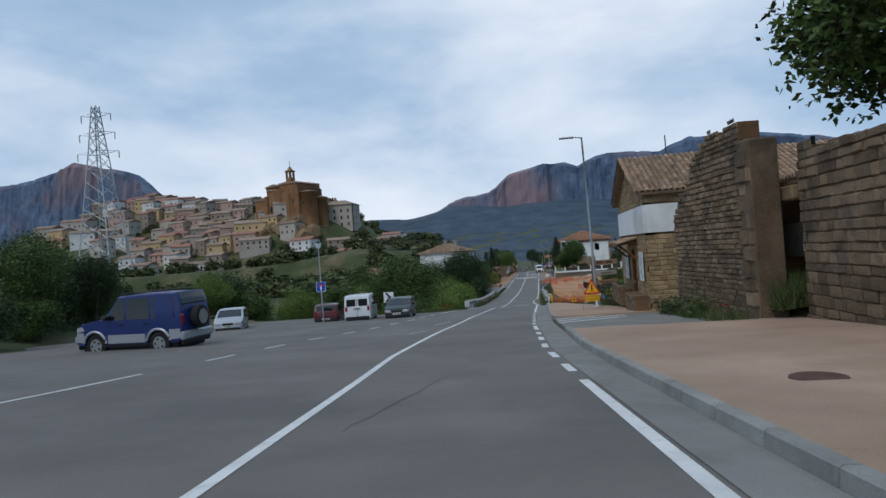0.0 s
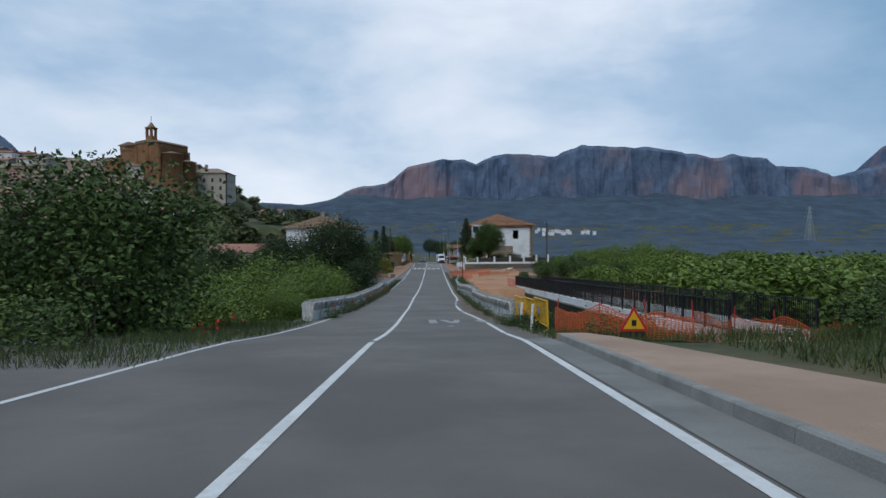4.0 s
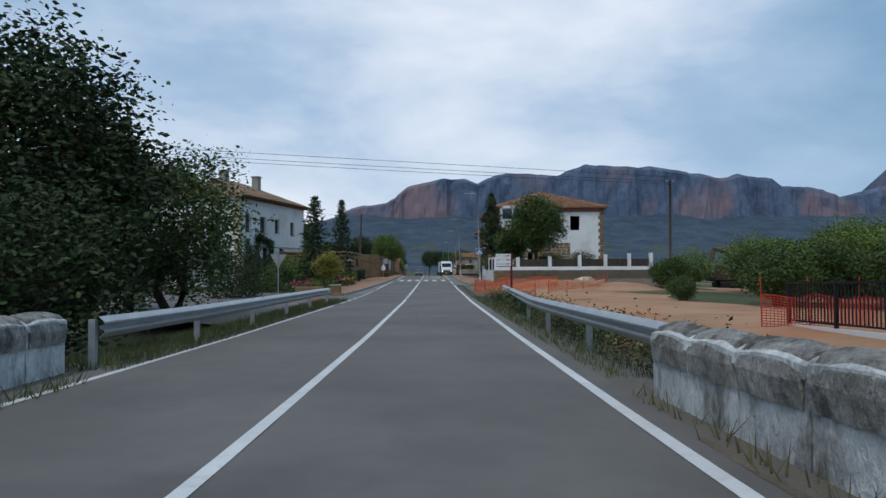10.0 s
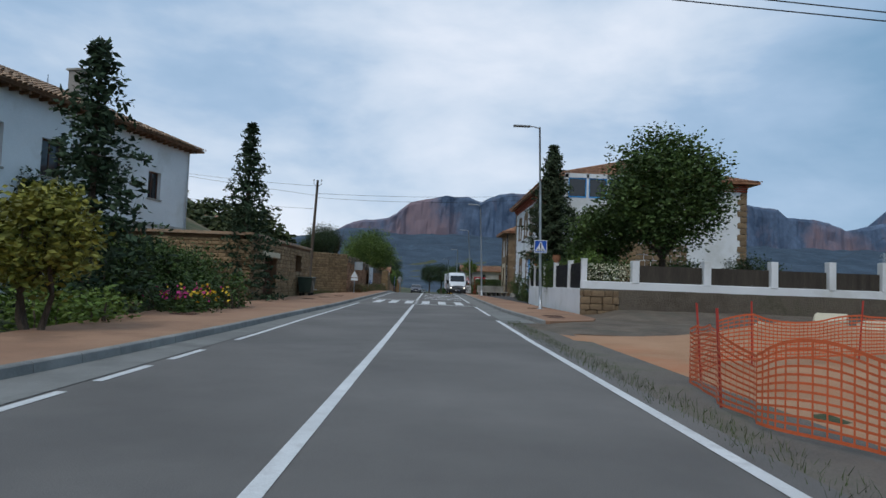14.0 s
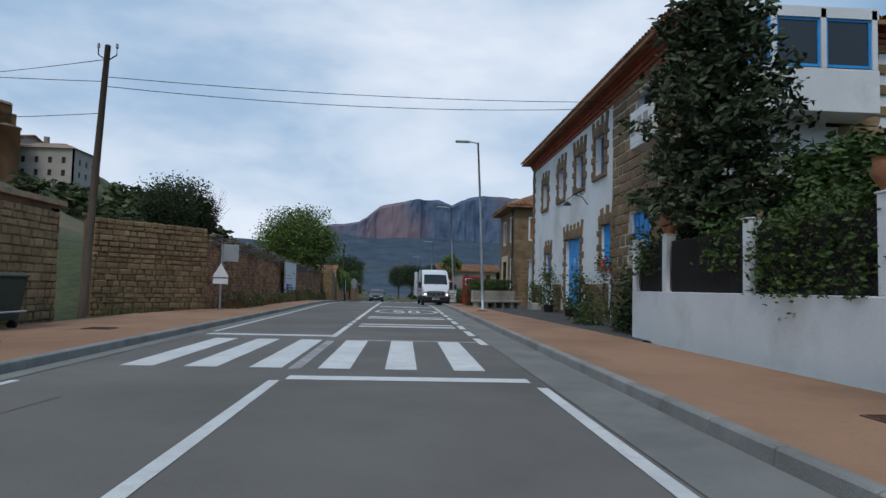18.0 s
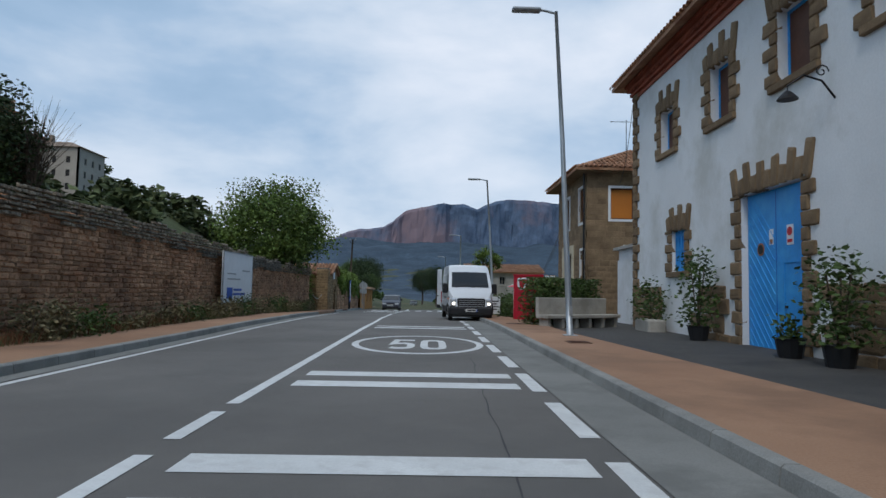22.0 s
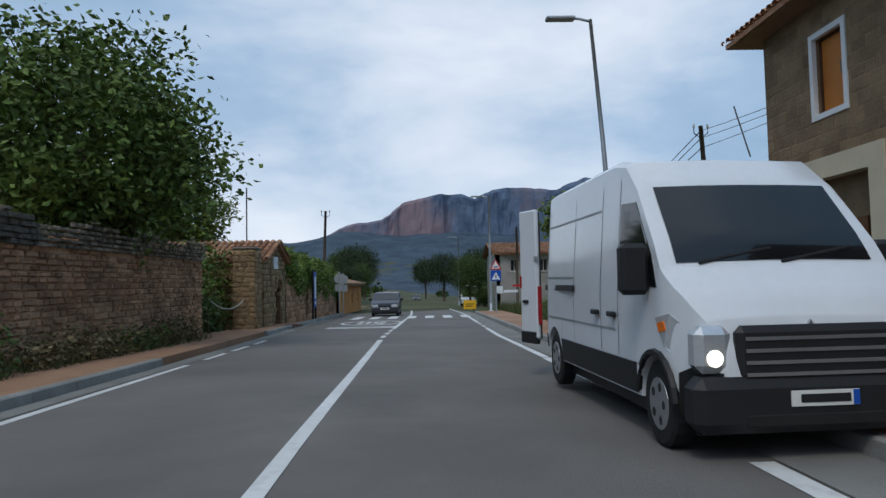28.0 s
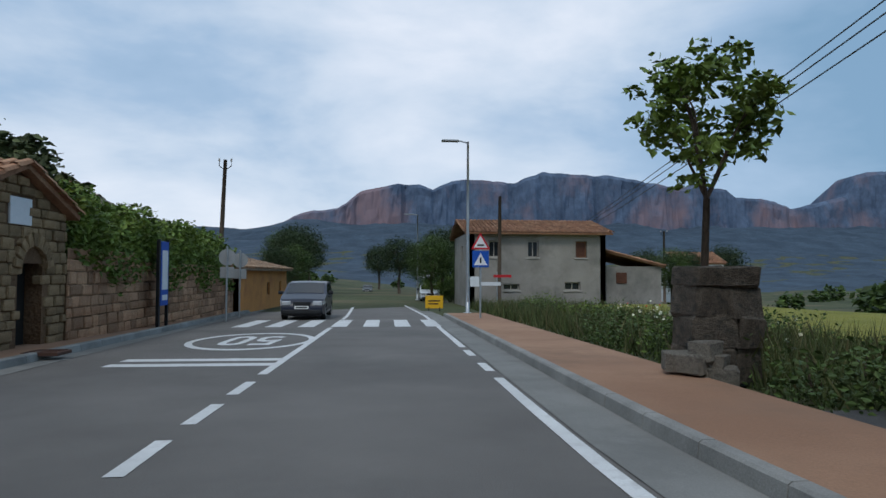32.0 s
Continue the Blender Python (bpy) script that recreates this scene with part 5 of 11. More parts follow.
tile_slope((H1X - 0.3, (H1Y0 + H1Y1) / 2, 10.78), (1, 0, 0), (0, 1, -0.46), 10.6, 4.85, mat=M["tile_old"], parent=h1)
d1 = part("door", slab(w1, 3.2, 0.9, 4.3, 3.3, -0.25, -0.18), M["wood"], h1, "reddish brown plank door")
part("door_frame", frame_bars(w1, 3.15, 0.9, 4.35, 3.35, 0.1, 0.14, -0.1), M["wood"], d1)
window_set(h1, w1, 6.35, 2.0, 6.95, 2.95, M["whitewash"], M["glass"], 0.1, 0)
window_set(h1, w1s, 7.2, 2.6, 7.8, 3.4, M["cream"], M["glass"], 0.1, 0)
porch = part("porch_roof", slab(w1 @ Matrix.Translation((2.5, 0.0, 3.75)) @ Matrix.Rotation(radians(-14), 4, "X"), -0.1, 0, 3.1, 0.06, 0.0, 1.0), M["wood"], h1, "timber porch roof with tiles")
tile_slope((H1X + 0.05, H1Y0 + 2.4, 6.87), (0, 1, 0), (-1, 0, -0.25), 3.1, 1.0, mat=M["tile_old"], parent=porch)
for u in (2.7, 5.3):
    part("brace", tube(bmesh.new(), [w1 @ Vector((u, 0.02, 2.9)), w1 @ Vector((u, 0.85, 3.6))], 0.06, 6), M["wood"], h1)
for k, (u0, u1) in enumerate(((0.2, 2.9), (4.6, 8.3))):
    bench = thing("stone_bench", (0, 0, 0), "low rough stone bench against the house wall", "bench", "benches by the stone house")
    part("core", slab(w1, u0, 0.55, u1, 1.35, 0.02, 0.6), M["mortar"], bench)
    masonry(bench, w1 @ Matrix.Translation((0, 0.6, 0)), u1 - u0, lambda u: 1.42, lambda u: 0.55, 0.2, (0.22, 0.5), M["rubble"], seed=20 + k, u_start=u0, most=60)
for u, v, s, col in ((5.55, 1.9, 0.95, (0.30, 0.42, 0.50)), (1.0, 2.0, 0.9, (0.35, 0.42, 0.45))):
    sign_p = thing("notice_panel", (0, 0, 0), "pale blue picture panel on the stone wall", "notice panel", "picture panels on the stone house")
    part("board", slab(w1, u - s / 2, v, u + s / 2, v + 1.2, 0.08, 0.11), material("panel_print", col, 0.5, 0.3, 4.0, 12.0, 0.0, tint=(0.7, 0.75, 0.78)), sign_p)
    part("frame", frame_bars(w1, u - s / 2 - 0.03, v - 0.03, u + s / 2 + 0.03, v + 1.23, 0.04, 0.03, 0.12), M["whitewash"], sign_p)
part("antenna", rod([(8.6, 33.5, 8.6), (8.6, 33.5, 12.0)], 0.03, 6), M["dark_metal"], h1)

# ---- ruined roadside wall ----
ruin = thing("ruined_wall", (0, 0, 0), "tall ruined rubble stone wall with a doorway", "wall")
wr = wall_frame(7.75, 19.2, 3.3, -1.2, 8.8)
LR = 5.7
r_top = lambda u: min(6.65, 8.8 - 0.80 * u) + 0.12 * math.sin(u * 4.1)
cut = bmesh.new()
for k in range(12):
    a, b = LR * k / 12, LR * (k + 1) / 12
    add_box(cut, a, -0.6, 0, b, 0, r_top((a + b) / 2) - 0.1, wr)
part("core", cut, M["mortar"], ruin)
masonry(ruin, wr, LR, r_top, lambda u: 0.0, 0.165, (0.13, 0.4), M["rubble"], seed=7, most=260, proud=0.06)
part("doorpost", slab(wr, -0.75, 0, 0.0, 6.05, -0.7, 0.12, 0.05), M["rubble"], ruin, "square dressed stone doorpost")
masonry(ruin, wr, 0.75, lambda u: 6.0, lambda u: 0.1, 0.42, (0.5, 0.75), M["rubble"], seed=8, most=40, proud=0.17, u_start=-0.75)
wr2 = wall_frame(9.1, -4.0, 3.9, -0.02, 1)
r2 = lambda u: 5.2 - 0.05 * max(0, u - 14) + 0.12 * math.sin(u * 0.9 + 1.2) + 0.08 * math.sin(u * 2.7)
cut = bmesh.new()
for k in range(26):
    a, b = 21.6 * k / 26, 21.6 * (k + 1) / 26
    add_box(cut, a, -0.6, 0, b, 0, r2((a + b) / 2) - 0.1, wr2)
part("core", cut, M["mortar"], ruin)
masonry(ruin, wr2, 21.6, r2, lambda u: 0.2, 0.25, (0.2, 0.62), M["rubble"], seed=9, most=230, proud=0.06, near=(8, 21.6))
part("lintel", box(8.6, 18.0, 7.55, 9.0, 21.2, 7.95, 0.04), M["ashlar"], ruin, "rough stone lintel")
part("back_wall", box(12.5, 17.5, 3.5, 12.9, 21.6, 8.3), M["mortar"], ruin)
part("back_wall", box(8.2, 21.3, 3.5, 12.9, 21.6, 8.2), M["mortar"], ruin)
part("back_wall", box(10.4, 17.4, 3.5, 10.8, 21.3, 8.1), M["mortar"], ruin)
part("block", box(9.3, 18.4, 5.95, 9.42, 20.9, 6.95, 0.02), M["concrete"], ruin, "pale board across the doorway")
tile_slope((10.6, 17.9, 8.6), (0, 1, 0), (-1, 0, -0.28), 3.6, 1.9, mat=M["tile_old"], parent=ruin)
part("chimney_pipe", rod([(10.2, 20.4, 8.2), (10.2, 20.4, 9.5)], 0.07, 8), M["dark_metal"], ruin, "thin dark chimney pipe")

# ---- village on the hill ----
town_walls = [material("town_wall", c, 0.9, 0.15, 0.1, 2.0, 0.0) for c in ((0.40, 0.36, 0.31), (0.60, 0.59, 0.57), (0.28, 0.22, 0.17), (0.42, 0.29, 0.24), (0.48, 0.35, 0.19), (0.34, 0.30, 0.26))]
town_roof = [material("town_roof", c, 0.9, 0.2, 0.3, 3.0, 0.0) for c in ((0.25, 0.17, 0.12), (0.29, 0.22, 0.17), (0.23, 0.165, 0.13), (0.30, 0.15, 0.11))]
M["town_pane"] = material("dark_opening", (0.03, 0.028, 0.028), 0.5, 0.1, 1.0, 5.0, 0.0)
trnd = random.Random(77)


def town_house(x, y, z, w, d, h, rz, wm, rm, rows=2, group="village houses on the hill", label="village house with a tiled roof"):
    top = thing("house", (x, y, z), label, "house", group, rz=rz)
    part("wall", box(-w / 2, -d / 2, -3.5, w / 2, d / 2, h), wm, top)
    bm = bmesh.new()
    e = 0.4
    prof = ((-d / 2 - e, h - 0.12), (0, h + d * 0.17), (d / 2 + e, h - 0.12), (d / 2 + e, h + 0.1), (0, h + d * 0.17 + 0.22), (-d / 2 - e, h + 0.1))
    ra = [bm.verts.new((-w / 2 - e, u, v)) for u, v in prof]
    rb = [bm.verts.new((w / 2 + e, u, v)) for u, v in prof]
    for q in range(6):
        bm.faces.new((ra[q], rb[q], rb[(q + 1) % 6], ra[(q + 1) % 6]))
    bm.faces.new(ra)
    bm.faces.new(rb[::-1])
    for xx in (-w / 2, w / 2):
        bm.faces.new([bm.verts.new(v) for v in ((xx, -d / 2, h - 0.05), (xx, d / 2, h - 0.05), (xx, 0, h + d * 0.17))])
    bmesh.ops.recalc_face_normals(bm, faces=bm.faces)
    part("roof", bm, rm, top)
    cols = max(2, int(w / 3.2))
    for r in range(rows):
        for c in range(cols):
            if trnd.random() < 0.2:
                continue
            u = -w / 2 + (c + 0.5) * w / cols
            v = 1.2 + r * (h - 1.0) / rows
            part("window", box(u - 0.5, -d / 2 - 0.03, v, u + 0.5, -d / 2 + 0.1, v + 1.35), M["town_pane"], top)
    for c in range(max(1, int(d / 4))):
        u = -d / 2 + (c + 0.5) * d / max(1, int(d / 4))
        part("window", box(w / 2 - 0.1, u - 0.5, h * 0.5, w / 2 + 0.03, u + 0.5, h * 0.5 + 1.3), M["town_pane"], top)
    return top


nearer = lambda x, y: (-0.6 + (x + 0.6) * 0.9, 10 + (y - 10) * 0.9)
TOWN = Matrix.Translation((-0.6, 10, 6)) @ Matrix.Diagonal((0.9, 0.895, 0.895, 1)) @ Matrix.Translation((0.6, -10, -6))
spots = []
for k in range(400):
    row = trnd.random()
    x = trnd.uniform(-345, -165 + 40 * (1 - row))
    y = 372 + 120 * row + trnd.uniform(-6, 6) + (x + 240) * -0.10
    if -214 < x < -140 and y > 408:
        continue
    if any(abs(x - a) < 10.5 and abs(y - b) < 11.5 for a, b in spots):
        continue
    spots.append((x, y))
    if len(spots) >= 74:
        break
for x, y in spots:
    w, d, h = trnd.uniform(8, 14), trnd.uniform(7, 10), trnd.uniform(6.0, 9.5)
    wm = trnd.choice(town_walls + town_walls[:1] * 2)
    x, y = nearer(x, y)
    town_house(x, y, land(x, y), w, d, h, trnd.uniform(-25, 30), wm, trnd.choice(town_roof), 2)
for x, y, w, d, h, c, lab in ((-150, 385, 22, 10, 9, 0, "cream village house with a tiled roof"), (-176, 378, 18, 11, 8, 4, "yellow ochre village house with a tiled roof"), (-134, 402, 16, 9, 7, 0, "cream village house with a tiled roof"), (-118, 372, 12, 8, 5, 2, "low stone village house"), (-166, 360, 16, 9, 6, 5, "grey village house with a tiled roof")):
    x, y = nearer(x, y)
    town_house(x, y, land(x, y), w, d, h, 12, town_walls[c], town_roof[1], 2, label=lab)
low = []
for k in range(600):
    y = trnd.uniform(268, 352)
    x = -(y - 10) * trnd.uniform(0.27, 0.72)
    if land(x, y) > 45 or (-168 < x < -104 and y > 318) or any(abs(x - a) < 8.5 and abs(y - b) < 9.5 for a, b in low):
        continue
    low.append((x, y))
    if len(low) >= 34:
        break
for k in range(900):
    y = trnd.uniform(338, 398)
    x = -(y - 10) * trnd.uniform(0.22, 0.62)
    if (-192 < x < -122 and y > 366) or (-172 < x < -86 and y > 330) or land(x, y) < 4 or any(abs(x - a) < 8.0 and abs(y - b) < 8.0 for a, b in low):
        continue
    low.append((x, y))
    if len(low) >= 92:
        break
for x, y in low:
    town_house(x, y, land(x, y), trnd.uniform(7, 12), trnd.uniform(6, 9), trnd.uniform(5.0, 8.0), trnd.uniform(-25, 30), trnd.choice(town_walls), trnd.choice(town_roof), 2)
town_house(-38.5, 165, -3.0, 12, 9, 5.6, -20, town_walls[1], town_roof[3], 1, label="white house with a red tiled roof among trees")
# manor beside the church
res = thing("manor_house", (0, 0, 0), "three-storey tan stone manor with a hipped tile roof", "house")
rx, ry, rz0 = -140, 446, 30
wres = wall_frame(rx + 13, ry - 9, rz0, -1, 0)
holes_r = tuple((3.0 + 5.0 * i, 4.5 + 5.2 * j, 4.5 + 5.0 * i, 7.0 + 5.2 * j) for i in range(5) for j in range(3))
part("wall", panel(26, 21, holes_r, 0.6, wres), town_walls[0], res)
wres2 = wall_frame(rx + 13, ry + 9, rz0, 0, -1)
holes_r2 = tuple((2.6 + 5.0 * i, 4.5 + 5.2 * j, 4.1 + 5.0 * i, 7.0 + 5.2 * j) for i in range(3) for j in range(3))
part("wall", panel(18, 21, holes_r2, 0.6, wres2), town_walls[0], res)
part("wall", box(rx - 13, ry - 8.4, rz0, rx - 12.4, ry + 9, rz0 + 21), town_walls[0], res)
part("wall", box(rx - 12.4, ry + 8.4, rz0, rx + 12.4, ry + 9, rz0 + 21), town_walls[0], res)
for fr, hs in ((wres, holes_r), (wres2, holes_r2)):
    for a, c, b, d in hs:
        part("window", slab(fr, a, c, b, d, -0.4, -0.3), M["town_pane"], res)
hip = bmesh.new()
hv = [hip.verts.new(v) for v in ((rx - 14, ry - 10, rz0 + 21), (rx + 14, ry - 10, rz0 + 21), (rx + 14, ry + 10, rz0 + 21), (rx - 14, ry + 10, rz0 + 21), (rx - 5, ry, rz0 + 25), (rx + 5, ry, rz0 + 25))]
for f in ((0, 1, 5, 4), (1, 2, 5), (2, 3, 4, 5), (3, 0, 4), (3, 2, 1, 0)):
    hip.faces.new([hv[i] for i in f])
part("roof", hip, town_roof[1], res)
part("chimney", box(rx - 3, ry - 1, rz0 + 23.5, rx - 1.5, ry + 0.5, rz0 + 27.5), town_walls[2], res)

res.matrix_world = Matrix.Translation((-0.6, 10, 6)) @ Matrix.Diagonal((0.815, 0.815, 0.76, 1)) @ Matrix.Translation((0.6, -10, -6))
# ---- church ----
ch = thing("church", (0, 0, 0), "large red-brown brick church with buttresses and a small belfry", "church")
ch.matrix_world = Matrix.Translation((-155, 391, 0)) @ Matrix.Rotation(radians(-20), 4, "Z") @ Matrix.Translation((155, -391, 0)) @ TOWN
NEAR = Matrix.Translation((-0.7, 25, 3.0)) @ Matrix.Diagonal((0.88, 0.88, 0.86, 1)) @ Matrix.Translation((0.7, -25, -4.6))
ch.matrix_world = NEAR @ ch.matrix_world
CY, CB = 430, 22
part("nave", box(-190, CY, CB, -160, CY + 26, CB + 44), M["brick_red"], ch)
gal = wall_frame(-176, CY, CB, -1, 0)
part("gallery", panel(14, 3.2, tuple((0.6 + 1.3 * i, 0.7, 1.5 + 1.3 * i, 2.6) for i in range(10)), 0.8, wall_frame(-176, CY - 0.3, CB + 43.2, -1, 0)), M["brick_red"], ch, "arcaded gallery under the eaves")
part("gallery_roof", prism(((-191, CB + 46.4), (-175, CB + 46.4), (-175, CB + 46.9), (-183, CB + 48.6), (-191, CB + 46.9)), 14), town_roof[0], ch).matrix_local = Matrix.Translation((0, CY - 0.8, 0))
part("nave", box(-176, CY - 1.0, CB + 2, -160, CY + 24, CB + 47), M["brick_red"], ch)
for ax, ay, ar, ah in ((-156.2, CY + 6, 6.2, 40), (-154.4, CY + 17, 5.0, 36)):
    ap = part("apse", tube(bmesh.new(), [(ax, ay, CB - 2), (ax, ay, CB + ah)], [ar * 1.03, ar], 20), M["brick_red"], ch, smooth=True)
    part("roof", tube(bmesh.new(), [(ax, ay, CB + ah), (ax, ay, CB + ah + 0.5), (ax, ay, CB + ah + 2.0)], [ar + 0.4, ar + 0.4, 0.3], 20), town_roof[0], ap)
    part("window", box(ax - 0.5, ay - ar - 0.15, CB + ah - 9, ax + 0.5, ay - ar + 0.6, CB + ah - 6.4), M["town_pane"], ap)
part("side_chapel", box(-203, CY + 1, CB + 6, -189, CY + 20, CB + 37.5), M["brick_red"], ch)
part("roof", prism(((-204, CB + 37.5), (-189, CB + 37.5), (-189, CB + 40.5), (-204, CB + 38.1)), 19), town_roof[0], ch).matrix_local = Matrix.Translation((0, CY + 0.5, 0))
part("roof", prism(((-177, CB + 47), (-159, CB + 47), (-160, CB + 48.2), (-168, CB + 49.0), (-177, CB + 48.2)), 25), town_roof[0], ch).matrix_local = Matrix.Translation((0, CY - 1.5, 0))
for bx, h in ((-190, 40), (-176.5, 45), (-168.5, 45), (-160.5, 43)):
    bm = bmesh.new()
    tube(bm, [(bx, CY - 0.4, CB - 2), (bx, CY - 0.4, CB + h)], [1.9, 1.5], 8)
    part("buttress", bm, M["brick_red"], ch)
for wx, wz in ((-186, 28), (-172.5, 30), (-164.5, 32)):
    part("window", box(wx - 0.6, CY - 1.15, CB + wz, wx + 0.6, CY - 0.2, CB + wz + 3.6), M["town_pane"], ch)
part("plaque", box(-181.5, CY - 0.2, CB + 26.5, -178, CY + 0.3, CB + 29), M["whitewash"], ch)
bel = part("belfry", box(-174.3, CY + 4, CB + 47.5, -169.7, CY + 8.6, CB + 52.5), M["brick_red"], ch)
for dx in (0, 3.4):
    for dy in (0, 3.4):
        part("belfry_post", box(-174.3 + dx, CY + 4 + dy, CB + 52.5, -173.1 + dx, CY + 5.2 + dy, CB + 57), M["brick_red"], bel)
part("belfry_top", box(-174.6, CY + 3.7, CB + 57, -169.4, CY + 8.9, CB + 58), M["brick_red"], bel)
bm = bmesh.new()
bmesh.ops.create_cone(bm, cap_ends=True, segments=8, radius1=2.6, radius2=0.25, depth=3.6, matrix=Matrix.Translation((-172, CY + 6.3, CB + 59.6)))
part("spire", bm, town_roof[0], bel)
part("cross", rod([(-172, CY + 6.3, CB + 61), (-172, CY + 6.3, CB + 65)], 0.16, 5), M["dark_metal"], bel)
bm = bmesh.new()
rocks = random.Random(4)
for k in range(60):
    x, y, r = rocks.uniform(-206, -148), CY + rocks.uniform(-10, 3), rocks.uniform(2.5, 6)
    x, y = (ch.matrix_world @ Vector((x, y, 0)))[:2]
    ge = bmesh.ops.create_icosphere(bm, subdivisions=1, radius=r, matrix=Matrix.Translation((x, y, land(x, y) + rocks.uniform(-1, 3.0))))["verts"]
    for v in ge:
        v.co += Vector((rocks.uniform(-1, 1), rocks.uniform(-1, 1), rocks.uniform(-1, 1))) * r * 0.2
rock_face = part("rock_face", bm, M["town_rock"])
tagged(rock_face, "brown rock outcrop under the church", "rock", kind="structure")


# ---- street helpers ----
M["white_car"] = material("white_car_paint", (0.66, 0.69, 0.72), 0.25, 0.03, 0.5, 10.0, 0.0, spec=0.5, coat=0.6)
M["dark_car"] = material("dark_blue_car_paint", (0.010, 0.014, 0.030), 0.32, 0.1, 0.5, 10.0, 0.0, spec=0.4, coat=0.2)
M["trim_black"] = material("black_plastic", (0.018, 0.019, 0.021), 0.5, 0.1, 3.0, 40.0, 0.02)
M["sign_blue"] = material("sign_blue", (0.012, 0.085, 0.42), 0.4, 0.05, 3.0, 30.0, 0.0)
M["sign_red"] = material("sign_red", (0.52, 0.02, 0.03), 0.4, 0.05, 3.0, 30.0, 0.0)
M["sign_white"] = material("sign_white", (0.72, 0.74, 0.76), 0.4, 0.05, 3.0, 30.0, 0.0)
M["sign_yellow"] = material("sign_yellow", (0.75, 0.42, 0.02), 0.45, 0.06, 3.0, 30.0, 0.0)
M["sign_back"] = material("sign_back", (0.34, 0.36, 0.37), 0.5, 0.1, 3.0, 30.0, 0.0, metal=0.5)
M["terracotta"] = material("terracotta", (0.36, 0.16, 0.085), 0.85, 0.2, 3.0, 30.0, 0.15)
M["reed"] = material("reed_screen", (0.055, 0.045, 0.035), 0.9, 0.3, 3.0, 40.0, 0.2, stretch=(1, 1, 0.1))
M["red_box"] = material("red_enamel", (0.40, 0.012, 0.03), 0.35, 0.06, 1.0, 20.0, 0.0)
M["flower_white"] = material("white_flower", (0.72, 0.70, 0.52), 0.7, 0.1, 3.0, 20.0, 0.0, island=0.15)
M["flower_pink"] = material("pink_flower", (0.62, 0.05, 0.22), 0.6, 0.1, 3.0, 20.0, 0.0, island=0.2)
M["flower_yellow"] = material("yellow_flower", (0.75, 0.48, 0.03), 0.6, 0.1, 3.0, 20.0, 0.0, island=0.2)
M["poppy"] = material("red_poppy", (0.60, 0.03, 0.02), 0.6, 0.1, 3.0, 20.0, 0.0, island=0.2)
M["old_wood"] = material("grey_brown_pole", (0.10, 0.075, 0.055), 0.9, 0.3, 3.0, 30.0, 0.3, stretch=(1, 1, 0.1))
HR = np.random.default_rng(77)


def leaves_in(bounds, n, size, mat, parent, name="foliage", droop=0.1, lump=0.35, soft=0.12):
    """Leaves through a lumpy block of greenery."""
    x0, y0, z0, x1, y1, z1 = bounds
    p = HR.uniform(size=(n, 3)) * np.array([x1 - x0, y1 - y0, z1 - z0]) + np.array([x0, y0, z0])
    k = np.array([noise.noise(Vector((a * 1.3, b * 1.3, 4.0))) for a, b, c in p])
    p[:, 2] = z0 + (p[:, 2] - z0) * (1 + lump * k)
    p += HR.normal(size=p.shape) * soft
    p[:, 2] = np.maximum(p[:, 2], z0 + 0.02)
    ob = new(name, leaf_mesh(name, p, size, mat, droop=droop))
    ob.parent = parent
    return ob


def hedge(name, bounds, n, size, mat, label, category="hedge", core=0.22):
    h = thing(name, ((bounds[0] + bounds[3]) / 2, (bounds[1] + bounds[4]) / 2, bounds[2]), label, category)
    ox, oy, oz = h.matrix_world.translation
    b = (bounds[0] - ox, bounds[1] - oy, 0, bounds[3] - ox, bounds[4] - oy, bounds[5] - oz)
    leaves_in(b, n, size, mat, h)
    bm = bmesh.new()
    rnd = random.Random(n)
    for _ in range(9):
        x, y = rnd.uniform(b[0], b[3]), rnd.uniform(b[1], b[4])
        tube(bm, [(x, y, -0.08), (x + rnd.uniform(-0.1, 0.1), y, b[5] * 0.45), (x + rnd.uniform(-0.2, 0.2), y, b[5] * 0.9)], [0.025, 0.02, 0.006], 5)
    tagged(part("stems", bm, M["bark"], h), kind="stuff")
    return h


def stone_at(parent, m, u, v, su, sv, mat, rnd, out=0.06, tilt=0.0):
    ob = new("stone", rnd.choice(stone_set(mat)))
    ob.parent = parent
    ob.matrix_local = m @ Matrix.Translation((u, out - 0.09, v)) @ Matrix.Rotation(tilt, 4, "Y") @ Matrix.Diagonal((su, 0.18, sv, 1))


def surround(parent, m, u0, v0, u1, v1, mat, seed, sill=True, foot=None):
    """Toothed stone jambs and a fan of tall voussoirs round an opening."""
    rnd = random.Random(seed)
    v = v0 if foot is None else foot
    k = 0
    while v < v1 - 0.05:
        h = min(rnd.uniform(0.26, 0.33), v1 - v + 0.02)
        for s in (-1, 1):
            w = (0.52 if (k + (s > 0)) % 2 else 0.3) * rnd.uniform(0.9, 1.1)
            stone_at(parent, m, (u0 - w / 2) if s < 0 else (u1 + w / 2), v + h / 2, w - 0.02, h - 0.02, mat, rnd)
        v += h
        k += 1
    n = max(4, int((u1 - u0 + 0.7) / 0.27))
    for i in range(n):
        f = (i + 0.5) / n
        h = (0.42 if i % 2 else 0.72) * rnd.uniform(0.92, 1.08)
        u = u0 - 0.35 + f * (u1 - u0 + 0.7)
        stone_at(parent, m, u + (f - 0.5) * 0.22 * h, v1 + h / 2, (u1 - u0 + 0.7) / n - 0.02, h, mat, rnd, tilt=(f - 0.5) * 0.5)
    if sill:
        part("sill", slab(m, u0 - 0.3, v0 - 0.17, u1 + 0.3, v0 - 0.005, -0.1, 0.1, 0.015), mat, parent)


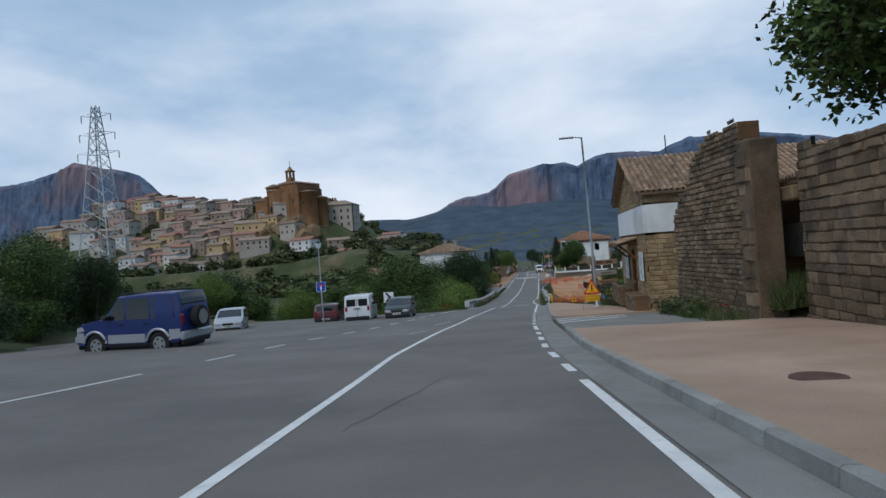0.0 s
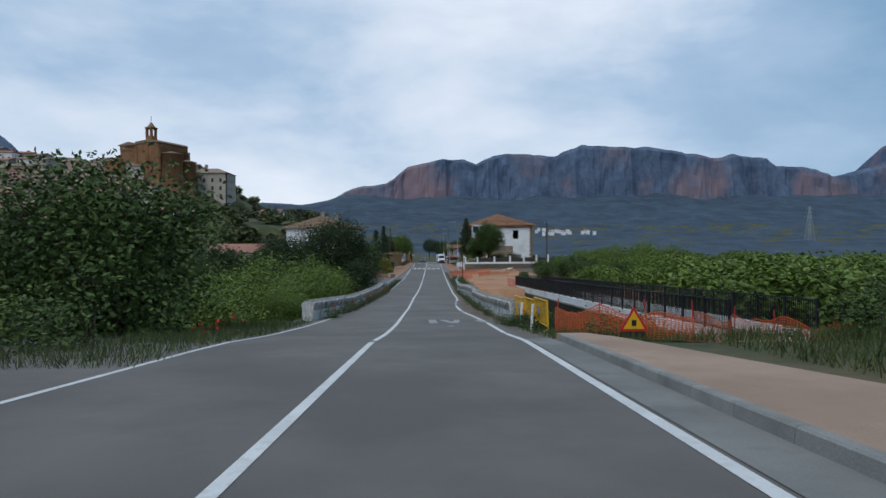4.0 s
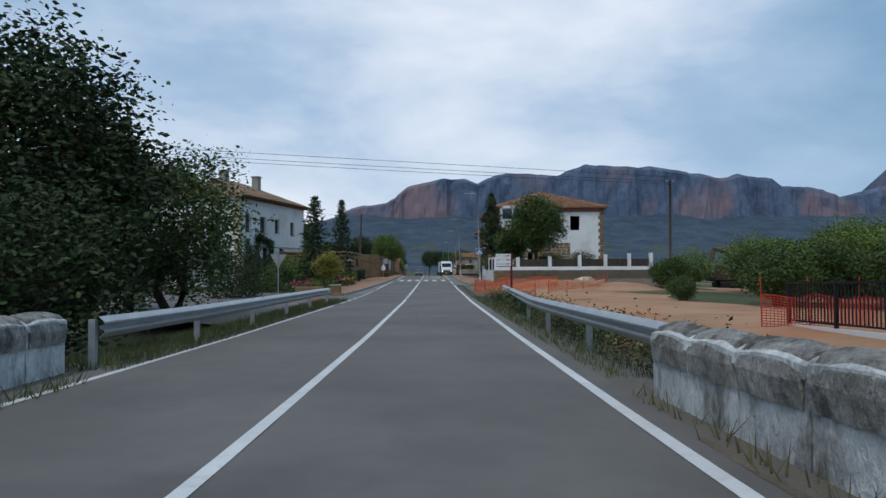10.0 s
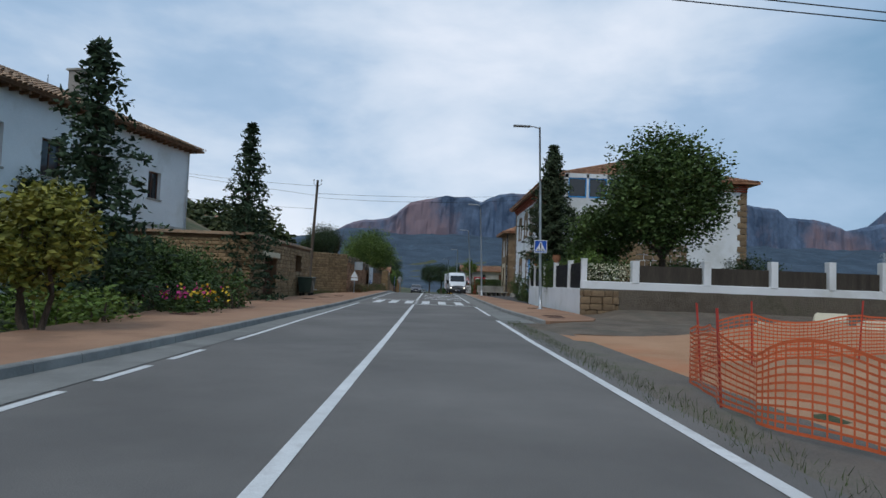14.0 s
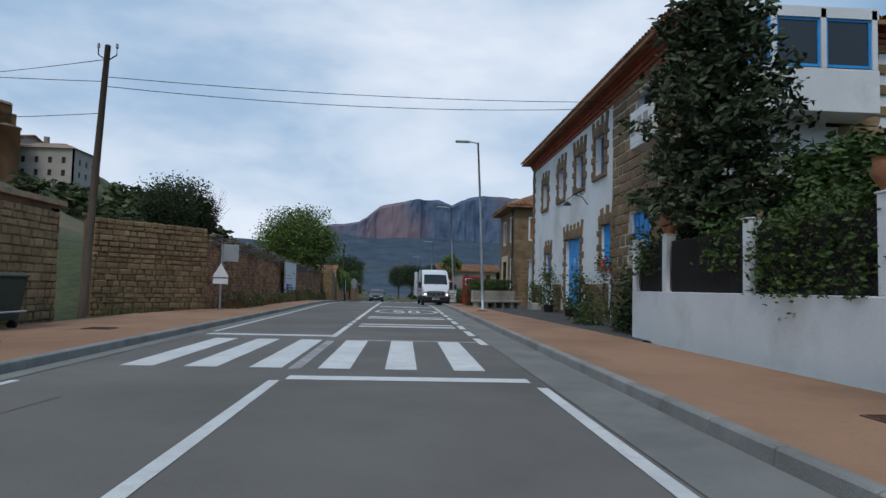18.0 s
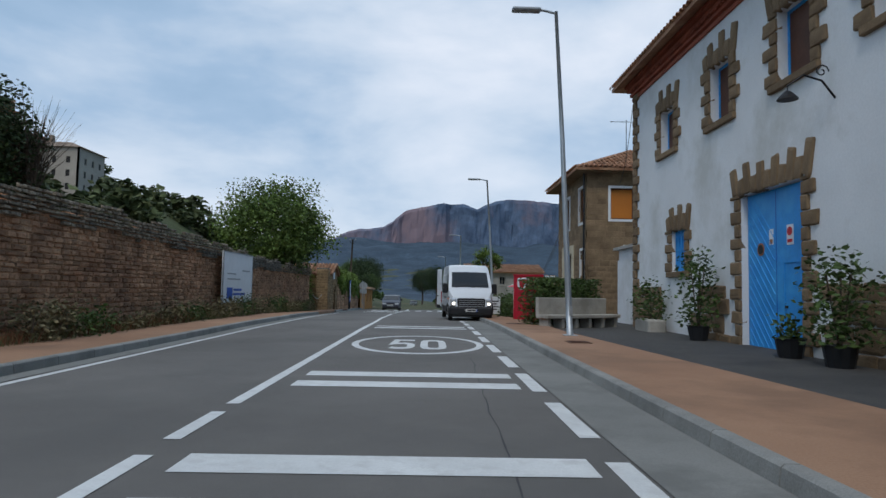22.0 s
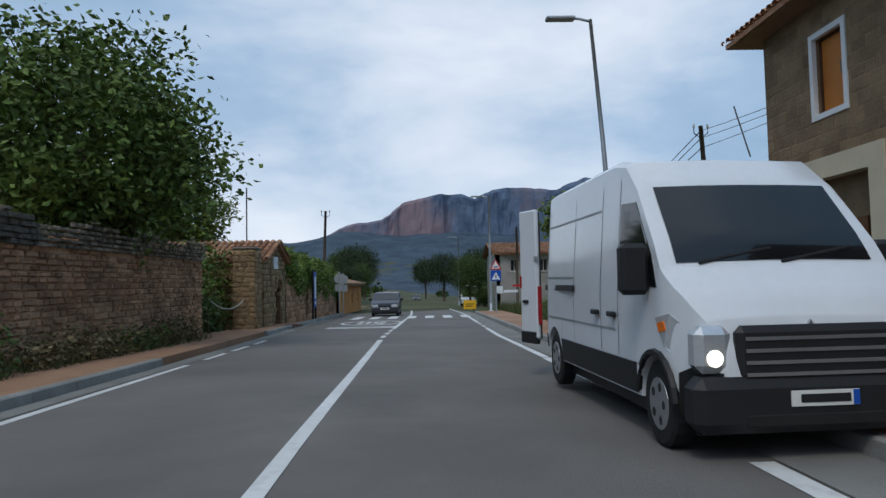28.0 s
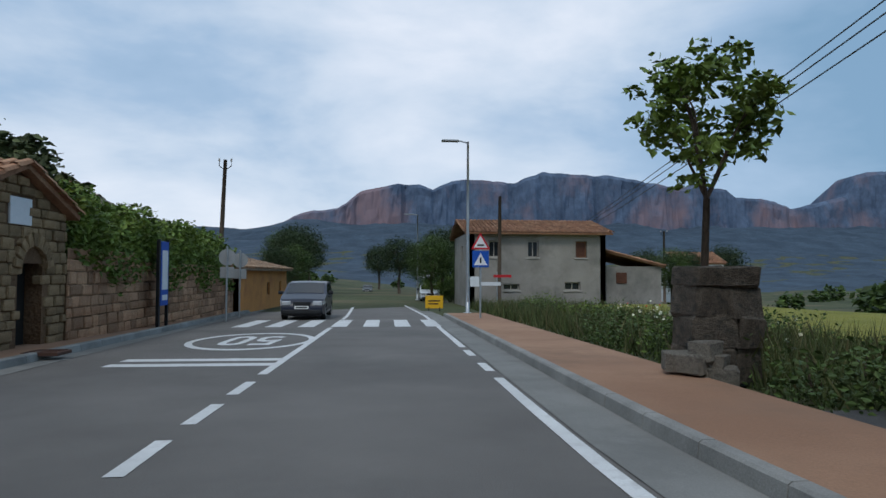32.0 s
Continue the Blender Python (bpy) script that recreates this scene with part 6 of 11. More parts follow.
def sign_board(parent, m, outline, mat, depth=0.015, name="board", back=True):
    bm = prism(outline, depth)
    bmesh.ops.transform(bm, matrix=m, verts=bm.verts)
    return part(name, bm, mat, parent)


def disc(r, n=24, cz=0.0):
    return [(r * math.cos(2 * math.pi * k / n), cz + r * math.sin(2 * math.pi * k / n)) for k in range(n)]


def tri(s, z0=0.0):
    h = s * 0.866
    return [(-s / 2, z0), (s / 2, z0), (0, z0 + h)]


def rect(w, h, cx0=0.0, cz=0.0):
    return [(cx0 - w / 2, cz - h / 2), (cx0 + w / 2, cz - h / 2), (cx0 + w / 2, cz + h / 2), (cx0 - w / 2, cz + h / 2)]


def lamp_post(x, y, z, top, arm, lean, label):
    lp = thing("street_lamp", (x, y, z), label, "street lamp", "street lamps along the road")
    h = top - z
    part("base_plate", box(-0.16, -0.16, -0.02, 0.16, 0.16, 0.03, 0.01), M["steel"], lp)
    part("pole", tube(bmesh.new(), [(0, 0, 0), (-lean / h, 0, 1.0), (-lean * 0.55, 0, h * 0.6), (-lean, 0, h)], [0.085, 0.08, 0.06, 0.045], 12), M["steel"], lp, smooth=True)
    part("hatch", box(-0.04, -0.094, 0.5, 0.04, -0.07, 0.75), M["sign_back"], lp)
    a = part("arm", tube(bmesh.new(), [(-lean, 0, h - 0.05), (-lean - arm * 0.3, 0, h + 0.02), (-lean - arm * 0.5, 0, h + 0.03)], 0.035, 8), M["steel"], lp)
    bm = bmesh.new()
    add_box(bm, -lean - arm - 0.15, -0.13, h - 0.02, -lean - arm * 0.4, 0.13, h + 0.07, None, 0.03)
    part("lantern", bm, M["sign_back"], lp, "flat grey lantern head")
    return lp


def wire(p, q, sag, r=0.012, label="sagging black overhead cable"):
    p, q = Vector(p), Vector(q)
    pts = [p.lerp(q, k / 14) - Vector((0, 0, sag * 4 * (k / 14) * (1 - k / 14))) for k in range(15)]
    w = thing("overhead_cable", p, label, "cable", "overhead cables")
    part("cable", rod([v - p for v in pts], r, 5), M["trim_black"], w)
    return w


def pole_wood(x, y, z, top, label, lean=0.0, arms=True):
    pw = thing("utility_pole", (x, y, z), label, "utility pole")
    part("pole", tube(bmesh.new(), [(0, 0, -0.2), (lean * 0.5, 0, (top - z) / 2), (lean, 0, top - z)], [0.13, 0.11, 0.085], 9), M["old_wood"], pw, smooth=True)
    if arms:
        for s in (-1, 1):
            br = part("bracket", rod([(lean, 0, top - z - 0.5), (lean + s * 0.28, 0, top - z - 0.3), (lean + s * 0.28, 0, top - z - 0.05)], 0.02, 6), M["dark_metal"], pw)
            part("insulator", tube(bmesh.new(), [(lean + s * 0.28, 0, top - z - 0.08), (lean + s * 0.28, 0, top - z + 0.06)], [0.05, 0.035], 8), M["concrete"], br)
    return pw


def manhole(x, y, z, w, d, round_=False, label="rusty iron cover set in the pavement"):
    mh = thing("manhole_cover", (x, y, z), label, "manhole cover", "iron covers in the pavement")
    mat = M["rust_iron"]
    if round_:
        part("cover", tube(bmesh.new(), [(0, 0, -0.05), (0, 0, 0.008)], w / 2, 20), mat, mh)
    else:
        part("cover", box(-w / 2, -d / 2, -0.05, w / 2, d / 2, 0.008, 0.004), mat, mh)
        for k in range(6):
            v = -d / 2 + d * (k + 0.5) / 6
            part("rib", box(-w / 2 + 0.05, v - 0.015, 0.006, w / 2 - 0.05, v + 0.015, 0.016), mat, mh)


M["rust_iron"] = material("rusty_iron", (0.11, 0.06, 0.045), 0.8, 0.3, 3.0, 40.0, 0.2, metal=0.3)

# ---- blue and white house ----
bh = thing("house", (0, 0, 0), "white plastered house with brown stone surrounds and blue shutters", "house")
BX, BY0, BY1, BB, BE = 7.5, 174.3, 195.5, -1.15, 8.0
bw = wall_frame(BX, BY0, BB, 0, 1)
up_w = [(181.6, 4.9, 182.8, 6.55), (184.6, 4.8, 185.8, 6.4), (188.0, 4.75, 189.1, 6.3), (191.66, 4.74, 192.75, 6.1)]
low_w = [(190.85, 0.9, 191.85, 2.16), (180.75, 1.16, 181.9, 2.8), (176.9, 1.2, 178.6, 2.9), (176.6, 5.1, 178.0, 6.9)]
holesB = [(a - BY0, b - BB, c - BY0, d - BB) for a, b, c, d in up_w + low_w] + [(185.0 - BY0, 0.1, 187.5 - BY0, 2.6 - BB)]
part("wall", panel(BY1 - BY0, BE - BB, holesB, 0.4, bw), M["whitewash"], bh)
bs = wall_frame(21.0, BY0, BB, -1, 0)
masonry(bh, bs, 9.2, lambda u: 4.5, lambda u: 0.0, 0.36, (0.4, 0.8), M["ashlar_brown"], ((8.3, 2.1, 9.7, 3.7),), seed=44, most=90, proud=0.05, joint=0.03, u_start=4.2)
for k in range(20):
    stone_at(bh, bs, 0.24 if k % 2 else 0.34, 0.25 + k * 0.42, 0.46 if k % 2 else 0.66, 0.4, M["ashlar_brown"], random.Random(k), 0.06)
part("wall", panel(13.5, BE - BB, ((8.2, 6.2, 9.4, 8.0), (3.0, 6.2, 4.2, 8.0), (8.4, 2.2, 9.6, 3.6)), 0.4, bs), M["whitewash"], bh)
part("wall", panel(13.5, BE - BB, ((1.5, 6.0, 2.6, 7.4),), 0.4, wall_frame(BX, BY1, BB, 1, 0)), M["whitewash"], bh)
part("wall", panel(BY1 - BY0, BE - BB, (), 0.4, wall_frame(21.0, BY1, BB, 0, -1)), M["whitewash"], bh)
part("floor", box(BX + 0.4, BY0 + 0.4, 3.0, 20.6, BY1 - 0.4, 3.2), M["dark_room"], bh)
for k, (a, b, c, d) in enumerate(up_w):
    window_set(bh, bw, a - BY0, b - BB, c - BY0, d - BB, M["blue_paint"], M["glass"], 0.22, 1, shutter=M["brown_shutter"])
    surround(bh, bw, a - BY0, b - BB, c - BY0, d - BB, M["ashlar_brown"], 300 + k)
for k, (a, b, c, d) in enumerate(low_w[:3]):
    u0, v0, u1, v1 = a - BY0, b - BB, c - BY0, d - BB
    sh = part("shutter", slab(bw, u0 + 0.02, v0 + 0.02, u1 - 0.02, v1 - 0.02, -0.16, -0.12), M["blue_paint"], bh, "blue plank shutters, closed")
    n = 4
    for i in range(n + 1):
        uu = u0 + 0.02 + (u1 - u0 - 0.09) * i / n
        part("stile", slab(bw, uu, v0 + 0.02, uu + 0.05, v1 - 0.02, -0.12, -0.095), M["blue_paint"], sh)
    for vv in (v0 + 0.1, (v0 + v1) / 2, v1 - 0.2):
        part("rail", slab(bw, u0 + 0.03, vv, u1 - 0.03, vv + 0.09, -0.12, -0.10), M["blue_paint"], sh)
    if k < 2:
        surround(bh, bw, u0, v0, u1, v1, M["ashlar_brown"], 320 + k)
a, b, c, d = low_w[3]
window_set(bh, bw, a - BY0, b - BB, c - BY0, d - BB, M["blue_paint"], M["glass"], 0.2, 1, shutter=M["brown_shutter"])
# large blue door
gd = part("door", slab(bw, 185.02 - BY0, 0.1, 187.48 - BY0, 2.58 - BB, -0.2, -0.15), M["blue_paint"], bh, "tall blue painted garage door with a wicket")
# the far leaf is carved with slanting ribs, the near leaf is plain and holds the wicket
part("seam", slab(bw, 186.24 - BY0, 0.12, 186.26 - BY0, 2.56 - BB, -0.15, -0.146), M["sign_blue"], gd)
for i in range(17):
    v0, v1 = -1.35 + i * 0.25, -0.15 + i * 0.25
    ua, ub = 186.32, 187.42
    t0, t1 = max(0.0, (0.2 - v0) / (v1 - v0)), min(1.0, (2.5 - BB - v0) / (v1 - v0))
    if t1 - t0 > 0.1:
        part("rib", rod([bw @ Vector((ua + (ub - ua) * t - BY0, -0.148, v0 + (v1 - v0) * t)) for t in (t0, t1)], 0.014, 5), M["blue_paint"], gd)
part("wicket", frame_bars(bw, 185.1 - BY0, 0.15, 185.95 - BY0, 2.1, 0.03, 0.02, -0.13), M["blue_paint"], gd)
part("lock", slab(bw, 185.82 - BY0, 1.1, 185.9 - BY0, 1.16, -0.15, -0.12), M["trim_black"], gd)
part("notice", slab(bw, 185.58 - BY0, 2.45, 185.82 - BY0, 2.88, -0.15, -0.138), M["sign_white"], gd)
sign_board(gd, bw @ Matrix.Translation((185.7 - BY0, -0.136, 2.74)), disc(0.095), M["sign_red"], 0.006, "notice_disc")
part("notice_bar", slab(bw, 185.61 - BY0, 2.5, 185.79 - BY0, 2.57, -0.138, -0.134), M["sign_red"], gd)
part("paper", slab(bw, 186.36 - BY0, 2.5, 186.52 - BY0, 2.85, -0.15, -0.14), M["sign_white"], gd)
part("paper_bar", slab(bw, 186.38 - BY0, 2.52, 186.5 - BY0, 2.62, -0.14, -0.137), M["terracotta"], gd)
sign_board(gd, bw @ Matrix.Translation((186.88 - BY0, -0.14, 2.42)), disc(0.15), M["terracotta"], 0.006, "emblem")
sign_board(gd, bw @ Matrix.Translation((186.88 - BY0, -0.134, 2.42)), disc(0.11), M["trim_black"], 0.006, "emblem")
surround(bh, bw, 185.0 - BY0, 0.1, 187.5 - BY0, 2.6 - BB, M["ashlar_brown"], 340, sill=False)
# plinth stones, southern ashlar bay, quoins
masonry(bh, bw, 14.5, lambda u: 1.6, lambda u: 0.0, 0.4, (0.5, 0.85), M["ashlar_brown"], [(9.95, -1, 14.0, 9), (15.9, -1, 18.2, 9)], seed=41, most=100, u_start=6.7, proud=0.05)
bay_holes = [h for h in holesB if h[0] < 6.3]
part("joints", panel(6.3, BE - BB, [h for h in bay_holes if h[2] < 6.3], 0.02, bw @ Matrix.Translation((0, 0.016, 0))), M["pale_joint"], bh, "pale mortar bed")
masonry(bh, bw, 6.25, lambda u: BE - BB - 0.25, lambda u: 0.0, 0.36, (0.4, 0.8), M["ashlar_brown"], [(h[0] - 0.02, h[1] - 0.1, h[2] + 0.02, h[3] + 0.1) for h in bay_holes], seed=42, most=170, proud=0.06, joint=0.035)
rq = random.Random(8)
for k in range(29):
    v = 0.05 + k * 0.31
    w = 0.62 if k % 2 else 0.38
    stone_at(bh, bw, BY1 - BY0 - w / 2 + 0.03, v + 0.15, w, 0.29, M["ashlar_brown"], rq)
for k in range(29):
    w = 1.5 if k % 2 else 1.2
    stone_at(bh, bs, 9.0 - w / 2, 0.2 + k * 0.31, w, 0.29, M["ashlar"], rq)
# cornice
for k, (z, out) in enumerate(((7.35, 0.06), (7.52, 0.12), (7.69, 0.19), (7.86, 0.27))):
    cb = bmesh.new()
    add_box(cb, BX - out, BY0 - out, z, BX, BY1 + out, z + 0.11)
    add_box(cb, BX, BY0 - out, z, 21.0, BY0, z + 0.11)
    part("cornice", cb, M["red_brick"], bh, "red brick cornice band")
dent = bmesh.new()
for k in range(150):
    y = BY0 + 0.05 + k * 0.141
    add_box(dent, BX - 0.2, y, 7.62, BX - 0.05, y + 0.07, 7.70)
tagged(part("dentils", dent, M["red_brick"], bh), kind="stuff")
hip_roof(BX - 0.3, BY0 - 0.3, 21.3, BY1 + 0.3, 7.98, 0.35, 2.6, M["tile"], bh)
# glazed gallery over the garden
gal = part("gallery", box(7.9, BY0 - 1.1, 5.15, 12.4, BY0, 6.35, 0.02), M["whitewash"], bh, "white enclosed gallery with blue windows")
part("gallery_post", box(7.9, BY0 - 1.1, 6.35, 8.1, BY0, 8.0), M["whitewash"], gal)
for x0, x1 in ((8.1, 9.35), (9.5, 10.75), (10.9, 12.2)):
    gw = wall_frame(x1, BY0 - 1.1, 0, -1, 0)
    window_set(gal, gw, 0, 6.4, x1 - x0, 7.75, M["blue_paint"], M["pale_blind"] if "pale_blind" in M else M["glass"], 0.05, 0)
    part("gallery_post", box(x1, BY0 - 1.1, 6.35, x1 + 0.15, BY0 - 0.95, 8.0), M["whitewash"], gal)
part("gallery_head", box(7.9, BY0 - 1.1, 7.75, 12.4, BY0 - 0.9, 8.05), M["whitewash"], gal)
# pierced white balcony beside the stone bay
bal = part("balcony", box(6.6, 174.6, 4.6, 7.5, 176.3, 4.75, 0.02), M["whitewash"], bh, "white balcony with pierced parapet")
part("parapet", box(6.6, 174.6, 4.75, 6.68, 176.3, 5.75), M["whitewash"], bal)
part("parapet", box(6.68, 176.22, 4.75, 7.5, 176.3, 5.75), M["whitewash"], bal)
for k in range(3):
    part("lattice", box(6.585, 174.85 + k * 0.5, 5.0, 6.6, 175.2 + k * 0.5, 5.5), M["concrete"], bal)
# scroll lamp
sl = thing("wall_lamp", (BX, 183.9, 3.9), "scrolled dark iron lamp on the white wall", "wall lamp")
part("bracket", rod([(0, 0, 0), (-0.25, 0, 0.32), (-0.6, 0, 0.42), (-0.9, 0, 0.2), (-0.9, 0, 0.05)], 0.02, 6), M["dark_metal"], sl)
part("scroll", rod([(-0.25 + 0.14 * math.cos(k * 0.7) * (1 - k / 14), 0, 0.5 + 0.14 * math.sin(k * 0.7) * (1 - k / 14)) for k in range(12)], 0.014, 5), M["dark_metal"], sl)
part("shade", tube(bmesh.new(), [(-0.9, 0, 0.1), (-0.9, 0, -0.02), (-0.9, 0, -0.06)], [0.05, 0.17, 0.19], 12), M["dark_metal"], sl)
# annex with the blue door
an = thing("annex", (0, 0, 0), "low white annex with a blue door", "shed")
aw = wall_frame(7.95, 195.55, -1.15, 0, 1)
part("wall", panel(3.3, 3.2, ((0.35, 0.1, 1.15, 2.3),), 0.25, aw), M["whitewash"], an)
part("wall", box(7.95, 198.85, -1.15, 12, 199.05, 1.6), M["whitewash"], an)
part("roof", box(7.8, 195.5, 2.02, 12, 199.2, 2.14), M["concrete"], an)
adr = part("door", slab(aw, 0.36, 0.1, 1.14, 2.29, -0.14, -0.09), M["blue_paint"], an, "blue plank door")
part("vent", slab(aw, 0.4, 2.4, 1.1, 2.75, 0.0, 0.02), M["trim_black"], an)
# plants at the foot of the house
pot_spots = ((7.0, 192.4, 0.9, 1.1, "trough"), (6.95, 188.7, 0.8, 1.85, "dark"), (6.95, 184.55, 0.3, 0.3, "dark"), (6.9, 183.0, 1.0, 1.5, "dark"))
for x, y, r, h, kind_ in pot_spots:
    pt = thing("potted_plant", (x, y, gz(y) - 0.02), "loose leafy shrub in a low stone trough by the wall" if kind_ == "trough" else "leafy green shrub in a dark pot by the wall", "potted plant", "potted plants by the house")
    if kind_ == "trough":
        part("trough", box(-0.28, -0.65, 0, 0.28, 0.65, 0.45, 0.05), M["stone_old"] if "stone_old" in M else M["concrete"], pt, "grey stone trough")
    else:
        part("pot", tube(bmesh.new(), [(0, 0, 0), (0, 0, 0.4), (0, 0, 0.44)], [0.2, 0.27, 0.29], 12), M["trim_black"], pt)
    leaves_in((-r * 0.42, -r * 0.5, 0.42, r * 0.42, r * 0.5, 0.42 + h), int(420 * r * h + 120), 0.085, M["leaf"], pt, "leaves", 0.3)
    for dx, dy in ((0.05, 0.02), (-0.12, 0.15), (0.08, -0.2)):
        part("stem", rod([(0, 0, 0.3), (dx, dy, 0.42 + h * 0.8)], 0.016, 5), M["bark"], pt)
rose = thing("rose_bush", (7.25, 180.2, -1.05), "climbing rose with red blooms against the wall", "rose bush")
part("stems", tube(tube(tube(bmesh.new(), [(0, 0, 0), (-0.1, 0.3, 1.2), (0.05, 0.5, 2.5)], [0.03, 0.02, 0.008], 5), [(0, 0, 0), (0.0, -0.3, 1.3), (0.0, -0.2, 2.3)], [0.03, 0.02, 0.008], 5), [(0, 0, 0), (-0.2, 0.1, 1.0), (-0.15, 0.2, 1.9)], [0.025, 0.015, 0.006], 5), M["bark"], rose)
leaves_in((-0.35, -0.5, 0.5, 0.1, 0.7, 2.6), 420, 0.07, M["leaf"], rose, "leaves")
ob = tagged(new("blooms", leaf_mesh("blooms", HR.uniform((-0.35, -0.4, 1.6), (0.0, 0.6, 2.6), (40, 3)), 0.1, M["poppy"], flat=1.0, long=1.0)), kind="stuff")
ob.parent = rose
for k, (x, y, h) in enumerate(((5.9, 178.4, 0.75), (6.6, 176.6, 0.9), (6.6, 175.0, 2.3))):
    hedge("shrub", (x - 0.4, y - 0.5, gz(y), x + 0.5, y + 0.5, gz(y) + h), int(1300 * h), 0.06, M["leaf"], "loose green shrub at the edge of the yard", "shrub")

# ---- corner garden wall ----
gwall = thing("garden_wall", (0, 0, 0), "low whitewashed garden wall with square white posts", "garden wall")
part("base_wall", box(5.6, 158.4, -1.2, 5.85, 173.3, 0.2, 0.015), M["whitewash"], gwall)
part("base_wall", box(5.6, 158.1, 0.18, 21.5, 158.4, 0.55, 0.02), M["whitewash"], gwall)
posts_y = (158.25, 161.0, 164.6, 167.8, 171.3, 173.2)
for y in posts_y:
    part("post", box(5.61, y - 0.12, 0.2, 5.85, y + 0.12, 1.5, 0.015), M["whitewash"], gwall)
    part("post_cap", box(5.59, y - 0.14, 1.5, 5.87, y + 0.14, 1.53, 0.01), M["whitewash"], gwall)
for y0, y1 in zip(posts_y, posts_y[1:]):
    a, b = y0 + 0.13, y1 - 0.13
    part("screen", box(5.74, a, 0.2, 5.78, b, 1.36), M["reed"], gwall, "dark reed screen")
    bm = bmesh.new()
    n = int((b - a) / 0.1)
    for s in (-1, 1):
        for k in range(-10, n + 10):
            p0 = a + k * 0.1
            y_lo, y_hi = (p0, p0 + s * 1.1)
            t0, t1 = 0.0, 1.0
            lo, hi = min(y_lo, y_hi), max(y_lo, y_hi)
            for lim, sg in ((a, 1), (b, -1)):
                f = (lim - y_lo) / (y_hi - y_lo)
                if (y_hi - y_lo) * sg > 0:
                    t0 = max(t0, f)
                else:
                    t1 = min(t1, f)
            if t1 - t0 > 0.05:
                q = [(5.70, y_lo + (y_hi - y_lo) * t, 0.22 + 1.12 * t) for t in (t0, t1)]
                tube(bm, q, 0.007, 4, False)
    part("mesh", bm, M["dark_metal"], gwall, "diamond wire mesh")
for x in (8.0, 11.2, 14.2, 16.8, 19.2, 21.4):
    part("post", box(x - 0.16, 158.07, 0.5, x + 0.16, 158.43, 1.5 + 0.03 * (x - 8), 0.015), M["whitewash"], gwall)
for x0, x1 in ((8.2, 11.0), (11.4, 14.0), (14.4, 16.6), (17.0, 19.0), (19.4, 21.2)):
    part("screen", box(x0, 158.22, 0.55, x1, 158.27, 1.3), M["reed"], gwall, "dark reed screen")
bank = thing("rubble_bank", (0, 0, 0), "earth and rubble footing below the white garden wall", "stone wall")
wb = wall_frame(21.6, 158.02, -1.25, -1, 0)
M["earth_plaster"] = material("brown_earth_render", (0.15, 0.12, 0.09), 0.95, 0.3, 0.7, 25.0, 0.7, tint=(0.20, 0.165, 0.125), stain=(0.10, 0.09, 0.06), stain_scale=0.7)
bw_ = bmesh.new()
foot = []
for k in range(33):
    out, up = 0.12 + 0.05 * noise.noise(Vector((k * 0.4, 0, 0))), 1.46 - 0.05 * abs(noise.noise(Vector((k * 0.3, 4, 0))))
    foot.append([bw_.verts.new(wb @ Vector((k * 0.5, d, z))) for d, z in ((-0.3, -0.3), (out, -0.3), (out, up), (-0.3, up))])
for fa_, fb2 in zip(foot, foot[1:]):
    for e in range(4):
        bw_.faces.new((fa_[e], fa_[(e + 1) % 4], fb2[(e + 1) % 4], fb2[e]))
bw_.faces.new(foot[0])
bw_.faces.new(foot[-1][::-1])
bmesh.ops.recalc_face_normals(bw_, faces=bw_.faces)
part("core", bw_, M["earth_plaster"], bank, "rough brown rendered footing")
masonry(bank, wb @ Matrix.Translation((0, 0.13, 0)), 1.7, lambda u: 1.45, lambda u: 0.0, 0.3, (0.25, 0.6), M["ashlar_brown"], seed=51, most=60, proud=0.1, u_start=14.4)
for x, y, z in ((5.73, 164.6, 1.53), (5.73, 171.3, 1.53)):
    ur = thing("terracotta_urn", (x, y, z), "round terracotta urn on the garden wall", "urn", "terracotta urns")
    part("body", tube(bmesh.new(), [(0, 0, 0), (0, 0, 0.05), (0, 0, 0.22), (0, 0, 0.36), (0, 0, 0.42)], [0.1, 0.13, 0.24, 0.2, 0.22], 14), M["terracotta"], ur, smooth=True)
    part("plant", tube(bmesh.new(), [(0, 0, 0.36), (0, 0, 0.43)], 0.17, 8), M["ground"], ur)
hedge("flowering_hedge", (5.95, 158.4, 0.5, 8.1, 159.2, 1.45), 1500, 0.08, M["leaf"], "hedge covered with creamy white blossom above the wall", "hedge")
wf = tagged(new("blossom", leaf_mesh("blossom", HR.uniform((5.95, 158.2, 0.6), (8.0, 159.0, 1.35), (900, 3)), 0.07, M["flower_white"], flat=1.0, long=1.0)), "creamy white blossom on the hedge", "flowers", kind="stuff")
for k, (y0, y1) in enumerate(((158.9, 160.8), (161.2, 164.4), (164.8, 167.6), (168.0, 171.1), (171.5, 173.0))):
    hedge("hedge", (5.95, y0, 0.0, 6.9, y1, (1.75, 1.65, 1.55, 1.6, 1.5)[k]), 2300, 0.085, (M["leaf_bright"], M["leaf_bright"], M["leaf"], M["leaf"], M["leaf"])[k], "dark green hedge behind the wire mesh", "hedge")
for y0, y1, top in ((164.75, 167.65, 1.7),):
    hedge("hedge", (5.5, y0, 0.16, 6.6, y1, top), 5200, 0.075, M["leaf"], "thick dark green hedge bulging over the white wall", "hedge")
hedge("shrub", (5.75, 173.5, -1.1, 7.0, 175.4, 0.75), 3200, 0.085, M["leaf_dark"], "dark green shrub at the end of the garden wall", "shrub")
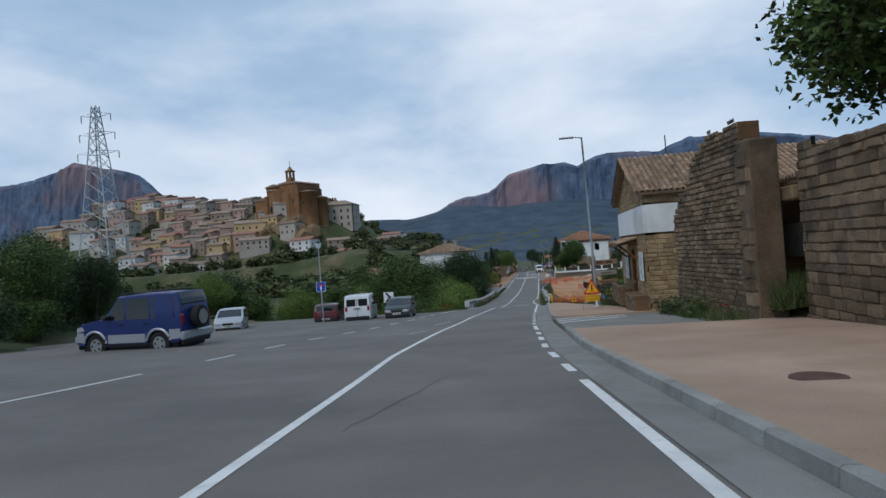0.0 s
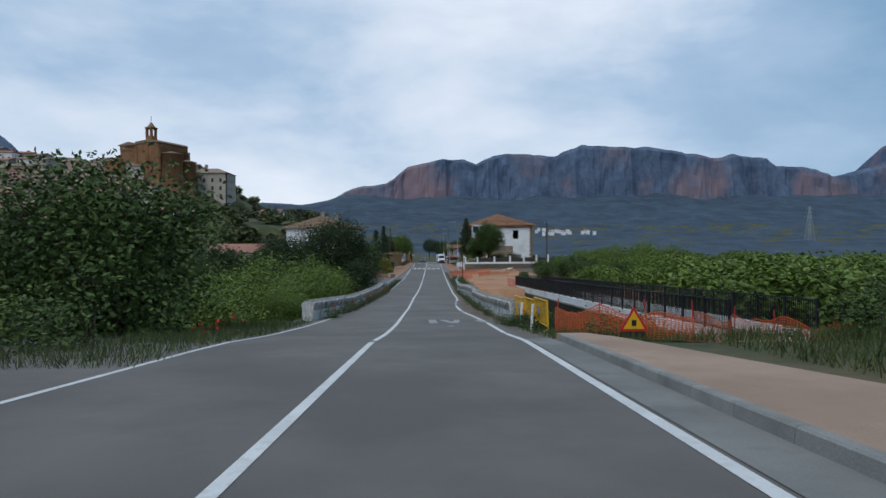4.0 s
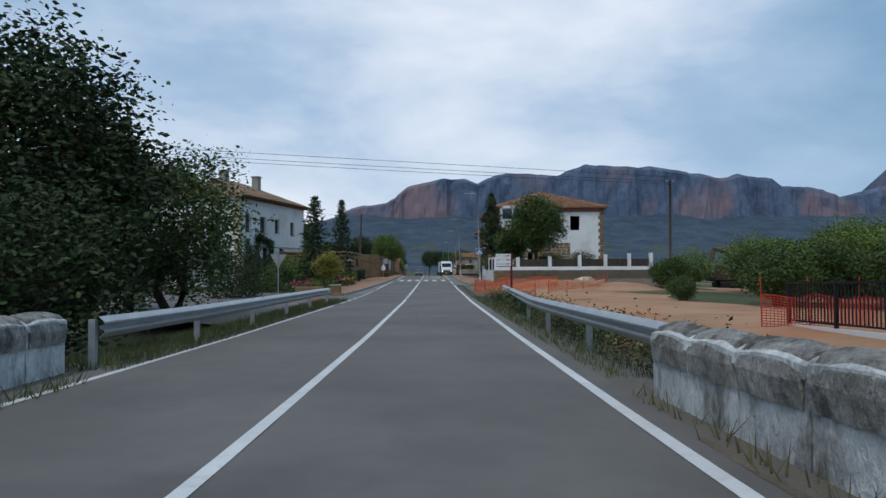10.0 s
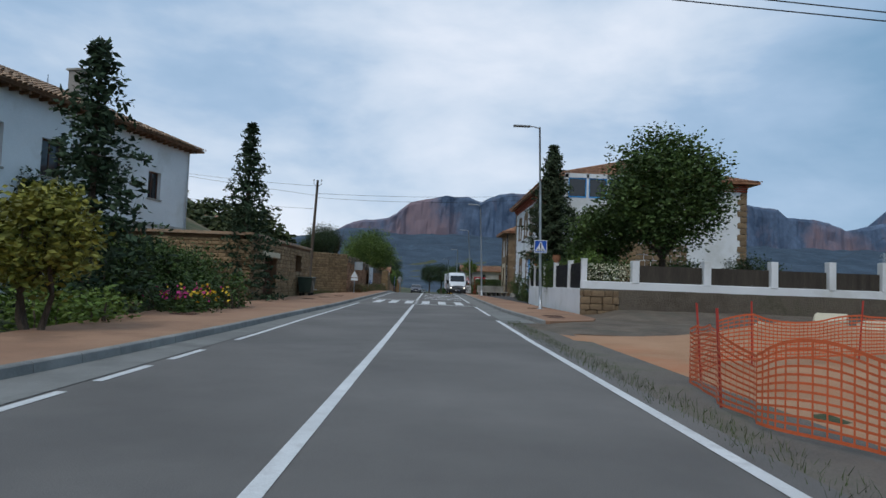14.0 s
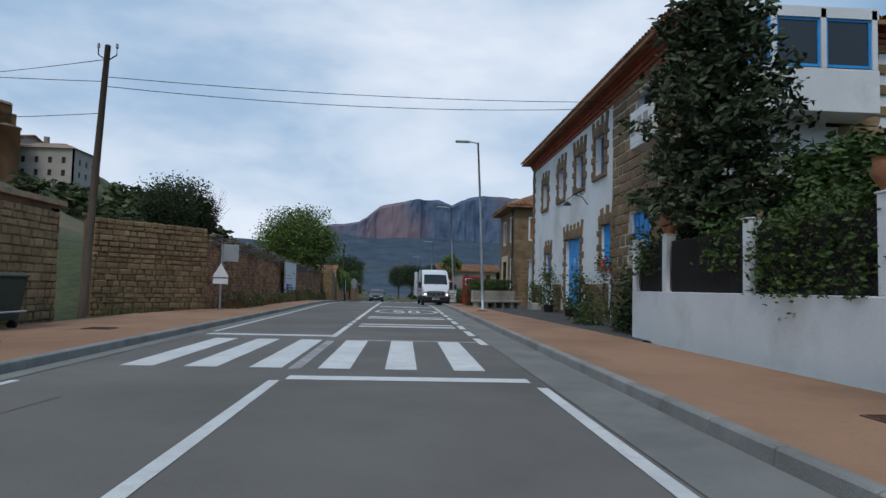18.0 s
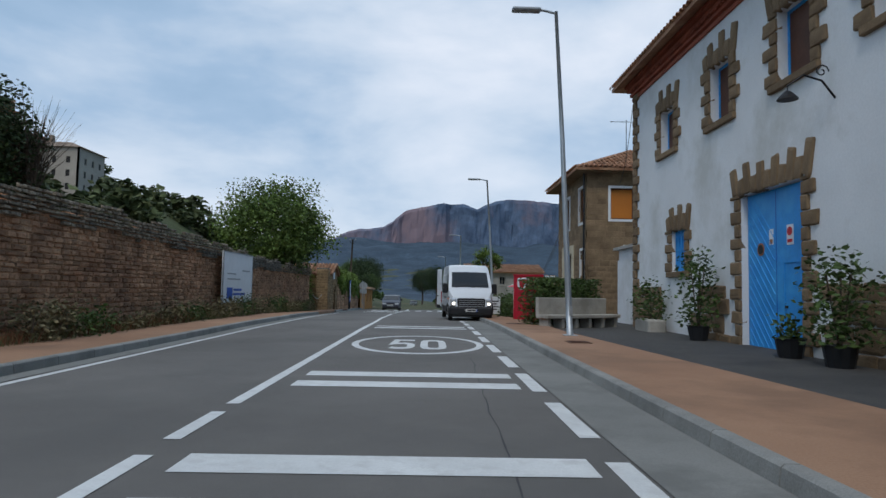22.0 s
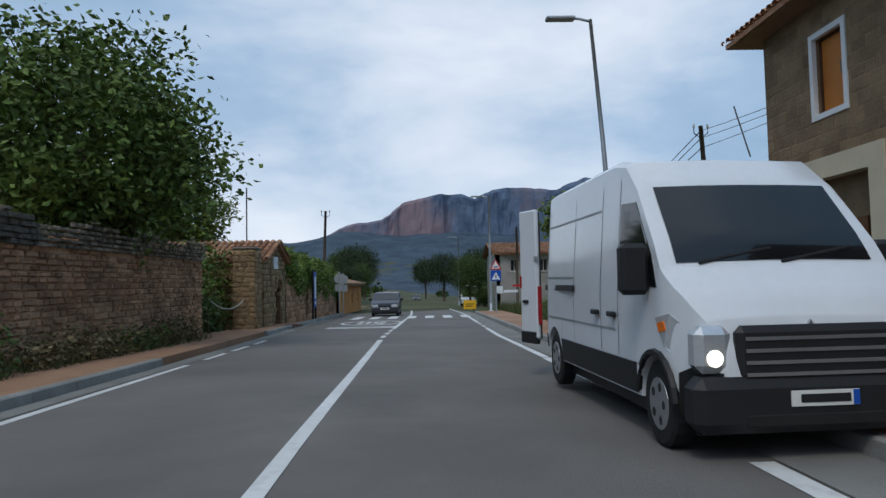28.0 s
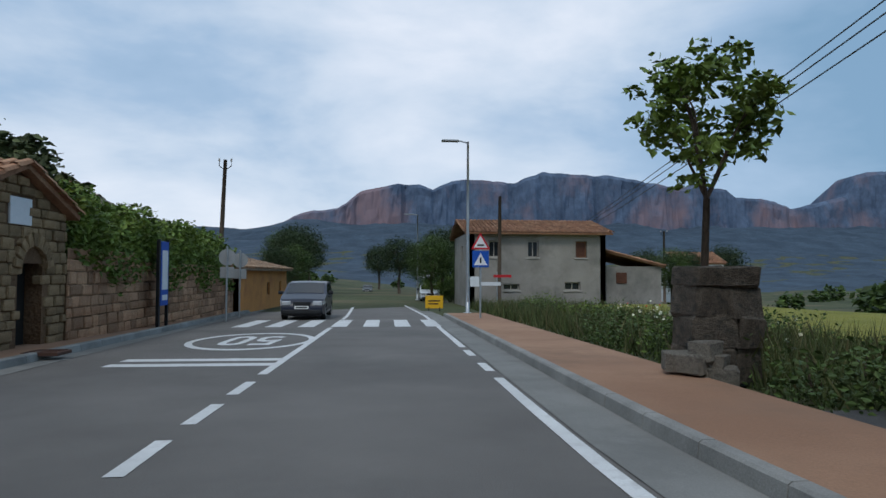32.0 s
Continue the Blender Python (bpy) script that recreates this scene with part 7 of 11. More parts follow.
for k, y in enumerate((168.6, 172.4)):
    iv = thing("creeper", (5.6, y, 0.3), "green creeper spilling over the white wall", "creeper")
    leaves_in((-0.1, -0.6, 0.3, 0.1, 0.6, 1.35), 330, 0.08, M["leaf"], iv, "leaves", 0.5)

# ---- brown stone house ----
br = thing("house", (0, 0, 0), "brown ashlar house with orange blinds and a tiled hip roof", "house")
RX, RY0, RB, RE = 7.65, 203.3, -1.2, 6.3
rw = wall_frame(RX, RY0, RB, 0, 1)
rs = wall_frame(16.0, RY0, RB, -1, 0)
wW = [(203.75, 3.75, 204.75, 5.5), (206.9, 3.7, 207.9, 5.4), (203.6, 0.3, 204.4, 2.35), (206.3, -1.1, 208.2, 2.6)]
hW = [(a - RY0, b - RB, c - RY0, d - RB) for a, b, c, d in wW]
wS = [(8.85, 3.86, 10.03, 5.42), (10.43, 4.44, 10.98, 5.47), (12.0, 4.0, 12.7, 5.3), (9.58, 0.9, 10.5, 2.5), (11.3, 1.1, 11.75, 2.6)]
hS = [(16.0 - c, b - RB, 16.0 - a, d - RB) for a, b, c, d in wS]
part("wall", panel(6.6, RE - RB, hW, 0.35, rw), M["ashlar_brown"], br)
part("wall", panel(8.35, RE - RB, hS, 0.35, rs), M["ashlar_brown"], br)
part("wall", panel(8.35, RE - RB, (), 0.35, wall_frame(RX, 209.9, RB, 1, 0)), M["ashlar_brown"], br)
part("wall", panel(6.6, RE - RB, (), 0.35, wall_frame(16.0, 209.9, RB, 0, -1)), M["ashlar_brown"], br)
masonry(br, rw, 6.6, lambda u: RE - RB - 0.1, lambda u: 0.0, 0.27, (0.35, 0.6), M["ashlar_brown"], [(h[0] - 0.12, h[1] - 0.12, h[2] + 0.12, h[3] + 0.12) for h in hW], seed=61, most=110, proud=0.008, joint=0.010)
masonry(br, rs, 8.35, lambda u: RE - RB - 0.1, lambda u: 0.0, 0.27, (0.35, 0.6), M["ashlar_brown"], [(h[0] - 0.12, h[1] - 0.12, h[2] + 0.12, h[3] + 0.12) for h in hS], seed=62, most=110, near=(3, 9), proud=0.008, joint=0.010)
for m, hs, n0 in ((rw, hW, 0), (rs, hS, 9)):
    for k, h in enumerate(hs):
        if m is rw and k == 3:
            continue
        part("window_surround", frame_bars(m, h[0] - 0.11, h[1] - 0.11, h[2] + 0.11, h[3] + 0.11, 0.12, 0.1, 0.035), M["whitewash"], br, "white window surround")
        window_set(br, m, *h, M["brown_shutter"], M["glass"], 0.14, 1, shutter=None if (m is rs and k > 2) or (m is rw and k == 2) else M["orange_blind"])
part("door_surround", frame_bars(rw, 2.55, -0.3, 5.35, 3.95, 0.45, 0.3, 0.05), M["cream"], br, "wide cream door surround")
part("door", slab(rw, 3.5, 0.1, 4.4, 2.6, -0.3, -0.24), M["wood"], br, "brown wooden door")
part("door_wall", slab(rw, 3.0, 0.0, 4.95, 3.8, -0.34, -0.3), M["ashlar_brown"], br)
hip_roof(RX - 0.1, RY0 - 0.1, 16.1, 210.0, RE, 0.55, 1.75, M["tile"], br)
part("eave_board", box(RX - 0.6, RY0 - 0.6, RE - 0.14, 16.6, 210.5, RE - 0.02), M["ashlar_brown"], br, "brown boxed eaves")
part("downpipe", rod([(7.55, 203.35, RE - 0.2), (7.55, 203.35, -1.0)], 0.05, 8), M["dark_metal"], br)
ant = part("antenna", rod([(10.6, 206.4, 7.4), (10.6, 206.4, 9.7)], 0.02, 6), M["dark_metal"], br)
part("antenna_boom", rod([(9.7, 206.4, 9.6), (11.4, 206.4, 9.6)], 0.015, 5), M["dark_metal"], ant)
for k in range(6):
    part("antenna_rod", rod([(9.8 + k * 0.28, 206.2, 9.6), (9.8 + k * 0.28, 206.6, 9.6)], 0.008, 4), M["dark_metal"], ant)
dish = thing("satellite_dish", (11.0, 203.2, 3.4), "pale satellite dish on the house wall", "satellite dish")
bm = tube(bmesh.new(), [(0, -0.25, 0.0), (0, -0.32, 0.0), (0, -0.4, 0.02)], [0.05, 0.22, 0.32], 16, True)
part("dish", bm, M["concrete"], dish)
part("arm", rod([(0, 0.1, 0), (0, -0.3, 0)], 0.02, 5), M["dark_metal"], dish)
lan = thing("wall_lantern", (13.0, 203.1, 4.2), "black lantern on a wall bracket", "wall lamp")
part("bracket", rod([(0.5, 0.2, -0.3), (0.1, 0, -0.1), (0, 0, -0.02)], 0.02, 5), M["dark_metal"], lan)
part("lantern", tube(bmesh.new(), [(0, 0, 0), (0, 0, 0.35), (0, 0, 0.42), (0, 0, 0.5)], [0.09, 0.16, 0.17, 0.03], 6), M["dark_metal"], lan)
# small roof beyond
sr = thing("outbuilding", (0, 0, 0), "low outbuilding with an old tiled roof", "shed")
part("wall", box(8.3, 210.0, -1.2, 12.4, 211.6, 2.1), M["ashlar_brown"], sr)
tile_slope((12.6, 210.0, 3.5), (0, 1, 0), (-1, 0, -0.3), 1.9, 4.6, mat=M["tile"], parent=sr)

# ---- bench, container and street things ----
seat = thing("bench", (0, 0, 0), "long pale concrete bench below the hedge", "bench")
bm_m = wall_frame(8.2, 196.2, -1.02, -4.7, -3.3)
part("back", slab(bm_m, 2.35, 0.45, 5.7, 1.05, -0.12, 0.03, 0.02), M["concrete"], seat)
part("seat", slab(bm_m, 2.15, 0.38, 5.75, 0.5, -0.05, 0.5, 0.02), M["concrete"], seat)
for k in range(6):
    part("leg", slab(bm_m, 2.25 + k * 0.65, -0.08, 2.39 + k * 0.65, 0.38, 0.0, 0.4, 0.01), M["concrete"], seat)
part("planter", slab(bm_m, 2.35, -0.05, 5.2, 0.2, -0.8, -0.13), M["concrete"], seat)
hg = thing("hedge", (0, 0, 0), "clipped dark green hedge behind the bench", "hedge")
pp = HR.uniform((2.3, -1.25, 0.1), (5.45, -0.16, 1.72), (9500, 3))
pp = np.array([list(bm_m @ Vector(v)) for v in pp])
ob = new("foliage", leaf_mesh("foliage", pp, 0.075, M["leaf"]))
ob.parent = hg
for k in range(6):
    part("stem", rod([bm_m @ Vector((2.6 + k * 0.55, -0.7, 0.0)), bm_m @ Vector((2.6 + k * 0.55, -0.6, 1.6))], 0.02, 5), M["bark"], hg)
box_r = thing("clothes_container", (4.15, 198.9, -1.0), "tall red metal clothes bank with a white emblem", "clothes bank", rz=-8)
part("body", box(-0.6, -0.55, 0, 0.6, 0.55, 1.85, 0.02), M["red_box"], box_r)
part("top", box(-0.62, -0.57, 1.85, 0.62, 0.57, 1.92, 0.01), M["red_box"], box_r)
heart = [(-0.42, 1.74), (-0.15, 1.75), (0.0, 1.74), (0.08, 1.65), (0.03, 1.55), (-0.1, 1.52), (-0.15, 1.42), (-0.22, 1.33), (-0.33, 1.33), (-0.4, 1.42), (-0.42, 1.58), (-0.42, 1.74)]
part("emblem", tube(bmesh.new(), [(x, -0.55, z) for x, z in heart], 0.045, 6), M["sign_white"], box_r, "white curved outline emblem")
part("plate", box(0.25, -0.562, 1.66, 0.52, -0.55, 1.76), M["sign_white"], box_r)
part("hatch", box(-0.61, -0.4, 1.5, -0.59, 0.4, 1.75), M["trim_black"], box_r)
for z0, z1 in ((0.28, 0.42), (0.48, 0.78), (0.84, 1.2), (1.26, 1.42)):
    part("label", box(-0.608, -0.38, z0, -0.6, -0.02, z1), M["sign_white"], box_r)
par = thing("parasol", (5.85, 211.4, gz(211.4) - 0.05), "red and white parasol, half open", "parasol")
part("pole", rod([(0, 0, 0), (0, 0, 2.2)], 0.02, 6), M["sign_white"], par)
for k in range(8):
    a0, a1 = k * math.pi / 4, (k + 1) * math.pi / 4
    bm = bmesh.new()
    v = [bm.verts.new(p) for p in ((0, 0, 2.25), (1.05 * math.cos(a0), 1.05 * math.sin(a0), 1.85), (1.05 * math.cos(a1), 1.05 * math.sin(a1), 1.85), (0, 0, 2.22))]
    bm.faces.new(v[:3])
    bm.faces.new((v[3], v[2], v[1]))
    pn = part("canopy_panel", bm, M["sign_red"], par)
    part("seam", rod([(0, 0, 2.255), (1.05 * math.cos(a0), 1.05 * math.sin(a0), 1.86)], 0.022, 5), M["sign_white"], pn, "white seam")
hedge("low_hedge", (4.3, 207.6, -1.3, 5.6, 210.4, -0.35), 3000, 0.07, M["leaf_bright"], "loose green hedge beside the terrace", "hedge")
hedge("low_hedge", (3.5, 201.5, -1.1, 4.6, 208.4, -0.05), 3600, 0.08, M["leaf"], "low dark green hedge along the pavement", "hedge")
board = thing("menu_board", (3.2, 203.5, -1.05), "small white notice board on the pavement", "notice board")
part("panel", box(-0.3, -0.02, 0.15, 0.3, 0.02, 1.0, 0.01), M["sign_white"], board)
for k in range(4):
    part("text_bar", box(-0.22, -0.03, 0.75 - k * 0.13, 0.22 - 0.08 * (k % 2), -0.02, 0.8 - k * 0.13), M["trim_black"], board)
for s in (-1, 1):
    part("leg", box(s * 0.28 - 0.02, -0.15, -0.03, s * 0.28 + 0.02, 0.15, 0.17), M["dark_metal"], board)
for x, y, w, d, rr in ((3.8, 155.2, 0.75, 0.5, False), (3.75, 154.2, 0.7, 0.7, True), (3.0, 194.0, 0.7, 0.7, True), (4.3, 162.6, 0.7, 0.5, False), (-8.0, 148.4, 0.7, 0.5, False), (-7.6, 164.5, 0.6, 0.5, False), (-7.4, 168.0, 0.6, 0.5, False), (-7.0, 171.5, 0.6, 0.5, False), (3.3, 186.3, 0.5, 0.5, False), (-6.3, 219.6, 0.6, 0.5, False), (4.8, 7.5, 0.6, 0.6, True)):
    manhole(x, y, gz(y) + 0.135, w, d, rr)
LP = [(4.48, 162.0, 8.3, 1.2, 0.3), (3.6, 188.5, 7.5, 1.0, 0.42), (3.85, 210.2, 6.9, 1.0, 0.5), (3.0, 235.0, 5.7, 1.0, 0.0), (2.2, 262.0, 5.0, 1.0, 0.0), (4.9, 36.5, 12.8, 1.1, 0.2)]
for x, y, top, arm, lean in LP:
    lamp_post(x, y, gz(y) + 0.12, top, arm, lean, "grey steel street lamp with a flat lantern head")
crs = thing("crossing_sign", (4.36, 161.9, 2.2), "blue square sign for a zebra crossing on the lamp post", "road sign")
part("board", box(-0.32, -0.14, -0.32, 0.32, -0.12, 0.32, 0.02), M["sign_blue"], crs)
part("rim", frame_bars(Matrix.Identity(4), -0.32, -0.32, 0.32, 0.32, 0.03, 0.012, -0.138), M["sign_white"], crs)
sign_board(crs, Matrix.Translation((0, -0.152, -0.24)), [(-0.27, 0), (0.27, 0), (0, 0.5)], M["sign_white"], 0.008, "triangle")
part("symbol", box(-0.03, -0.158, -0.1, 0.03, -0.15, 0.16), M["trim_black"], crs)
for k in range(5):
    part("stripe", box(-0.19 + k * 0.085, -0.158, -0.22, -0.15 + k * 0.085, -0.15, -0.12), M["trim_black"], crs)


# ---- white house with climbers ----
lh = thing("house", (0, 0, 0), "white plastered village house with stone quoins and climbing ivy", "house")
LX0, LY0, LX1, LY1 = -18.0, 152.3, -15.0, 166.0
LB, LE = -1.5, 7.2
lL = math.hypot(LX1 - LX0, LY1 - LY0)
lw = wall_frame(LX1, LY1, LB, LX0 - LX1, LY0 - LY1)
ld = Vector((LX0 - LX1, LY0 - LY1, 0)).normalized()
lg = wall_frame(LX0, LY0, LB, -ld.y * -1 if False else ld.y, -ld.x)


def lu(a, b, c, d):
    return (lL - c, b - LB, lL - a, d - LB)


front_w = [lu(1.07, 4.0, 2.1, 5.7), lu(3.9, 4.0, 5.1, 5.55), lu(7.0, 4.1, 8.0, 5.5), lu(10.6, 4.0, 11.6, 5.4), lu(1.2, 1.2, 2.6, 2.7), lu(4.4, 1.0, 5.6, 2.6), lu(0.5, -1.3, 2.0, -0.1), lu(8.0, 1.2, 9.1, 2.6)]
part("wall", panel(lL, LE - LB, front_w, 0.4, lw), M["whitewash"], lh)
GL = 9.5
side_w = [(1.9, 3.7, 3.1, 6.0), (5.0, 3.7, 6.2, 6.0), (1.8, 0.4, 3.2, 2.6), (5.2, 0.6, 6.4, 2.4)]
part("wall", panel(GL, LE - LB, side_w, 0.4, lg), M["whitewash"], lh)
far_c = lg @ Vector((GL, 0, 0))
part("wall", panel(lL, LE - LB, (), 0.4, wall_frame(far_c.x, far_c.y, LB, -ld.x, -ld.y)), M["whitewash"], lh)
part("wall", panel(GL, LE - LB, (), 0.4, wall_frame(LX1 + ld.y * GL, LY1 - ld.x * GL, LB, -ld.y, ld.x)), M["whitewash"], lh)
for m, ws in ((lw, front_w), (lg, side_w)):
    for h in ws:
        window_set(lh, m, *h, M["brown_shutter"], M["glass"], 0.2, 1, sill=M["concrete"])
for m, hs in ((lw, (front_w[6], front_w[4])), (lg, (side_w[2],))):
    for h in hs:
        gr = part("grille", frame_bars(m, h[0] - 0.06, h[1] - 0.06, h[2] + 0.06, h[3] + 0.06, 0.025, 0.02, 0.12), M["dark_metal"], lh)
        n = 7
        for k in range(n):
            u = h[0] + (h[2] - h[0]) * (k + 0.5) / n
            part("bar", slab(m, u - 0.01, h[1] - 0.05, u + 0.01, h[3] + 0.05, 0.1, 0.12), M["dark_metal"], gr)
rq = random.Random(12)
for k in range(27):
    for m, s in ((lw, 1), (lg, 0)):
        w = 0.62 if (k + s) % 2 else 0.4
        stone_at(lh, m, lL - w / 2 if s else w / 2, 0.2 + k * 0.31, w, 0.3, M["cream"], rq, 0.05)
part("storey_band", slab(lw, 0, 4.05, lL, 4.2, 0.0, 0.05), M["concrete"], lh)
part("eave_board", slab(lw, -0.3, LE - LB - 0.12, lL + 0.4, LE - LB + 0.02, -0.3, 0.55), M["wood"], lh, "brown timber eaves")
raf = bmesh.new()
for k in range(30):
    add_box(raf, k * 0.47, 0, LE - LB - 0.24, k * 0.47 + 0.1, 0.5, LE - LB - 0.12, lw)
part("rafters", raf, M["wood"], lh)
rise = 2.2
old = set(lh.children)
hip_roof(0.0, -GL, lL, 0.0, LE, 0.55, rise, M["tile_old"], lh)
for ob in set(lh.children) - old:
    ob.matrix_local = lw @ Matrix.Translation((0, 0, -LB))
for u, w in ((4.5, -3.2), (9.5, -4.0)):
    ch = part("chimney", slab(lw @ Matrix.Translation((0, w, 0)), u, LE - LB + 0.8, u + 0.7, LE - LB + 2.9, -0.35, 0.35, 0.02), M["render"], lh)
    part("chimney_cap", slab(lw @ Matrix.Translation((0, w, 0)), u - 0.08, LE - LB + 2.9, u + 0.78, LE - LB + 3.0, -0.43, 0.43), M["concrete"], ch)
for u, w, h in ((13.2, -3.0, 4.2), (11.0, -4.5, 3.4)):
    part("antenna", rod([lw @ Vector((u, w, LE - LB + 1.2)), lw @ Vector((u, w, LE - LB + h))], 0.02, 5), M["dark_metal"], lh)
# balcony and pergola on the gable
bl = part("balcony", slab(lg, 0.8, 3.5, GL, 3.68, 0, 2.4, 0.02), M["whitewash"], lh, "white balcony with a black railing")
for k in range(60):
    u = 0.85 + k * 0.147
    part("baluster", slab(lg, u, 3.68, u + 0.02, 4.6, 2.34, 2.36), M["dark_metal"], bl)
part("rail", slab(lg, 0.8, 4.58, GL, 4.63, 2.32, 2.38), M["dark_metal"], bl)
for u in (0.9, 4.9, 9.3):
    part("pillar", slab(lg, u - 0.15, 0, u + 0.15, 3.5, 2.0, 2.3), M["whitewash"], bl)
    part("pergola_post", slab(lg, u - 0.03, 3.68, u + 0.03, 6.2, 2.3, 2.36), M["dark_metal"], bl)
for k in range(9):
    part("pergola_bar", slab(lg, 0.85 + k * 1.05, 6.2, 0.9 + k * 1.05, 6.26, 0.02, 2.6), M["dark_metal"], bl)
part("pergola_bar", slab(lg, 0.6, 6.14, GL, 6.2, 2.3, 2.36), M["dark_metal"], bl)
aw2 = part("awning", slab(lg, 3.6, 5.4, 7.6, 5.9, 0.03, 1.0), M["concrete"], bl, "rolled grey awning")
wl2 = thing("wall_lantern", lw @ Vector((lL - 0.9, 0.35, 4.1)), "black wall lantern on the house corner", "wall lamp")
part("lantern", tube(bmesh.new(), [(0, 0, 0), (0, 0, 0.5), (0, 0, 0.62), (0, 0, 0.75)], [0.11, 0.2, 0.22, 0.03], 6), M["dark_metal"], wl2)
part("bracket", rod([(-0.4, 0.05, -0.5), (-0.1, 0, -0.2), (0, 0, 0)], 0.025, 5), M["dark_metal"], wl2)
iv = thing("ivy", (0, 0, 0), "green ivy trained round the windows of the white house", "ivy")
segs = (((lL - 3.0, 0.5), (lL - 3.1, 5.2), 900), ((lL - 3.1, 5.0), (lL - 5.8, 4.4), 900), ((lL - 5.8, 4.6), (lL - 5.9, 1.8), 700), ((lL - 1.5, 2.6), (lL - 8.0, 2.4), 2600), ((lL - 5.4, 2.6), (lL - 8.5, 1.2), 1600), ((lL - 0.5, 1.7), (lL - 4, 2.1), 1000))
pts = []
for (u0, v0), (u1, v1), n in segs:
    for k in range(n):
        f = HR.uniform()
        pts.append(lw @ Vector((u0 + (u1 - u0) * f + HR.normal() * 0.22, 0.08 + abs(HR.normal()) * 0.16, v0 + (v1 - v0) * f + HR.normal() * 0.25)))
ob = new("leaves", leaf_mesh("leaves", [list(p) for p in pts], 0.12, M["leaf_dark"], droop=0.4))
ob.parent = iv
part("stems", rod([lw @ Vector((lL - 3.0, 0.04, 0.0)), lw @ Vector((lL - 3.05, 0.05, 2.5)), lw @ Vector((lL - 3.1, 0.05, 5.1)), lw @ Vector((lL - 5.8, 0.05, 4.5))], 0.03, 5), M["bark"], iv)
# garden in front of the white house
pb = thing("stone_block", (-6.6, 134.4, -1.15), "square rendered stone block at the corner of the pavement", "planter")
part("block", box(-0.32, -0.32, -0.1, 0.32, 0.32, 0.72, 0.04), M["ashlar_brown"], pb)
part("cap", box(-0.34, -0.34, 0.72, 0.34, 0.34, 0.77, 0.02), M["concrete"], pb)
st_l = thing("stone_bench", (-8.4, 135.6, -1.15), "low brown stone trough beside the block", "bench")
part("trough", box(-0.9, -0.3, 0, 0.9, 0.3, 0.6, 0.03), M["ashlar_brown"], st_l)
for k, (x, y, h, r, mt, n) in enumerate(((-9.2, 150.6, 0.9, 0.8, "leaf", 1500), (-8.6, 152.8, 1.3, 0.9, "leaf", 2200), (-9.4, 145.0, 0.8, 1.2, "leaf_bright", 1800), (-9.8, 139.0, 0.6, 1.0, "leaf", 1200), (-12.5, 139.5, 1.9, 1.3, "leaf", 3000), (-13.5, 143.0, 2.4, 1.4, "leaf_dark", 3400), (-11.2, 156.2, 2.2, 1.3, "leaf", 3000), (-12.6, 150.0, 2.8, 1.5, "leaf_bright", 3400))):
    hedge("shrub", (x - r, y - r, -1.2, x + r, y + r, -1.15 + h), n, 0.1, M[mt], "rounded green garden shrub before the white house", "shrub")
for nm, mt, cxx, cyy in (("pink_flowers", "flower_pink", -8.6, 149.4), ("yellow_flowers", "flower_yellow", -8.1, 149.9), ("pink_flowers", "flower_pink", -8.9, 136.4)):
    fl = thing(nm, (cxx, cyy, -1.12), "clump of %s in the garden bed" % nm.replace("_", " "), "flowers")
    o1 = tagged(new("blooms", leaf_mesh("blooms", HR.normal(size=(60, 3)) * np.array([0.4, 0.5, 0.12]) + np.array([0, 0, 0.75]), 0.13, M[mt], flat=1.0, long=1.0)), kind="stuff")
    o1.parent = fl
    leaves_in((-0.5, -0.6, 0.05, 0.5, 0.6, 0.6), 500, 0.08, M["leaf"], fl, "leaves")
gw2 = thing("give_way_sign", (-10.2, 134.6, -1.1), "inverted triangle road sign seen from behind", "road sign")
part("post", rod([(0, 0, -0.1), (0, 0, 2.6)], 0.035, 8), M["steel"], gw2)
sign_board(gw2, Matrix.Translation((0, 0.03, 0)), [(0, 1.75), (0.5, 2.62), (-0.5, 2.62)], M["sign_back"], 0.02)

# ---- garage building ----
gar = thing("garage_building", (0, 0, 0), "low tan stone garage with a brown sliding door", "garage")
ga = wall_frame(-9.6, 174.5, -1.3, 0, -1)
gtop = 3.4
gh = [(174.5 - 165.2, 0.05, 174.5 - 162.6, 2.55), (174.5 - 171.8, 1.9, 174.5 - 169.8, 2.95)]
part("wall", panel(14.3, gtop, gh, 0.4, ga), M["mortar"], gar)
part("wall", panel(9.0, gtop, (), 0.4, wall_frame(-9.6, 160.2, -1.3, -1, 0)), M["mortar"], gar)
part("wall", panel(9.0, gtop - 0.1, (), 0.4, wall_frame(-18.6, 174.5, -1.3, 1, 0)), M["mortar"], gar)
part("wall", panel(14.3, gtop, (), 0.4, wall_frame(-18.6, 160.2, -1.3, 0, 1)), M["mortar"], gar)
part("roof", box(-18.7, 160.0, 2.1, -9.5, 174.7, 2.24), M["tile_old"], gar, "flat old tiled roof edge")
masonry(gar, ga, 14.3, lambda u: gtop - 0.1, lambda u: 0.0, 0.2, (0.2, 0.5), M["ashlar"], gh, seed=71, most=170, near=(0, 12), proud=0.04)
masonry(gar, wall_frame(-9.6, 160.2, -1.3, -1, 0), 9.0, lambda u: gtop - 0.1, lambda u: 0.0, 0.2, (0.2, 0.5), M["ashlar"], seed=72, most=60, near=(0, 4), proud=0.04)
part("lintel", slab(ga, gh[0][0] - 0.3, 2.5, gh[0][2] + 0.5, 2.78, -0.3, 0.12, 0.02), M["cream"], gar, "pale concrete lintel")
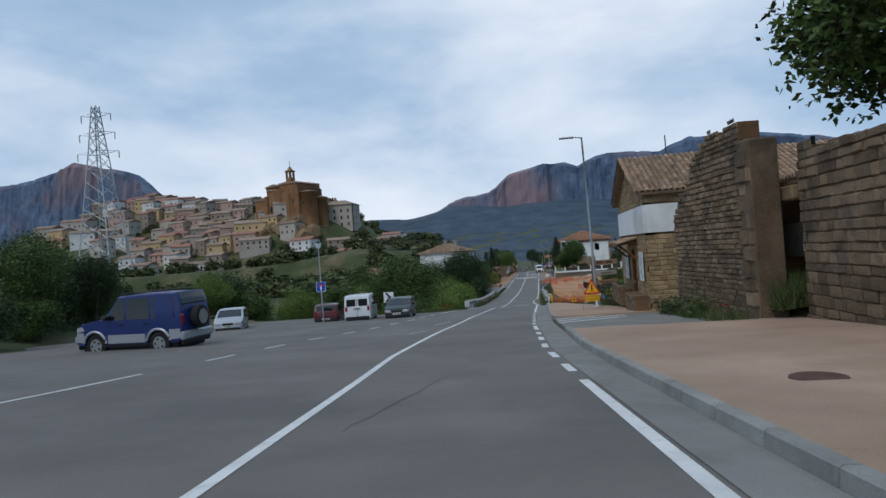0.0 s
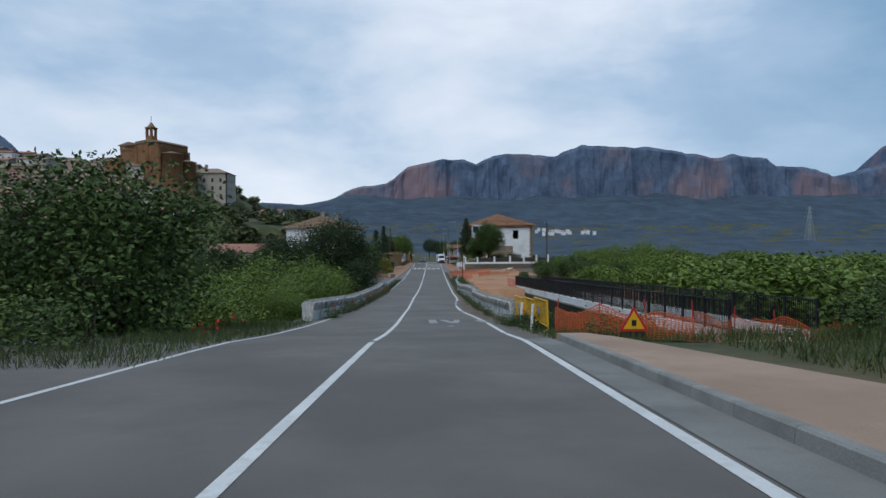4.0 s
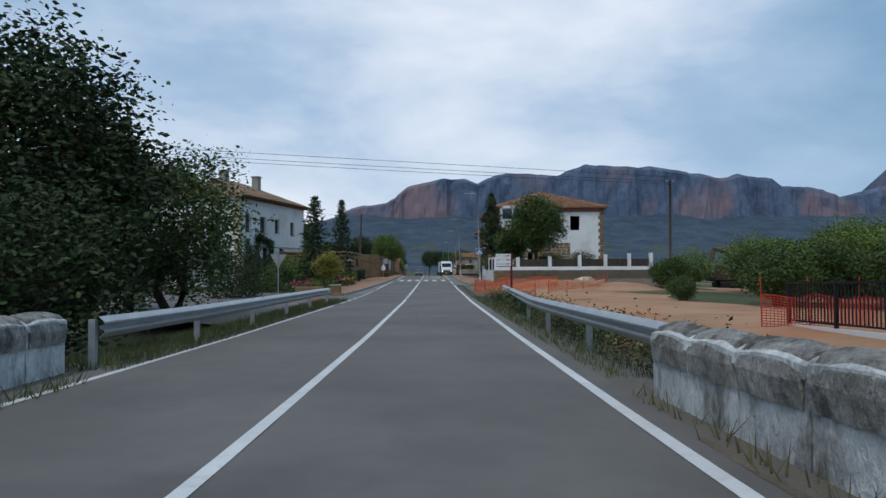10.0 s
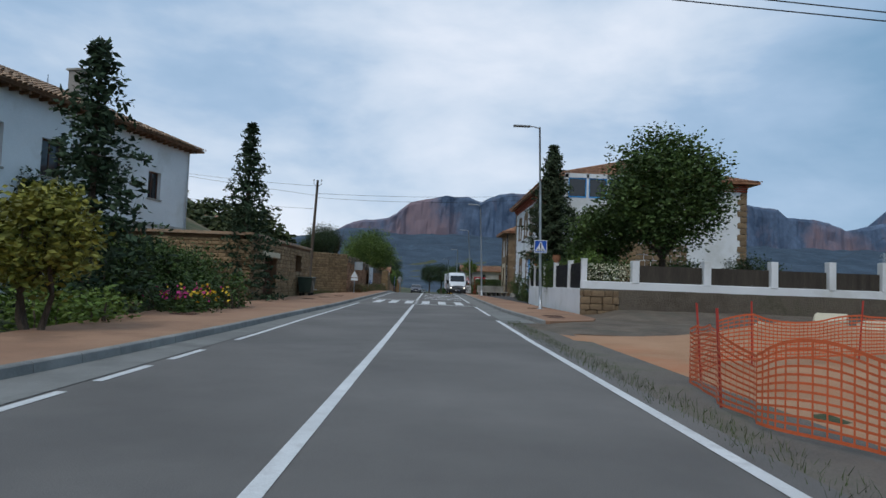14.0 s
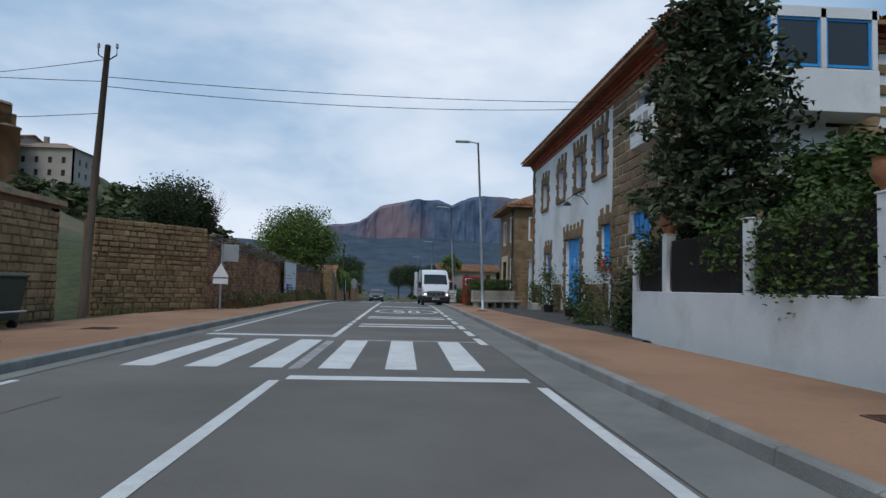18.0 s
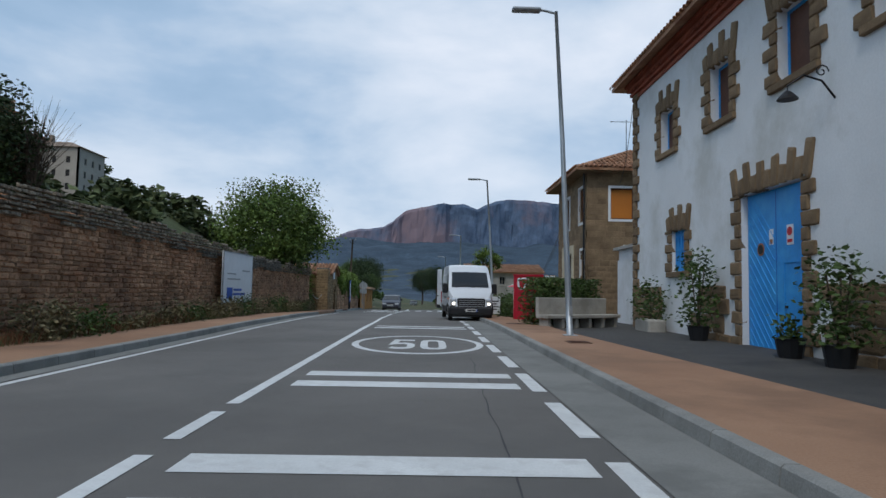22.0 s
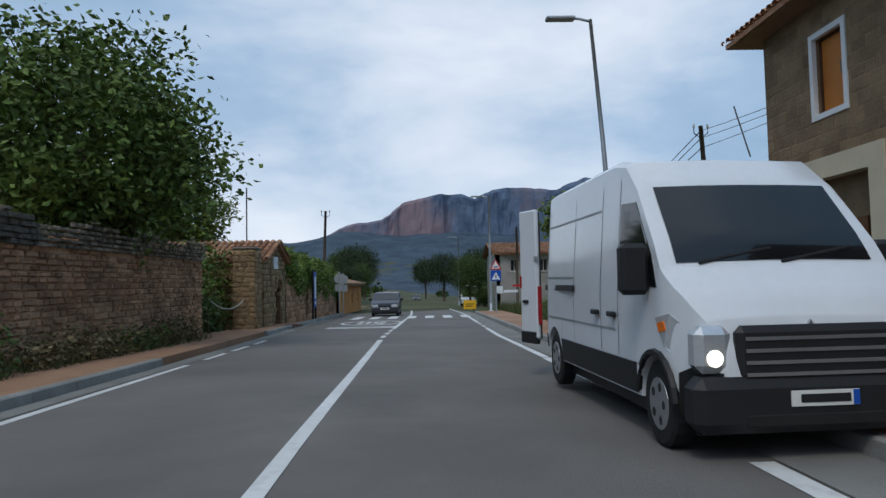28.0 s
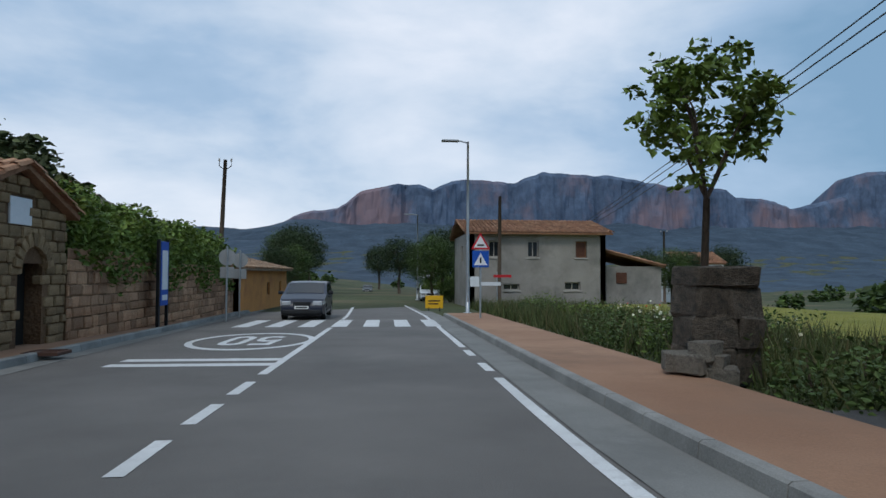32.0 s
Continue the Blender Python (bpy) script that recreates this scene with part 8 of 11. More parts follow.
dr = part("door", slab(ga, gh[0][0], 0.05, gh[0][2], 2.5, -0.35, -0.28), M["brown_shutter"], gar, "brown ribbed metal door")
for k in range(20):
    u = gh[0][0] + 0.02 + 0.13 * k
    part("rib", slab(ga, u, 0.06, u + 0.05, 2.48, -0.28, -0.255), M["brown_shutter"], dr)
part("window_back", slab(ga, gh[1][0], 1.9, gh[1][2], 2.95, -0.38, -0.33), M["wood"], gar, "boarded window")
bin_ = thing("wheeled_container", (-9.0, 170.8, -0.95), "dark green wheeled rubbish container", "rubbish container", rz=90)
bm = bmesh.new()
vv = [bm.verts.new(p) for p in ((-0.55, -0.35, 0.2), (0.55, -0.35, 0.2), (0.55, 0.35, 0.2), (-0.55, 0.35, 0.2), (-0.68, -0.45, 1.1), (0.68, -0.45, 1.1), (0.68, 0.45, 1.1), (-0.68, 0.45, 1.1))]
for f in ((3, 2, 1, 0), (4, 5, 6, 7), (0, 1, 5, 4), (1, 2, 6, 5), (2, 3, 7, 6), (3, 0, 4, 7)):
    bm.faces.new([vv[i] for i in f])
bmesh.ops.bevel(bm, geom=list(bm.edges), offset=0.03, segments=2, affect="EDGES")
M["bin_green"] = material("bin_green", (0.03, 0.05, 0.04), 0.5, 0.15, 2.0, 30.0, 0.03)
part("body", bm, M["bin_green"], bin_)
part("lid", box(-0.7, -0.47, 1.1, 0.7, 0.47, 1.2, 0.04), M["bin_green"], bin_)
part("bar", rod([(-0.62, -0.5, 0.95), (-0.45, -0.55, 0.4), (0.45, -0.55, 0.4)], 0.025, 6), M["steel"], bin_)
for x in (-0.45, 0.45):
    for y in (-0.28, 0.28):
        part("wheel", tube(bmesh.new(), [(x - 0.03, y, 0.1), (x + 0.03, y, 0.1)], 0.1, 12), M["black"], bin_)
pole_wood(-10.1, 177.0, -1.1, 7.45, "tall dark wooden utility pole beside the garage", 0.33)
for p, q, s in (((-9.8, 177, 6.45), (7.5, 180.8, 7.5), 0.2), ((-9.8, 177, 6.15), (7.5, 180.6, 7.2), 0.32), ((-9.8, 177, 7.0), (-45, 203, 14.0), 0.6), ((-9.8, 177, 6.3), (-40, 193, 12.0), 0.25), ((-9.8, 177, 5.3), (-50, 199, 12.0), 1.0), ((7.4, 195.4, 7.0), (9.2, 203.2, 5.6), 0.7), ((7.5, 195.4, 7.4), (15.9, 204, 7.0), 0.4)):
    wire(p, q, s)

# ---- left retaining wall ----
rt = thing("retaining_wall", (0, 0, 0), "red earth and rubble retaining wall with a dry stone top", "wall")
ra = wall_frame(-8.0, 182.0, -1.2, -2.6, -3.6)
part("core", slab(ra, 0, 0, 4.4, 3.35, -0.6, 0.0), M["mortar"], rt)
masonry(rt, ra, 4.4, lambda u: 3.45, lambda u: 0.0, 0.19, (0.16, 0.48), M["ashlar"], seed=81, most=150, proud=0.06)
rb = wall_frame(-7.75, 213.5, -1.25, -0.25, -31.5)
rL = 31.5
rtop = lambda u: 2.75 + 0.55 * smooth(6, 28, u) + 0.08 * math.sin(u * 2.3)
cut = bmesh.new()
for k in range(24):
    a, b = rL * k / 24, rL * (k + 1) / 24
    add_box(cut, a, -0.6, -0.2, b, 0, rtop((a + b) / 2) - 0.25, rb)
part("core", cut, M["red_stone"], rt, "red earth core of the wall")
masonry(rt, rb, rL, lambda u: rtop(u) - 0.5, lambda u: 0.0, 0.12, (0.13, 0.36), M["red_stone"], seed=82, most=260, near=(8, 31.5), proud=0.05, joint=0.012)
masonry(rt, rb @ Matrix.Translation((0, 0.06, 0)), rL, lambda u: rtop(u) + 0.07 * noise.noise(Vector((u * 2.1, 0.5, 0.2))), lambda u: rtop(u) - 0.5, 0.10, (0.1, 0.26), M["cap_stone"], seed=83, most=230, near=(8, 31.5), proud=0.10, joint=0.02)
bd = thing("billboard", (-7.62, 197.7, -0.1), "white information board with a blue panel on the wall", "notice board", rz=90)
part("board", box(-1.9, -0.1, -0.35, 1.9, -0.04, 1.6, 0.01), M["sign_white"], bd)
part("rim", frame_bars(Matrix.Identity(4), -1.9, -0.35, 1.9, 1.6, 0.04, 0.03, -0.085), M["steel"], bd)
part("panel", box(-1.4, -0.115, -0.15, -0.75, -0.1, 0.25), M["sign_blue"], bd)
for k, (x0, x1, z) in enumerate(((-0.6, 0.9, -0.05), (-0.6, 0.4, 0.12), (-1.4, 0.2, 0.55), (-1.4, -0.4, 0.75), (0.5, 1.5, 0.9))):
    part("text_bar", box(x0, -0.112, z, x1, -0.1, z + (0.09 if k < 2 else 0.05)), M["sign_blue"] if k < 2 else M["sign_back"], bd)
for x in (-1.5, 1.5):
    part("post", box(x - 0.04, -0.04, -1.05, x + 0.04, 0.02, -0.3), M["rust_iron"], bd)
sb = thing("road_sign", (-7.3, 181.6, -1.0), "square road sign seen from behind with a small triangle", "road sign")
part("post", rod([(0, 0, -0.1), (0, 0, 2.6)], 0.035, 8), M["steel"], sb)
part("board", box(0.02, 0.03, 1.95, 0.62, 0.05, 2.6, 0.01), M["sign_back"], sb)
sign_board(sb, Matrix.Translation((0, -0.06, 1.35)), tri(0.62), M["sign_white"], 0.015, "triangle")
part("plate", box(-0.28, -0.06, 1.1, 0.28, -0.04, 1.3), M["sign_white"], sb)
tw = thing("bare_shrub", (-9.9, 188.2, 2.3), "bare twiggy shrub on top of the wall", "shrub")
bm = bmesh.new()
rt_ = random.Random(3)
for k in range(70):
    a, r, h = rt_.uniform(0, 6.28), rt_.uniform(0.2, 1.25), rt_.uniform(1.1, 2.5)
    fork = Vector((r * 0.4 * math.cos(a), r * 0.4 * math.sin(a), h * 0.5))
    tube(bm, [(0, 0, -0.4), fork, (r * math.cos(a), r * math.sin(a), h)], [0.02, 0.012, 0.003], 4, False)
    for j in range(3):
        tip = fork + Vector((rt_.uniform(-0.5, 0.5), rt_.uniform(-0.5, 0.5), rt_.uniform(0.3, 1.1)))
        tube(bm, [fork, tip], [0.008, 0.002], 3, False)
tagged(part("twigs", bm, M["bark"], tw), kind="stuff")

# ---- gatehouse, ivy wall and orange garage ----
gt = thing("gatehouse", (0, 0, 0), "small stone gatehouse with an arched doorway and tiled gable roof", "gatehouse")
gm = wall_frame(-7.2, 222.0, -1.4, 0, -1)
gz0 = -1.4
arch = [(0.85, 0.0), (1.7, 0.0)] + [(1.275 + 0.425 * math.cos(t), 1.55 + 0.45 * math.sin(t)) for t in [math.pi * k / 8 for k in range(9)]]
part("wall", panel(3.6, 2.65, ((0.85, 0, 1.7, 1.6),), 0.4, gm), M["mortar"], gt)
gb = bmesh.new()
gvs = [gb.verts.new(gm @ Vector(p)) for p in ((0, 0, 2.65), (1.8, 0, 3.35), (3.6, 0, 2.65), (0, -0.4, 2.65), (1.8, -0.4, 3.35), (3.6, -0.4, 2.65))]
for f in ((0, 1, 2), (3, 5, 4), (0, 3, 4, 1), (1, 4, 5, 2)):
    gb.faces.new([gvs[i] for i in f])
part("gable", gb, M["mortar"], gt)
masonry(gt, gm, 3.6, lambda u: 3.25 - abs(u - 1.8) * 0.39, lambda u: 0.0, 0.2, (0.22, 0.5), M["ashlar"], [(0.8, -1, 1.75, 1.95), (1.3, 2.25, 2.1, 2.85)], seed=91, most=130, proud=0.05)
for k in range(9):
    t = math.pi * (k + 0.5) / 9
    stone_at(gt, gm, 1.275 + 0.55 * math.cos(t), 1.5 + 0.55 * math.sin(t), 0.17, 0.26, M["ashlar"], rq, 0.1, tilt=math.pi / 2 - t)
part("plaque", slab(gm, 1.35, 2.3, 2.05, 2.8, 0.0, 0.05, 0.01), M["sign_white"], gt, "white plaque")
# No door leaf: a near-black slab paints the shade inside the opening.
part("door", slab(gm, 0.86, 0.0, 1.69, 2.0, -0.38, -0.32), M["dark_room"], gt, "doorway closed by a slab painted as dark interior shade")
part("wall", panel(5.0, 2.65, (), 0.4, wall_frame(-7.2, 218.4, -1.4, -1, 0)), M["mortar"], gt)
masonry(gt, wall_frame(-7.2, 218.4, -1.4, -1, 0), 5.0, lambda u: 2.6, lambda u: 0.0, 0.22, (0.25, 0.5), M["ashlar"], seed=92, most=50, proud=0.05)
part("wall", panel(5.0, 2.65, (), 0.4, wall_frame(-12.2, 222.0, -1.4, 1, 0)), M["mortar"], gt)
for s in (-1, 1):
    tile_slope((-7.0, 220.2, 2.02), (-1, 0, 0), (0, s, -0.4), 5.4, 2.15, mat=M["tile"], parent=gt)
part("pole", rod([(-8.6, 221.2, 1.5), (-8.6, 221.2, 4.4)], 0.03, 6), M["dark_metal"], gt)
pil = thing("gate_pillar", (-7.5, 217.4, -1.35), "square weathered stone gate pillar", "pillar")
part("shaft", box(-0.4, -0.4, 0, 0.4, 0.4, 2.9, 0.06), M["ashlar"], pil)
part("cap", box(-0.42, -0.42, 2.9, 0.42, 0.42, 2.98, 0.03), M["cap_stone"], pil)
masonry(pil, wall_frame(0.4, -0.4, 0, -1, 0), 0.8, lambda u: 2.9, lambda u: 0.0, 0.2, (0.2, 0.45), M["ashlar"], seed=95, most=60, proud=0.04)
masonry(pil, wall_frame(0.4, 0.4, 0, 0, -1), 0.8, lambda u: 2.9, lambda u: 0.0, 0.2, (0.2, 0.45), M["ashlar"], seed=96, most=60, proud=0.04)
chn = thing("chain", (-7.6, 213.6, -0.2), "pale rope chain hung across the gateway", "chain")
part("rope", rod([(0.1, 3.5 * f, -0.6 * 4 * f * (1 - f) * 0.5) for f in [k / 10 for k in range(11)]], 0.025, 5), M["concrete"], chn)
ivw = thing("ivy_wall", (0, 0, 0), "reddish stone wall topped by thick green ivy", "wall")
im = wall_frame(-7.15, 236.5, -1.75, 0, -1)
itop = lambda u: 2.0 + 0.25 * smooth(0, 14, u)
part("core", slab(im, 0, -0.2, 14.5, 2.0, -0.5, 0), M["mortar"], ivw)
masonry(ivw, im, 14.5, itop, lambda u: 0.0, 0.24, (0.25, 0.6), M["red_stone"], seed=93, most=90, near=(5, 14.5), proud=0.035)
ivy2 = thing("ivy", (-7.5, 229, 0), "thick bright green ivy hanging over the wall", "ivy")
p = HR.uniform((-0.6, -6.8, -0.1), (0.6, 6.9, 1.6), (14000, 3))
p[:, 2] += 0.03 * (-p[:, 1]) + 0.25 * np.sin(p[:, 1] * 1.7) - 0.5 * np.maximum(0, p[:, 0] - 0.2) * HR.uniform(0, 2.2, len(p))
ob = new("leaves", leaf_mesh("leaves", p, 0.11, M["leaf_bright"], droop=0.5))
ob.parent = ivy2
hedge("overgrown_bank", (-10.5, 214.0, -1.2, -8.3, 218.6, 1.5), 5200, 0.11, M["leaf_bright"], "overgrown green bank behind the chained gateway", "hedge")
hedge("weeds", (-9.8, 213.6, -1.3, -7.9, 217.0, -0.2), 2200, 0.1, M["leaf"], "tall weeds inside the gateway", "weeds")
ib = thing("info_board", (-6.75, 226.6, -1.45), "tall blue and white visitor panel on a dark post", "notice board", rz=90)
part("panel", box(-0.3, -0.04, 0.55, 0.3, 0.0, 2.35, 0.01), M["sign_blue"], ib)
part("picture", box(-0.22, -0.05, 1.0, 0.22, -0.04, 2.1), M["sign_white"], ib)
part("text_bar", box(-0.2, -0.055, 0.7, 0.2, -0.04, 0.85), M["sign_white"], ib)
part("post", box(-0.42, -0.03, -0.05, -0.3, 0.05, 2.4), M["dark_metal"], ib)
part("post", box(0.3, -0.03, -0.05, 0.36, 0.05, 2.4), M["dark_metal"], ib)
M["orange_wall"] = material("orange_plaster", (0.55, 0.24, 0.07), 0.9, 0.12, 0.6, 25.0, 0.12, stain=(0.42, 0.17, 0.06), stain_scale=0.8)
og = thing("orange_garage", (0, 0, 0), "low orange plastered garage with a brown door and tiled roof", "garage")
om = wall_frame(-7.0, 250.5, -2.2, 0, -1)
part("wall", panel(13.6, 2.4, ((2.0, 1.0, 2.8, 1.7), (6.0, 1.0, 6.8, 1.7)), 0.3, om), M["orange_wall"], og)
of = wall_frame(-7.0, 236.9, -2.2, -1, 0)
part("wall", panel(5.5, 2.4, ((0.5, 0.2, 3.2, 2.1),), 0.3, of), M["orange_wall"], og)
od = part("door", slab(of, 0.5, 0.2, 3.2, 2.1, -0.2, -0.14), M["brown_shutter"], og, "reddish brown garage door")
for k in range(10):
    part("rib", slab(of, 0.55 + k * 0.265, 0.22, 0.6 + k * 0.265, 2.08, -0.14, -0.125), M["brown_shutter"], od)
for u in (2.0, 6.0):
    window_set(og, om, u, 1.0, u + 0.8, 1.7, M["wood"], M["glass"], 0.1, 1)
tile_slope((-13.0, 250.8, 1.7), (0, -1, 0), (1, 0, -0.235), 14.2, 6.5, mat=M["tile_old"], parent=og)
part("gable", box(-12.4, 236.9, 0.2, -9.5, 237.2, 0.8), M["orange_wall"], og)
pole_wood(-8.4, 238.9, -1.9, 5.4, "wooden utility pole by the orange garage", 0.25)
for x, y, n, s in ((-6.2, 231.5, "round_sign", 0.3), (-6.3, 234.0, "round_sign", 0.3)):
    rs_ = thing("road_sign", (x, y, gz(y) + 0.1), "grey back of a road sign beside the pavement", "road sign", "sign backs")
    part("post", rod([(0, 0, -0.1), (0, 0, 2.6)], 0.035, 8), M["steel"], rs_)
    sign_board(rs_, Matrix.Translation((0, 0.04, 2.2)), disc(s), M["sign_back"], 0.015)
    part("board", box(-0.25, 0.04, 1.45, 0.25, 0.055, 1.85, 0.01), M["sign_back"], rs_)

# ---- right side at the end of the village ----
M["pillar_stone"] = material("lichened_dark_stone", (0.12, 0.10, 0.08), 0.95, 0.4, 3.0, 30.0, 0.8, tint=(0.19, 0.16, 0.125), stain=(0.05, 0.048, 0.042), stain_scale=5.0)
for x, y, h, w in ((3.8, 211.75, 1.55, 0.36), (3.95, 216.3, 1.35, 0.46)):
    rp = thing("stone_pillar", (x, y, gz(y) + 0.02), "weathered dark stone gate pillar with lichen", "pillar", "weathered gate pillars")
    z, k = 0, 0
    rp_r = random.Random(int(y))
    while z < h:
        hh = rp_r.uniform(0.2, 0.5)
        cutx = rp_r.uniform(0.3, 0.7) * w * 1.9
        for xa, xb in ((0, cutx), (cutx, w * 1.9)):
            ob = new("stone", rp_r.choice(stone_set(M["pillar_stone"])))
            ob.parent = rp
            ob.matrix_local = Matrix.Translation(((xa + xb) / 2 - w * 0.95, rp_r.uniform(-0.04, 0.04), z + hh / 2 + rp_r.uniform(-0.02, 0.02))) @ Matrix.Rotation(rp_r.uniform(-0.15, 0.15), 4, "Z") @ Matrix.Rotation(rp_r.uniform(-0.12, 0.12), 4, "Y") @ Matrix.Diagonal((xb - xa + 0.05, w * rp_r.uniform(1.5, 1.8), hh + 0.05, 1))
        z += hh
        k += 1
    if y > 214:
        for k in range(7):
            ob = new("stone", rp_r.choice(stone_set(M["cap_stone"])))
            ob.parent = rp
            ob.matrix_local = Matrix.Translation((rp_r.uniform(-0.75, 0.2), rp_r.uniform(-0.6, -0.2), 0.12 + 0.16 * (k // 3))) @ Matrix.Rotation(rp_r.uniform(-1, 1), 4, "Z") @ Matrix.Diagonal((0.4, 0.3, 0.26, 1))
ts = thing("junction_sign", (3.45, 210.75, gz(210.75) + 0.12), "red rimmed triangular junction warning sign on a post", "road sign")
part("post", rod([(0, 0, -0.1), (0, 0, 1.95)], 0.035, 8), M["steel"], ts)
sign_board(ts, Matrix.Translation((0, -0.045, 1.35)), tri(0.9), M["sign_red"], 0.015, "triangle")
sign_board(ts, Matrix.Translation((0, -0.052, 1.425)), tri(0.66), M["sign_white"], 0.008, "field")
part("symbol", box(-0.03, -0.06, 1.47, 0.03, -0.05, 1.8), M["trim_black"], ts)
part("symbol", box(-0.1, -0.06, 1.58, 0.1, -0.05, 1.63), M["trim_black"], ts)
hs_ = thing("crossing_sign", (2.9, 230.7, gz(230.7) + 0.1), "triangle over a blue square crossing sign on a grey post", "road sign")
part("post", rod([(0, 0, -0.1), (0, 0, 3.0)], 0.035, 8), M["steel"], hs_)
sign_board(hs_, Matrix.Translation((0, -0.045, 2.5)), tri(0.7), M["sign_red"], 0.015, "triangle")
sign_board(hs_, Matrix.Translation((0, -0.052, 2.56)), tri(0.5), M["sign_white"], 0.008, "field")
part("symbol", box(-0.12, -0.06, 2.62, 0.12, -0.05, 2.68), M["trim_black"], hs_)
part("board", box(-0.3, -0.06, 1.85, 0.3, -0.045, 2.45, 0.01), M["sign_blue"], hs_)
sign_board(hs_, Matrix.Translation((0, -0.068, 1.93)), [(-0.24, 0), (0.24, 0), (0, 0.44)], M["sign_white"], 0.006, "field")
part("symbol", box(-0.03, -0.075, 2.0, 0.03, -0.067, 2.2), M["trim_black"], hs_)
ysn = thing("site_sign", (1.95, 240.0, gz(240) + 0.1), "yellow temporary site sign standing on the pavement", "road sign")
part("board", box(-0.45, -0.02, 0.05, 0.45, 0.02, 0.7, 0.01), M["sign_yellow"], ysn)
part("leg", box(-0.3, -0.05, -0.1, -0.26, 0.05, 0.1), M["dark_metal"], ysn)
part("leg", box(0.26, -0.05, -0.1, 0.3, 0.05, 0.1), M["dark_metal"], ysn)
part("text_bar", box(-0.3, -0.028, 0.4, 0.3, -0.02, 0.46), M["trim_black"], ysn)
part("text_bar", box(-0.3, -0.028, 0.25, 0.2, -0.02, 0.31), M["trim_black"], ysn)
fh = thing("field_house", (0, 0, 0), "grey rendered farmhouse with a low tiled roof", "house")
fm = wall_frame(13.0, 246.0, -2.2, -1, 0)
fhh = [(13 - 6.4, 3.2, 13 - 5.7, 4.2), (13 - 8.8, 3.2, 13 - 8.1, 4.2), (13 - 11.8, 3.2, 13 - 11.1, 4.2), (13 - 7.6, 1.2, 13 - 6.6, 1.6), (13 - 11.4, 1.2, 13 - 10.4, 1.7)]
part("wall", panel(8.5, 4.7, fhh, 0.35, fm), M["render"], fh)
fw = wall_frame(4.5, 246.0, -2.2, 0, 1)
part("wall", panel(8.0, 4.7, ((3, 3.0, 3.8, 4.0),), 0.35, fw), M["render"], fh)
part("wall", panel(8.0, 4.7, (), 0.35, wall_frame(13.0, 254, -2.2, 0, -1)), M["render"], fh)
part("wall", panel(8.5, 4.7, (), 0.35, wall_frame(4.5, 254, -2.2, 1, 0)), M["render"], fh)
for k, h in enumerate(fhh):
    window_set(fh, fm, *h, M["concrete"] if k != 2 else M["wood"], M["glass"], 0.15, 1, shutter=M["brown_shutter"] if k == 2 else None, sill=M["concrete"])
window_set(fh, fw, 3, 3.0, 3.8, 4.0, M["concrete"], M["glass"], 0.15, 1)
tile_slope((4.2, 250.0, 3.55), (1, 0, 0), (0, -1, -0.24), 9.1, 4.6, mat=M["tile"], parent=fh)
tile_slope((4.2, 250.0, 3.55), (1, 0, 0), (0, 1, -0.24), 9.1, 4.6, mat=M["tile"], parent=fh)
part("annex", box(13.0, 247.5, -2.2, 17.2, 253, 0.5), M["render"], fh, "lower grey annex")
tile_slope((13.0, 247.3, 1.6), (0, 1, 0), (1, 0, -0.25), 5.9, 4.5, mat=M["tile"], parent=fh)
part("annex_window", box(14.2, 247.44, -0.6, 14.9, 247.5, 0.1), M["brown_shutter"], fh)
ws = thing("white_shed", (0, 0, 0), "long white shed with a pale roof behind the farmhouse", "shed")
part("wall", box(13.6, 254.5, -2.4, 23.5, 262, 1.6), M["whitewash"], ws)
part("roof", prism([(13.4, 1.6), (23.7, 0.9), (23.7, 1.0), (13.4, 2.9)], 8.2), M["concrete"], ws)
ws.children[-1].matrix_local = Matrix.Translation((0, 254.2, 0))
wh = thing("white_cottage", (0, 0, 0), "small white cottage by the field", "house")
part("wall", box(25.5, 262, -2.6, 29.5, 267, 0.9), M["whitewash"], wh)
tile_slope((25.3, 264.5, 2.0), (1, 0, 0), (0, -1, -0.4), 4.4, 2.8, mat=M["tile"], parent=wh)
sp = thing("finger_sign", (5.6, 242.5, -1.9), "white and red direction arrows on a post in the weeds", "road sign")
part("post", rod([(0, 0, 0), (0, 0, 2.0)], 0.03, 6), M["steel"], sp)
part("arrow", box(-0.9, -0.03, 1.25, 0.2, -0.01, 1.45), M["sign_white"], sp)
part("arrow", box(-0.2, -0.03, 1.7, 0.8, -0.01, 1.85), M["sign_red"], sp)
part("board", box(-1.5, -0.03, 1.2, -0.95, -0.01, 1.75), M["sign_white"], sp)
pole_wood(5.9, 243.5, -2.0, 4.4, "thin wooden pole before the farmhouse", 0.05, False)
pole_wood(10.55, 219.5, -1.4, 6.35, "wooden utility pole behind the brown house", -0.35)
for z in (6.15, 5.85, 5.45):
    wire((10.2, 219.5, z), (40, 420, 5 + z * 0.3), 3.0, 0.02)
    wire((10.2, 219.5, z), (12.5, 203.5, 6.4), 0.3)
pole_wood(24.0, 262.0, -2.5, 3.8, "small wooden pole in the field", 0.0)
fence = thing("picket_fence", (0, 0, 0), "brown wooden picket fence round the terrace", "fence")
for k in range(34):
    x, y = 4.5 + k * 0.17, 212.6 + k * 0.035
    pk = prism([(-0.045, 0), (0.045, 0), (0.045, 0.82), (0, 0.9), (-0.045, 0.82)], 0.03)
    part("picket", pk, M["old_wood"], fence).matrix_local = Matrix.Translation((x, y, gz(212) - 0.02))
